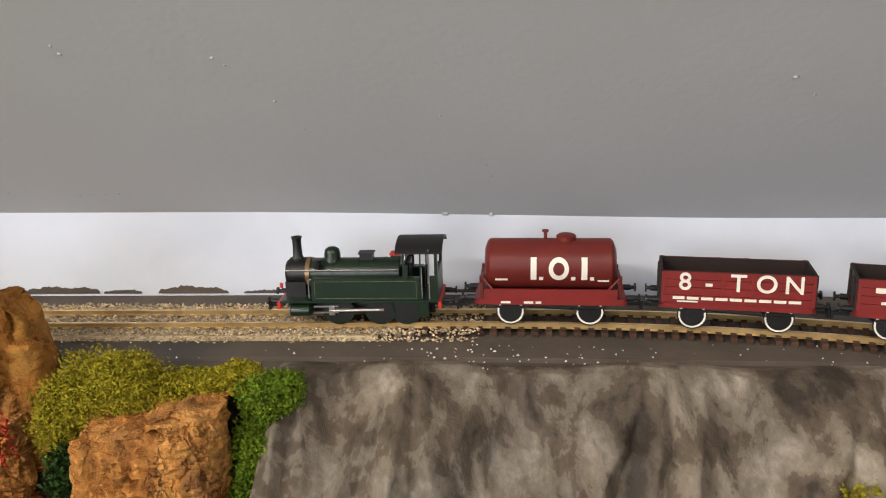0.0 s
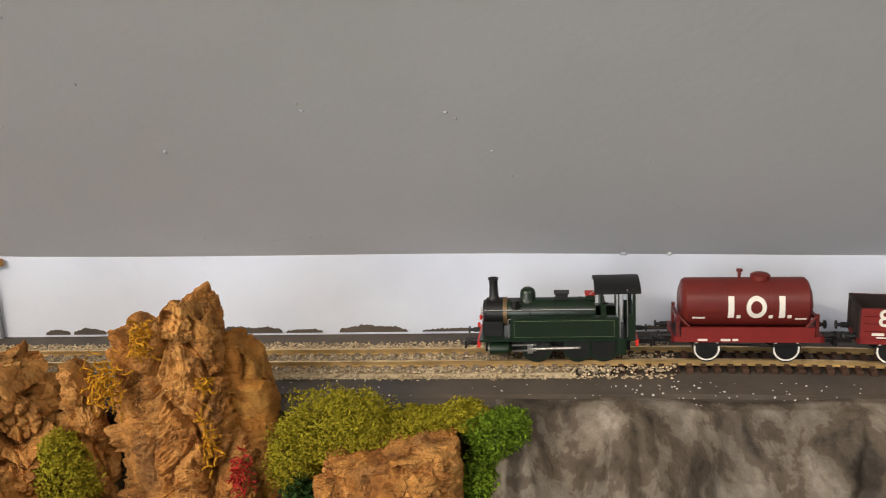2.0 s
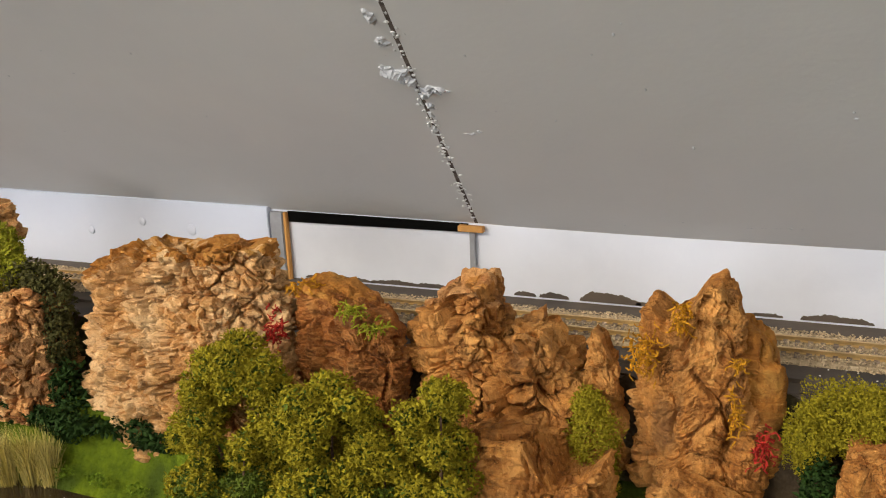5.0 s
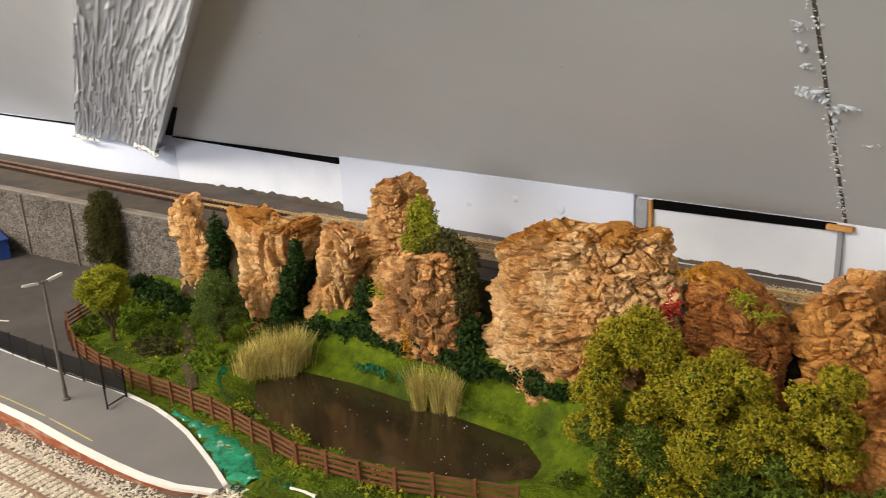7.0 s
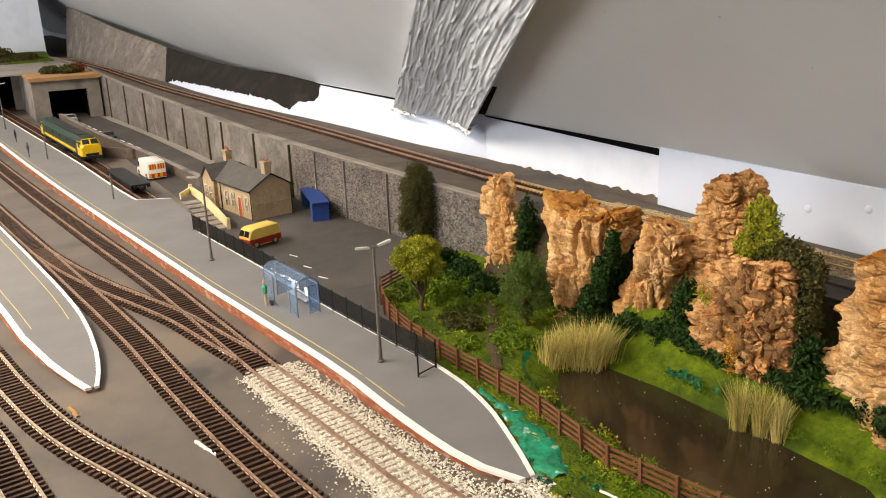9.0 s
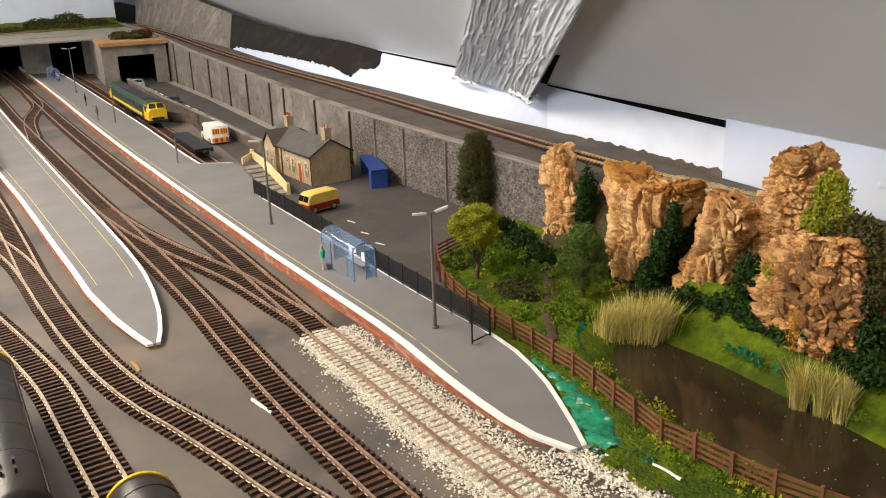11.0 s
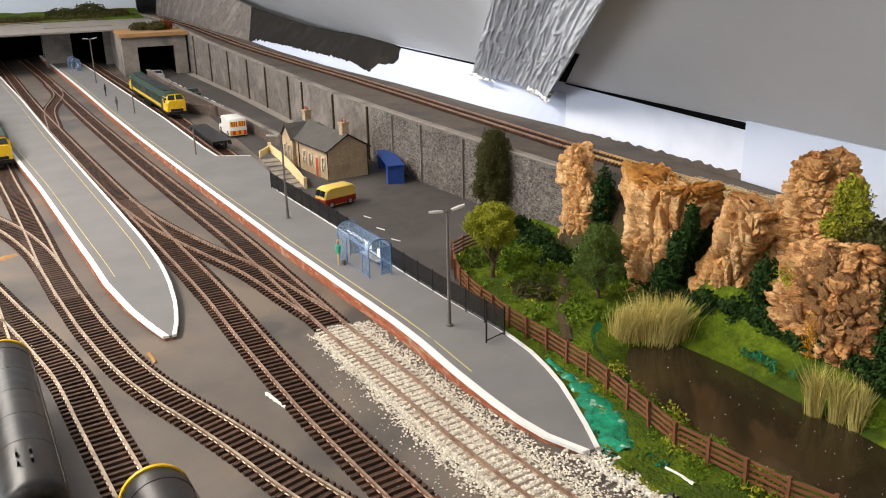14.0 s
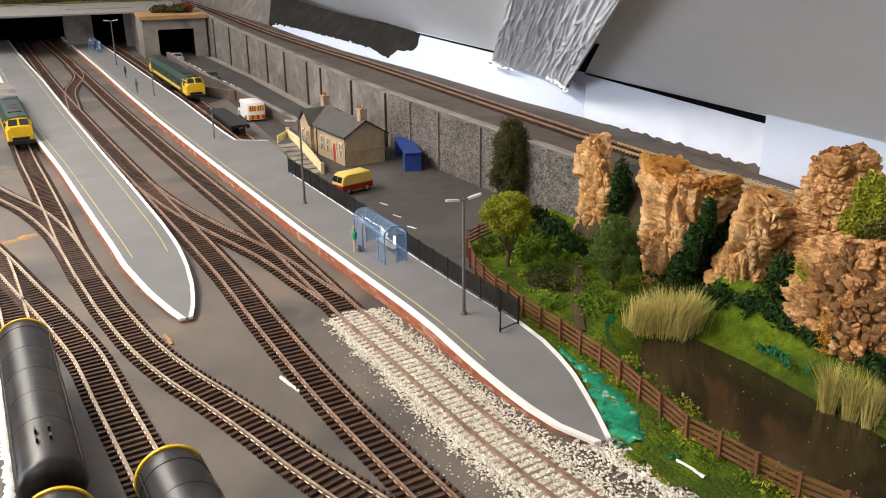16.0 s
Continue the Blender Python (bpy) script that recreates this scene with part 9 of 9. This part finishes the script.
def figurine(label, x, y, z, h, material, two_tone=None):
    mb = MB()
    k = h / 0.022
    torso = 1 if two_tone else 0
    for leg in (-0.0009 * k, 0.0009 * k):
        mb.lathe([(0, 0.0010 * k), (0.0010 * k, 0.0007 * k), (0.006 * k, 0.0008 * k), (0.0105 * k, 0.0011 * k)], (leg, 0, 0), "z", 8)
    mb.lathe([(0.0098 * k, 0.0019 * k), (0.012 * k, 0.0019 * k), (0.0160 * k, 0.0024 * k), (0.0176 * k, 0.0010 * k)], (0, 0, 0), "z", 10, mi=torso)
    mb.lathe([(0.0172 * k, 0.0006 * k), (0.0184 * k, 0.0012 * k), (0.0206 * k, 0.0013 * k), (0.0218 * k, 0.0003)], (0, 0, 0), "z", 10)
    for side in (-1, 1):
        mb.tube((side * 0.0022 * k, 0, 0.0166 * k), (side * 0.0027 * k, -0.0012 * k, 0.0118 * k), 0.0007 * k, 6, 0.0005 * k, mi=torso)
    return tagged(part("figurine", mb, [material, two_tone] if two_tone else material, at=pose(x, y, z), smooth=True), label, "figurine", "platform figurines")


figurine("small plain figurine in green beside the glazed shelter", -0.874, 0.0705, PLAT_Z - 0.0004, 0.023, M["fig_tan"], M["fig_green"])
figurine("small dark plain figurine standing on the platform", -2.016, -0.030, PLAT_Z - 0.0004, 0.024, M["fig_dark"])
figurine("small grey plain figurine standing on the platform", -1.816, -0.026, PLAT_Z - 0.0004, 0.026, M["fig_grey"])
bag = part("luggage", MB().box(-0.002, -0.0015, 0, 0.002, 0.0015, 0.005), M["fig_grey"], at=pose(-0.872, 0.0745, PLAT_Z - 0.0004), bevel=0.0005)
tagged(bag, "small grey bag beside the green figurine", "luggage")

# black mesh fence along the back of the platform
FENCE = [(-1.157, 0.0830), (-0.968, 0.1015), (-0.847, 0.1098), (-0.759, 0.1182), (-0.687, 0.1275)]
mesh_fence = thing("mesh_fence", "black wire mesh fence along the platform back", "fence")
line = curve_points(FENCE, 0.0225)
for i, (p, d) in enumerate(line):
    part("post", MB().tube((p.x, p.y, PLAT_Z - 0.001), (p.x, p.y, PLAT_Z + 0.0185), 0.0006, 6), M["mesh_black"], mesh_fence)
    if i + 1 < len(line):
        q = line[i + 1][0]
        mb = MB()
        for z in (0.0012, 0.0170):
            mb.tube((p.x, p.y, PLAT_Z + z), (q.x, q.y, PLAT_Z + z), 0.0003, 5)
        for k in range(1, 22):
            a = p + (q - p) * k / 22
            mb.box(a.x - 0.0003, a.y - 0.0001, PLAT_Z + 0.001, a.x + 0.0003, a.y + 0.0001, PLAT_Z + 0.017)
        for k in range(1, 10):
            z = PLAT_Z + 0.001 + 0.016 * k / 10
            mb.add([(p.x, p.y, z), (q.x, q.y, z), (q.x, q.y, z + 0.0005), (p.x, p.y, z + 0.0005)], [(0, 1, 2, 3)])
        part("mesh_panel", mb, M["mesh_black"], mesh_fence)
gate = thing("platform_gate", "black metal gate frame at the platform end", "gate")
for x, y, h in ((-0.681, 0.1105, 0.030), (-0.687, 0.1275, 0.020)):
    part("post", MB().tube((x, y, PLAT_Z - 0.001), (x, y, PLAT_Z + h), 0.0006, 6), M["mesh_black"], gate)
part("bottom_rail", MB().tube((-0.681, 0.1105, PLAT_Z + 0.0008), (-0.687, 0.1275, PLAT_Z + 0.0008), 0.0005, 6), M["mesh_black"], gate)

# brown post-and-rail fence round the pond
rail_fence = thing("rail_fence", "rust-brown post-and-rail fence curving round the pond", "fence")
POSTS = [(-0.885, 0.232), (-0.880, 0.195), (-0.865, 0.173), (-0.838, 0.160), (-0.797, 0.148), (-0.762, 0.1445), (-0.712, 0.1440), (-0.665, 0.1490), (-0.606, 0.1510), (-0.552, 0.1475), (-0.526, 0.1480), (-0.500, 0.153), (-0.475, 0.1585), (-0.440, 0.171), (-0.405, 0.188)]
line = curve_points(POSTS, 0.0215)
for i, (p, d) in enumerate(line):
    z = max(-0.002, ground_z(p.x, p.y) - 0.002)
    a = math.degrees(math.atan2(d.y, d.x))
    part("post", MB().box(-0.0009, -0.0009, 0, 0.0009, 0.0009, 0.0185), M["fence_brown"], rail_fence, at=pose(p.x, p.y, z, random.uniform(-3, 3), random.uniform(-3, 3), a))
    if i + 1 < len(line):
        q = line[i + 1][0]
        zq = max(-0.002, ground_z(q.x, q.y) - 0.002)
        for h in (0.0050, 0.0085, 0.0120, 0.0155):
            n2 = Vector((-d.y, d.x)) * 0.0009
            part("rail", MB().loft([[(c.x + n2.x * k, c.y + n2.y * k, zc + h + u) for k, u in ((0.4, 0), (1.4, 0), (1.4, 0.0016), (0.4, 0.0016))] for c, zc in ((p, z), (q, zq))]), M["fence_brown"], rail_fence)
